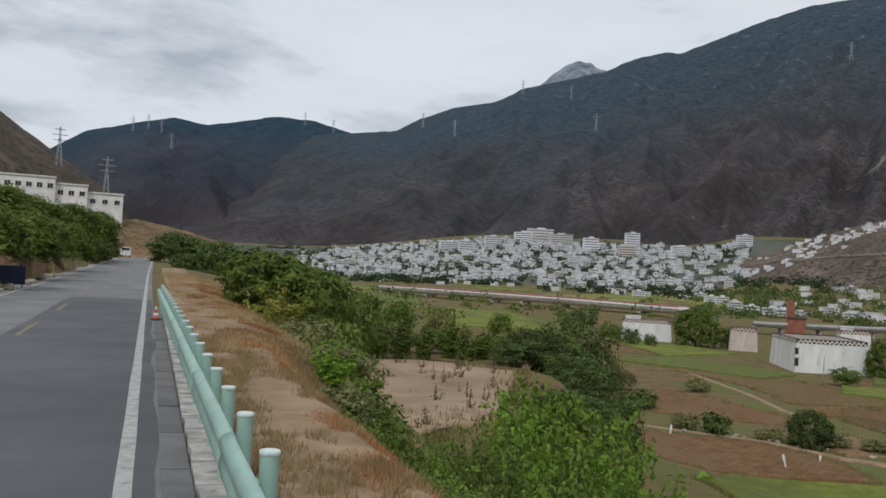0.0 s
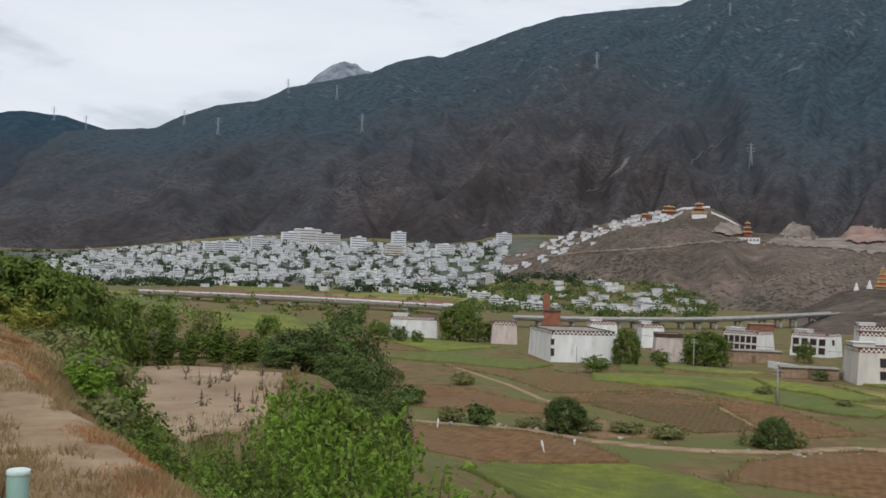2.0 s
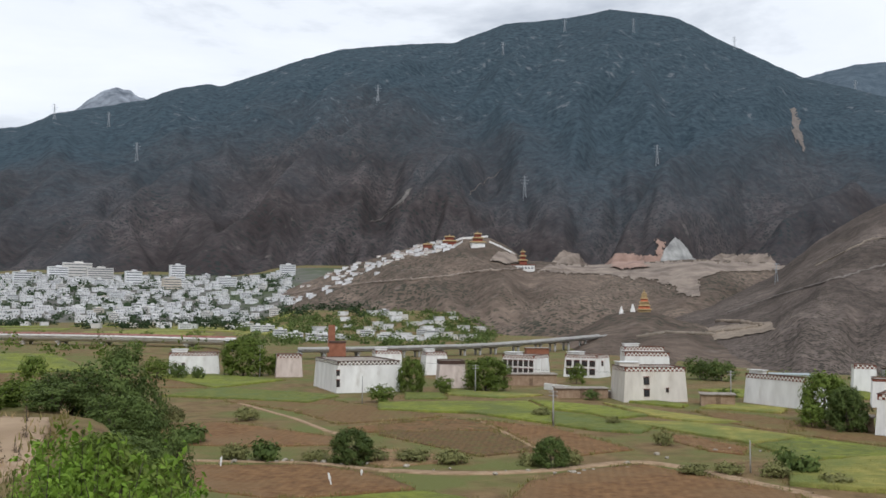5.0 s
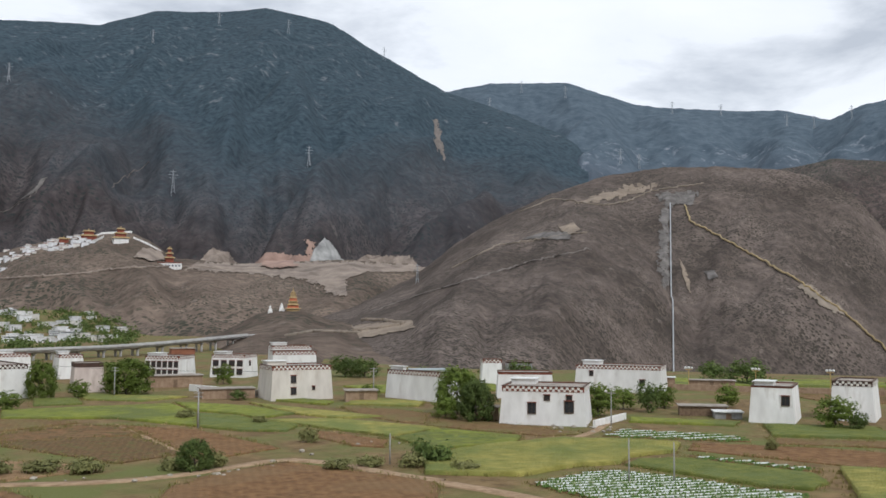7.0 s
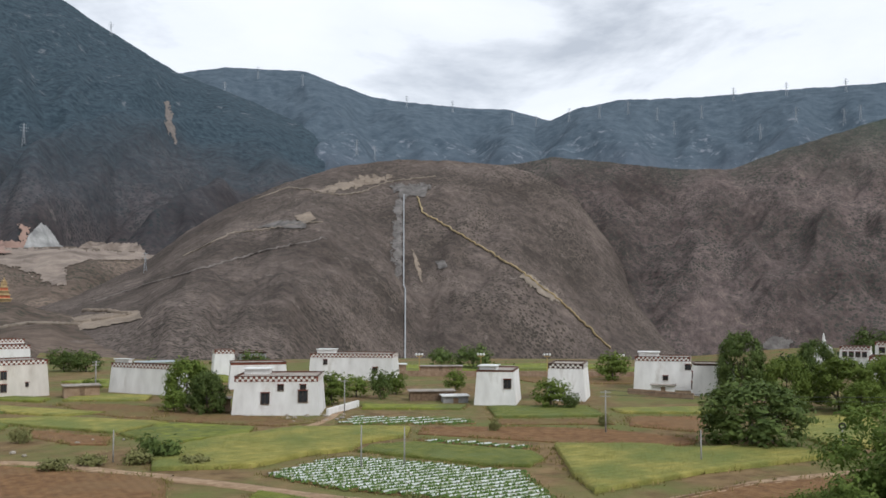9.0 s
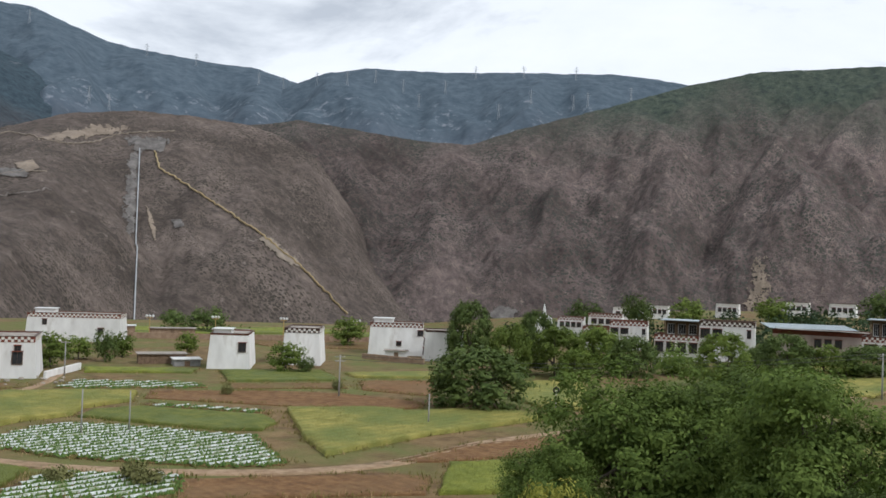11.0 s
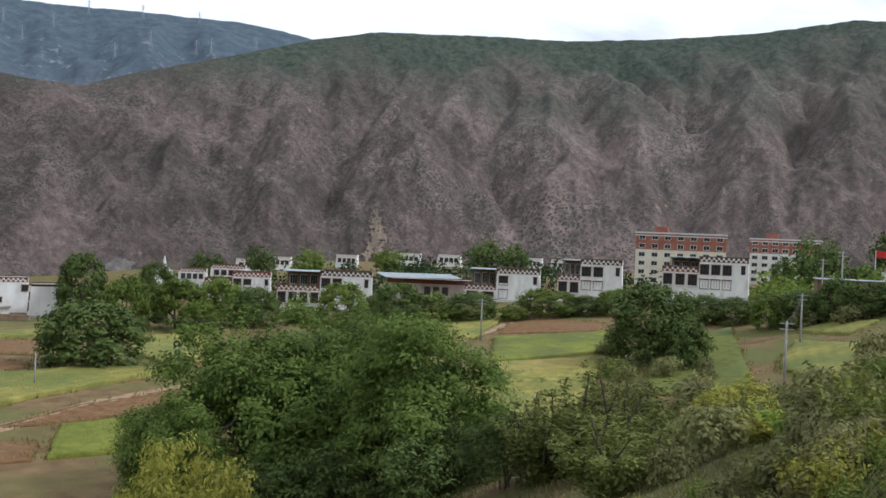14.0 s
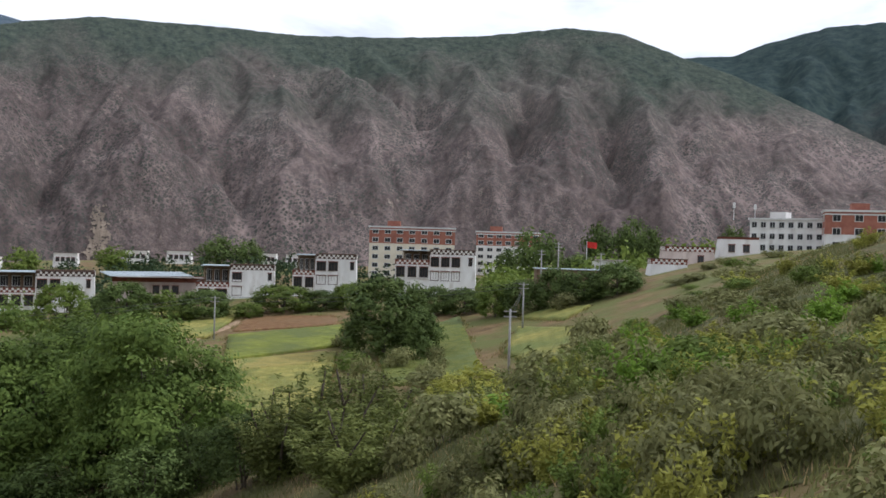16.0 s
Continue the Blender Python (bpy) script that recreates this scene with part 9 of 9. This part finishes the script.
PY = pylon()
SITES = ["mountain_main: 31.45 15.35, 35.2 16.73, 39.3 16.51, 40.64 8.73, 44.99 15.2, 32.8 6.9, 23.9 12.5, 9.99 8.7, 1.6 8.1, 8.45 10.5, 5.5 10.75, -0.3 8.5",
         "mountain_plateau: 51.39 12.3, 62.2 11.9, 68.6 10.8, 70.0 10.6, 59.29 8.9, 60.27 8.75, 53.31 13.3, 56.04 13.0, 65 11.6",
         "mountain_plateau_east: 73.77 11.1, 75.43 11.3, 77.22 10.8, 79.63 10.85, 78.18 9.99, 81.54 11.75, 82.89 9.5, 84.32 11.85, 87.43 11.85, 84.85 10.4, 87.4 10.1, 88.2 10.3, 90.67 10.6, 72.0 11.0",
         "mountain_far: -17.0 7.1, -16.2 7.3, -7.34 8.2, -5.67 7.9, -15.5 7.1, -14.84 6.2",
         "dark_hill: -20.9 4.8, -18.3 3.2"]
pfirst = True
for row in SITES:
    rn, pl = row.split(":")
    for b, e in pairs(pl):
        q = on_ridge(rn, b, e - 0.35)
        sc = 0.42 if rn == "dark_hill" else 1.05
        m = Matrix.Translation(q) @ pose(0, 0, 0, 0, 0, -b + 15) @ Matrix.Scale(sc, 4)
        o = PY if pfirst else copy_thing(PY, m)
        pfirst = False
        o.matrix_basis = m
q = on_ridge("cable_hill", 47.1, 1.7)
copy_thing(PY, Matrix.Identity(4)).matrix_basis = Matrix.Translation(q) @ pose(0, 0, 0, 0, 0, -40) @ Matrix.Scale(0.32, 4)

# ---------------------------------------------------------------- poles, lamps, wires
M["pole"] = surface("grey_concrete_pole", (0.26, 0.25, 0.24), (0.38, 0.37, 0.35), 2, 5, 0.9)
M["wire"] = surface("dark_wire", (0.05, 0.05, 0.05), (0.08, 0.08, 0.08), 2, 3, 0.7)
M["lamp_gold"] = surface("ochre_lamp_post", (0.32, 0.22, 0.08), (0.44, 0.31, 0.12), 1, 4, 0.6)


def pole(bearing, r, h, cross=True, rad=0.11, label="slender grey concrete power pole", ring=False):
    a = radians(bearing)
    x, y = r * math.sin(a), r * math.cos(a)
    p = thing("power_pole", pose(x, y, gz(x, y), 0, 0, -bearing), label, "pole", "poles in the fields")
    part("shaft", tube(bmesh.new(), (0, 0, -0.5), (0, 0, h), rad * 1.25, rad * 0.8, 10), M["pole"], p, smooth=True)
    if cross:
        for z in (h - 0.35, h - 1.0)[: 2 if h > 6 else 1]:
            arm = part("cross_arm", boxed(-0.8, 0.8, -0.06, 0.06, z, z + 0.12), M["pole"], p)
            for sx in (-0.7, 0.0, 0.7):
                part("insulator", lathe([(0.05, z + 0.12), (0.09, z + 0.18), (0.05, z + 0.3)], 8), M["rubber_black"], arm)
    if ring:
        bm = bmesh.new()
        rings = []
        for k in range(14):
            t = k * math.tau / 14
            c = Vector((0.36 * math.cos(t), 0, h + 0.36 * math.sin(t)))
            rings.append([bm.verts.new(c + Vector((0.12 * math.cos(u) * math.cos(t), 0.12 * math.sin(u), 0.12 * math.cos(u) * math.sin(t)))) for u in (0, 1.57, 3.14, 4.71)])
        for a_, b_ in zip(rings, rings[1:] + rings[:1]):
            for k in range(4):
                bm.faces.new((a_[k], a_[(k + 1) % 4], b_[(k + 1) % 4], b_[k]))
        part("tyre", bm, M["rubber_black"], p, "old black tyre hung on top", True)
    return Vector((x, y, gz(x, y) + h))


pr_tip = pole(86.9, 134, 4.2, False, 0.09, "thin field pole with a tyre on top", True)
pole(79.38, 124, 4.2, False, 0.09, "thin grey field pole")
pole(59.6, 117, 5.2, False, 0.08, "thin grey field pole")
pole(62.15, 118, 4.8, False, 0.08, "thin grey field pole")
pole(34.5, 171, 6.3, True, 0.13)
pole(45.6, 128, 4.0, False, 0.08, "thin grey field pole")
w1 = pole(104.7, 173, 7.6, True, 0.13)
w2 = pole(122.15, 117, 8.4, True, 0.15)
w3 = pole(122.9, 152, 7.8, True, 0.13)
pole(15.17, 300, 8.2, True, 0.14)
pole(17.2, 293, 9.4, True, 0.14)
pole(44.6, 226, 7, True, 0.12)
pole(55.9, 186, 5.5, True, 0.1)
pole(58.6, 176, 6, True, 0.1)
pole(29.9, 236, 7, True, 0.12)
pole(123.9, 190, 9.5, True, 0.14)
pole(124.9, 185, 10.5, True, 0.14)
pole(127.4, 195, 6, True, 0.12)
w0 = pole(74.0, 150, 6.5, True, 0.11)
pole(23.2, 208, 6.0, False, 0.1)


def wire(p, q, sag, label="thin sagging power wire"):
    pts = [p.lerp(q, k / 16) - Vector((0, 0, sag * 4 * (k / 16) * (1 - k / 16))) for k in range(17)]
    tagged(part("power_wire", sweep(pts, 0.03, 4), M["wire"], None), label, "wire", "power wires")


for dz in (0.0, 0.65):
    o = Vector((0, 0, -dz))
    wire(w0 + o, w1 + o, 1.6)
    wire(w1 + o, w3 + o, 1.2)
    wire(w3 + o, w2 + o, 0.6)
wire(Vector((95, 268, -9.5)), Vector((140, 180, -12)), 1.2)

for b, e in ((63.02, 0), (66.69, 0), (70.61, 0), (74.89, 0)):
    r_l = 262
    a = radians(b)
    x, y = r_l * math.sin(a), r_l * math.cos(a)
    l = thing("street_lamp", pose(x, y, gz(x, y), 0, 0, -b), "ochre street lamp with twin lotus lamps", "lamp", "street lamps")
    part("post", tube(bmesh.new(), (0, 0, -0.4), (0, 0, 5.6), 0.14, 0.1, 8), M["lamp_gold"], l)
    part("arm", boxed(-0.9, 0.9, -0.08, 0.08, 5.2, 5.4), M["lamp_gold"], l)
    for sx in (-0.8, 0.8, 0.0):
        part("lamp_head", lathe([(0.1, 5.4), (0.34, 5.65), (0.3, 5.95), (0.05, 6.1)], 8), M["white_paint"], l, "pale lamp globe").location.x = sx

# white chorten spire among the village trees
p0 = at(86.05, 300, gza(86.05, 300))
ch = thing("chorten", p0, "white domed chorten with a slender spire", "stupa")
part("plinth", boxed(-3, 3, -3, 3, -1, 4.2, taper=0.3), M["whitewash"], ch)
part("dome", lathe([(2.4, 4.2), (2.7, 5.4), (2.2, 6.8), (1.0, 7.4)], 14), M["whitewash"], ch, smooth=True)
part("spire", lathe([(0.7, 7.4), (0.5, 8.6), (0.25, 10.2), (0.05, 11.0)], 10), M["frame_white"], ch, smooth=True)

# red flag and mast on the spur
M["flag_red"] = surface("red_flag_cloth", (0.5, 0.03, 0.025), (0.62, 0.05, 0.04), 1, 4, 0.8)
fp = at(126.55, 225, gza(126.55, 225))
fl = thing("flagpole", fp, "tall white flagpole with a red flag", "flag")
ft = 2.0 + 225 * math.tan(radians(0.25)) - gza(126.55, 225)
part("pole", tube(bmesh.new(), (0, 0, -0.3), (0, 0, ft), 0.1, 0.06, 8), M["white_paint"], fl)
bm = bmesh.new()
cols = [[bm.verts.new((0.1 + 2.2 * k / 8, 0.25 * math.sin(k * 0.9), ft - 0.1 - h - 0.15 * k / 8)) for h in (0, 0.7, 1.4)] for k in range(9)]
for a_, b_ in zip(cols, cols[1:]):
    for k in range(2):
        bm.faces.new((a_[k], b_[k], b_[k + 1], a_[k + 1]))
part("cloth", bm, M["flag_red"], fl, "red cloth", True)
for b, hh in ((134.85, 4.4), (136.0, 4.0)):
    mm = thing("antenna_mast", at(b, 266, 10.2), "thin white antenna mast on the school roof", "antenna", "roof antennas")
    part("mast", tube(bmesh.new(), (0, 0, -0.3), (0, 0, hh), 0.09, 0.06, 6), M["white_paint"], mm)
    part("panel", boxed(-0.35, 0.35, -0.12, 0.12, hh - 1.4, hh - 0.1), M["white_paint"], mm)

# small things in the fields
for b, rr, hh, lab in ((21.45, 112, 1.3, "leaning white marker stick in the ploughed plot"), (15.08, 127, 1.1, "white marker stick in the ploughed plot"), (23.2, 118, 0.6, "small pale stone in the field")):
    st = thing("marker_stick", at(b, rr, gza(b, rr) + 0.1) @ pose(0, 0, 0, 0, -14 if hh > 1.2 else 4, 0), lab, "marker")
    part("stick", boxed(-0.1, 0.1, -0.06, 0.06, -0.2, hh, taper=0.03), M["white_paint"], st)
    part("head", boxed(-0.16, 0.16, -0.1, 0.1, hh * 0.55, hh + 0.12, taper=0.06, bevel=0.02), M["white_paint"], st)
srg = random.Random(31)
M["stone"] = surface("pale_field_stone", (0.24, 0.21, 0.17), (0.4, 0.36, 0.3), 2, 6, 0.95, 0.5, 8, rand=0.2)


def stone(x, y, s, label="rough pale stone on the field bank"):
    bm = bmesh.new()
    bmesh.ops.create_icosphere(bm, subdivisions=2, radius=s)
    o = srg.uniform(0, 50)
    for v in bm.verts:
        v.co *= 1 + 0.35 * noise.noise(v.co * (1.4 / s) + Vector((o, 0, 0)))
        v.co.z *= 0.6
    ob = part("stone", bm, M["stone"], None)
    ob.matrix_basis = pose(x, y, gz(x, y) + 0.1 * s + 0.1, 0, 0, srg.uniform(0, 360))
    tagged(ob, label, "stone", "stones on the banks")


for k in range(40):
    t = srg.random()
    x, y = 24 + 88 * t, 121 - 26 * t + 8 * math.sin(t * 9)
    stone(x + srg.uniform(-1.5, 1.5), y + srg.uniform(-1.5, 1.5), srg.uniform(0.15, 0.42))
for k in range(26):
    q = road_xyz(srg.uniform(28, 75), srg.uniform(-6.4, -5.95))
    stone(q[0], q[1], srg.uniform(0.1, 0.3), "rough stone at the bank foot")
for k in range(14):
    stone(141 + srg.uniform(-7, 6), 92 + srg.uniform(-6, 7), srg.uniform(0.2, 0.5), "grey stone beside the farmhouse")
# low yard walls, sheds and plastic sheets by the farmhouses
def shed(bearing, r, w, d, h, wall, roof, turn, label):
    s = thing("shed", at(bearing, r, gza(bearing, r), turn), label, "shed", "sheds in the yards")
    part("wall", boxed(-w / 2, w / 2, 0, d, -0.5, h), M[wall], s)
    part("roof", boxed(-w / 2 - 0.3, w / 2 + 0.3, -0.4, d + 0.3, h, h + 0.16), M[roof], s)
    part("door", boxed(-0.5, 0.5, -0.06, 0.02, 0, min(1.9, h - 0.3)), M["timber"], s)


for a_ in ((51.3, 180, 4.5, 4, 2.3, "mud_wall", "roof_mud", 0, "brown earth shed beside the farmhouse"), (63.8, 196, 9, 4, 1.9, "timber", "roof_mud", 6, "long low timber shed"), (65.2, 192, 5, 4, 1.3, "grey_block", "frame_white", 8, "low shed with pale sheet roof"),
           (43.9, 215, 7, 5, 2.4, "mud_wall", "roof_mud", 5, "low earth shed by the house"), (36.2, 226, 12, 5, 2.2, "mud_wall", "roof_mud", 10, "low yard building of earth"), (61.2, 275, 10, 4, 2.2, "mud_wall", "frame_white", 0, "low yard building with pale roof"),
           (64.3, 270, 12, 4, 2.0, "mud_wall", "roof_mud", 0, "low yard building of earth"), (67.6, 268, 10, 4, 2.0, "mud_wall", "roof_mud", 0, "low yard building of earth"), (77.3, 216, 5, 3, 1.8, "whitewash", "roof_mud", 0, "low white outbuilding beside the house"),
           (125.6, 205, 14, 6, 3.2, "timber", "roof_metal", 8, "low timber building with sheet roof"), (127.9, 225, 8, 5, 3.0, "whitewash", "roof_mud", 0, "small white house among trees"),
           (33.2, 262, 14, 6, 3.0, "mud_wall", "roof_mud", 8, "low earth building before the village houses"), (33.6, 345, 8, 6, 7, "red_tower", "roof_mud", 8, "red-brown earth building behind the trees"),
           (47.9, 250, 10, 6, 5, "whitewash", "roof_metal", 4, "white house with blue metal roof edge")):
    shed(*a_)


def yard_wall(points, h, mat, label):
    w = thing("yard_wall", Matrix(), label, "wall", "yard walls")
    for (b0, r0), (b1, r1) in zip(points, points[1:]):
        p = Vector((r0 * math.sin(radians(b0)), r0 * math.cos(radians(b0)), 0))
        q = Vector((r1 * math.sin(radians(b1)), r1 * math.cos(radians(b1)), 0))
        ln = (q - p).length
        o = part("wall_run", boxed(0, ln, -0.25, 0.25, -0.5, h, bevel=0.04), M[mat], w)
        o.matrix_basis = pose(p.x, p.y, gz(p.x, p.y), 0, 0, math.degrees(math.atan2(q.y - p.y, q.x - p.x)))


yard_wall([(57.6, 172), (59.4, 186)], 1.2, "whitewash", "low pale wall beside the farmhouse")
yard_wall([(34.0, 250), (38.2, 228)], 1.6, "whitewash", "low whitewashed yard wall")
yard_wall([(75.3, 214), (79.0, 205)], 1.2, "mud_wall", "low brown earth wall")
yard_wall([(60, 262), (76, 262)], 1.5, "mud_wall", "long low brown earth wall")

# roadside odds: hose, van, panel, brown wall
hs = [road_xyz(5.7, 1.25, -0.05), road_xyz(5.75, 1.33, 0.3), road_xyz(5.6, 1.45, 0.42), road_xyz(5.35, 1.55, 0.2), road_xyz(5.1, 1.6, -0.1), road_xyz(4.6, 1.66, -0.2)]
tagged(part("hose", sweep(hs, 0.028, 7), M["rubber_black"], None, smooth=True), "black plastic hose looping out of the bank", "hose")
vn = thing("van", pose(*road_xyz(188, -5.0), 0, 0, 15.7), "small white van parked at the road crest", "vehicle")
part("body", boxed(-0.9, 0.9, -2.1, 2.1, 0.35, 1.25, bevel=0.08), M["white_paint"], vn)
part("cabin", boxed(-0.88, 0.88, -1.7, 2.0, 1.25, 1.95, taper=0.12, bevel=0.05), M["white_paint"], vn)
part("windscreen", boxed(-0.7, 0.7, -1.72, -1.5, 1.3, 1.8), M["window_dark"], vn)
for sx in (-0.75, 0.75):
    for sy in (-1.35, 1.35):
        part("wheel", tube(bmesh.new(), (sx - 0.1, sy, 0.32), (sx + 0.1, sy, 0.32), 0.32, sides=14), M["rubber_black"], vn)
M["blue_sign"] = surface("dark_blue_panel", (0.02, 0.03, 0.07), (0.04, 0.05, 0.1), 3, 4, 0.5)
wl = thing("roadside_wall", Matrix(), "low ochre earth wall at the road bend", "wall", kind="structure")
bm = bmesh.new()
pa, pb = Vector(road_xyz(52, -7.0)), Vector(road_xyz(72, -7.0))
o = part("wall", boxed(0, (pb - pa).length, -0.2, 0.2, -0.3, 1.35, bevel=0.05), M["earth_cut"], wl)
o.matrix_basis = pose(pa.x, pa.y, pa.z, 0, 0, math.degrees(math.atan2(pb.y - pa.y, pb.x - pa.x)))
pn = thing("sign_panel", pose(*road_xyz(50, -6.4), 0, 0, 15.7), "small dark blue panel leaning at the wall", "sign")
part("panel", boxed(-0.7, 0.7, -0.03, 0.03, 0.1, 1.0), M["blue_sign"], pn)
part("leg", boxed(-0.6, -0.54, -0.03, 0.03, -0.2, 0.1), M["rubber_black"], pn)
part("leg", boxed(0.54, 0.6, -0.03, 0.03, -0.2, 0.1), M["rubber_black"], pn)
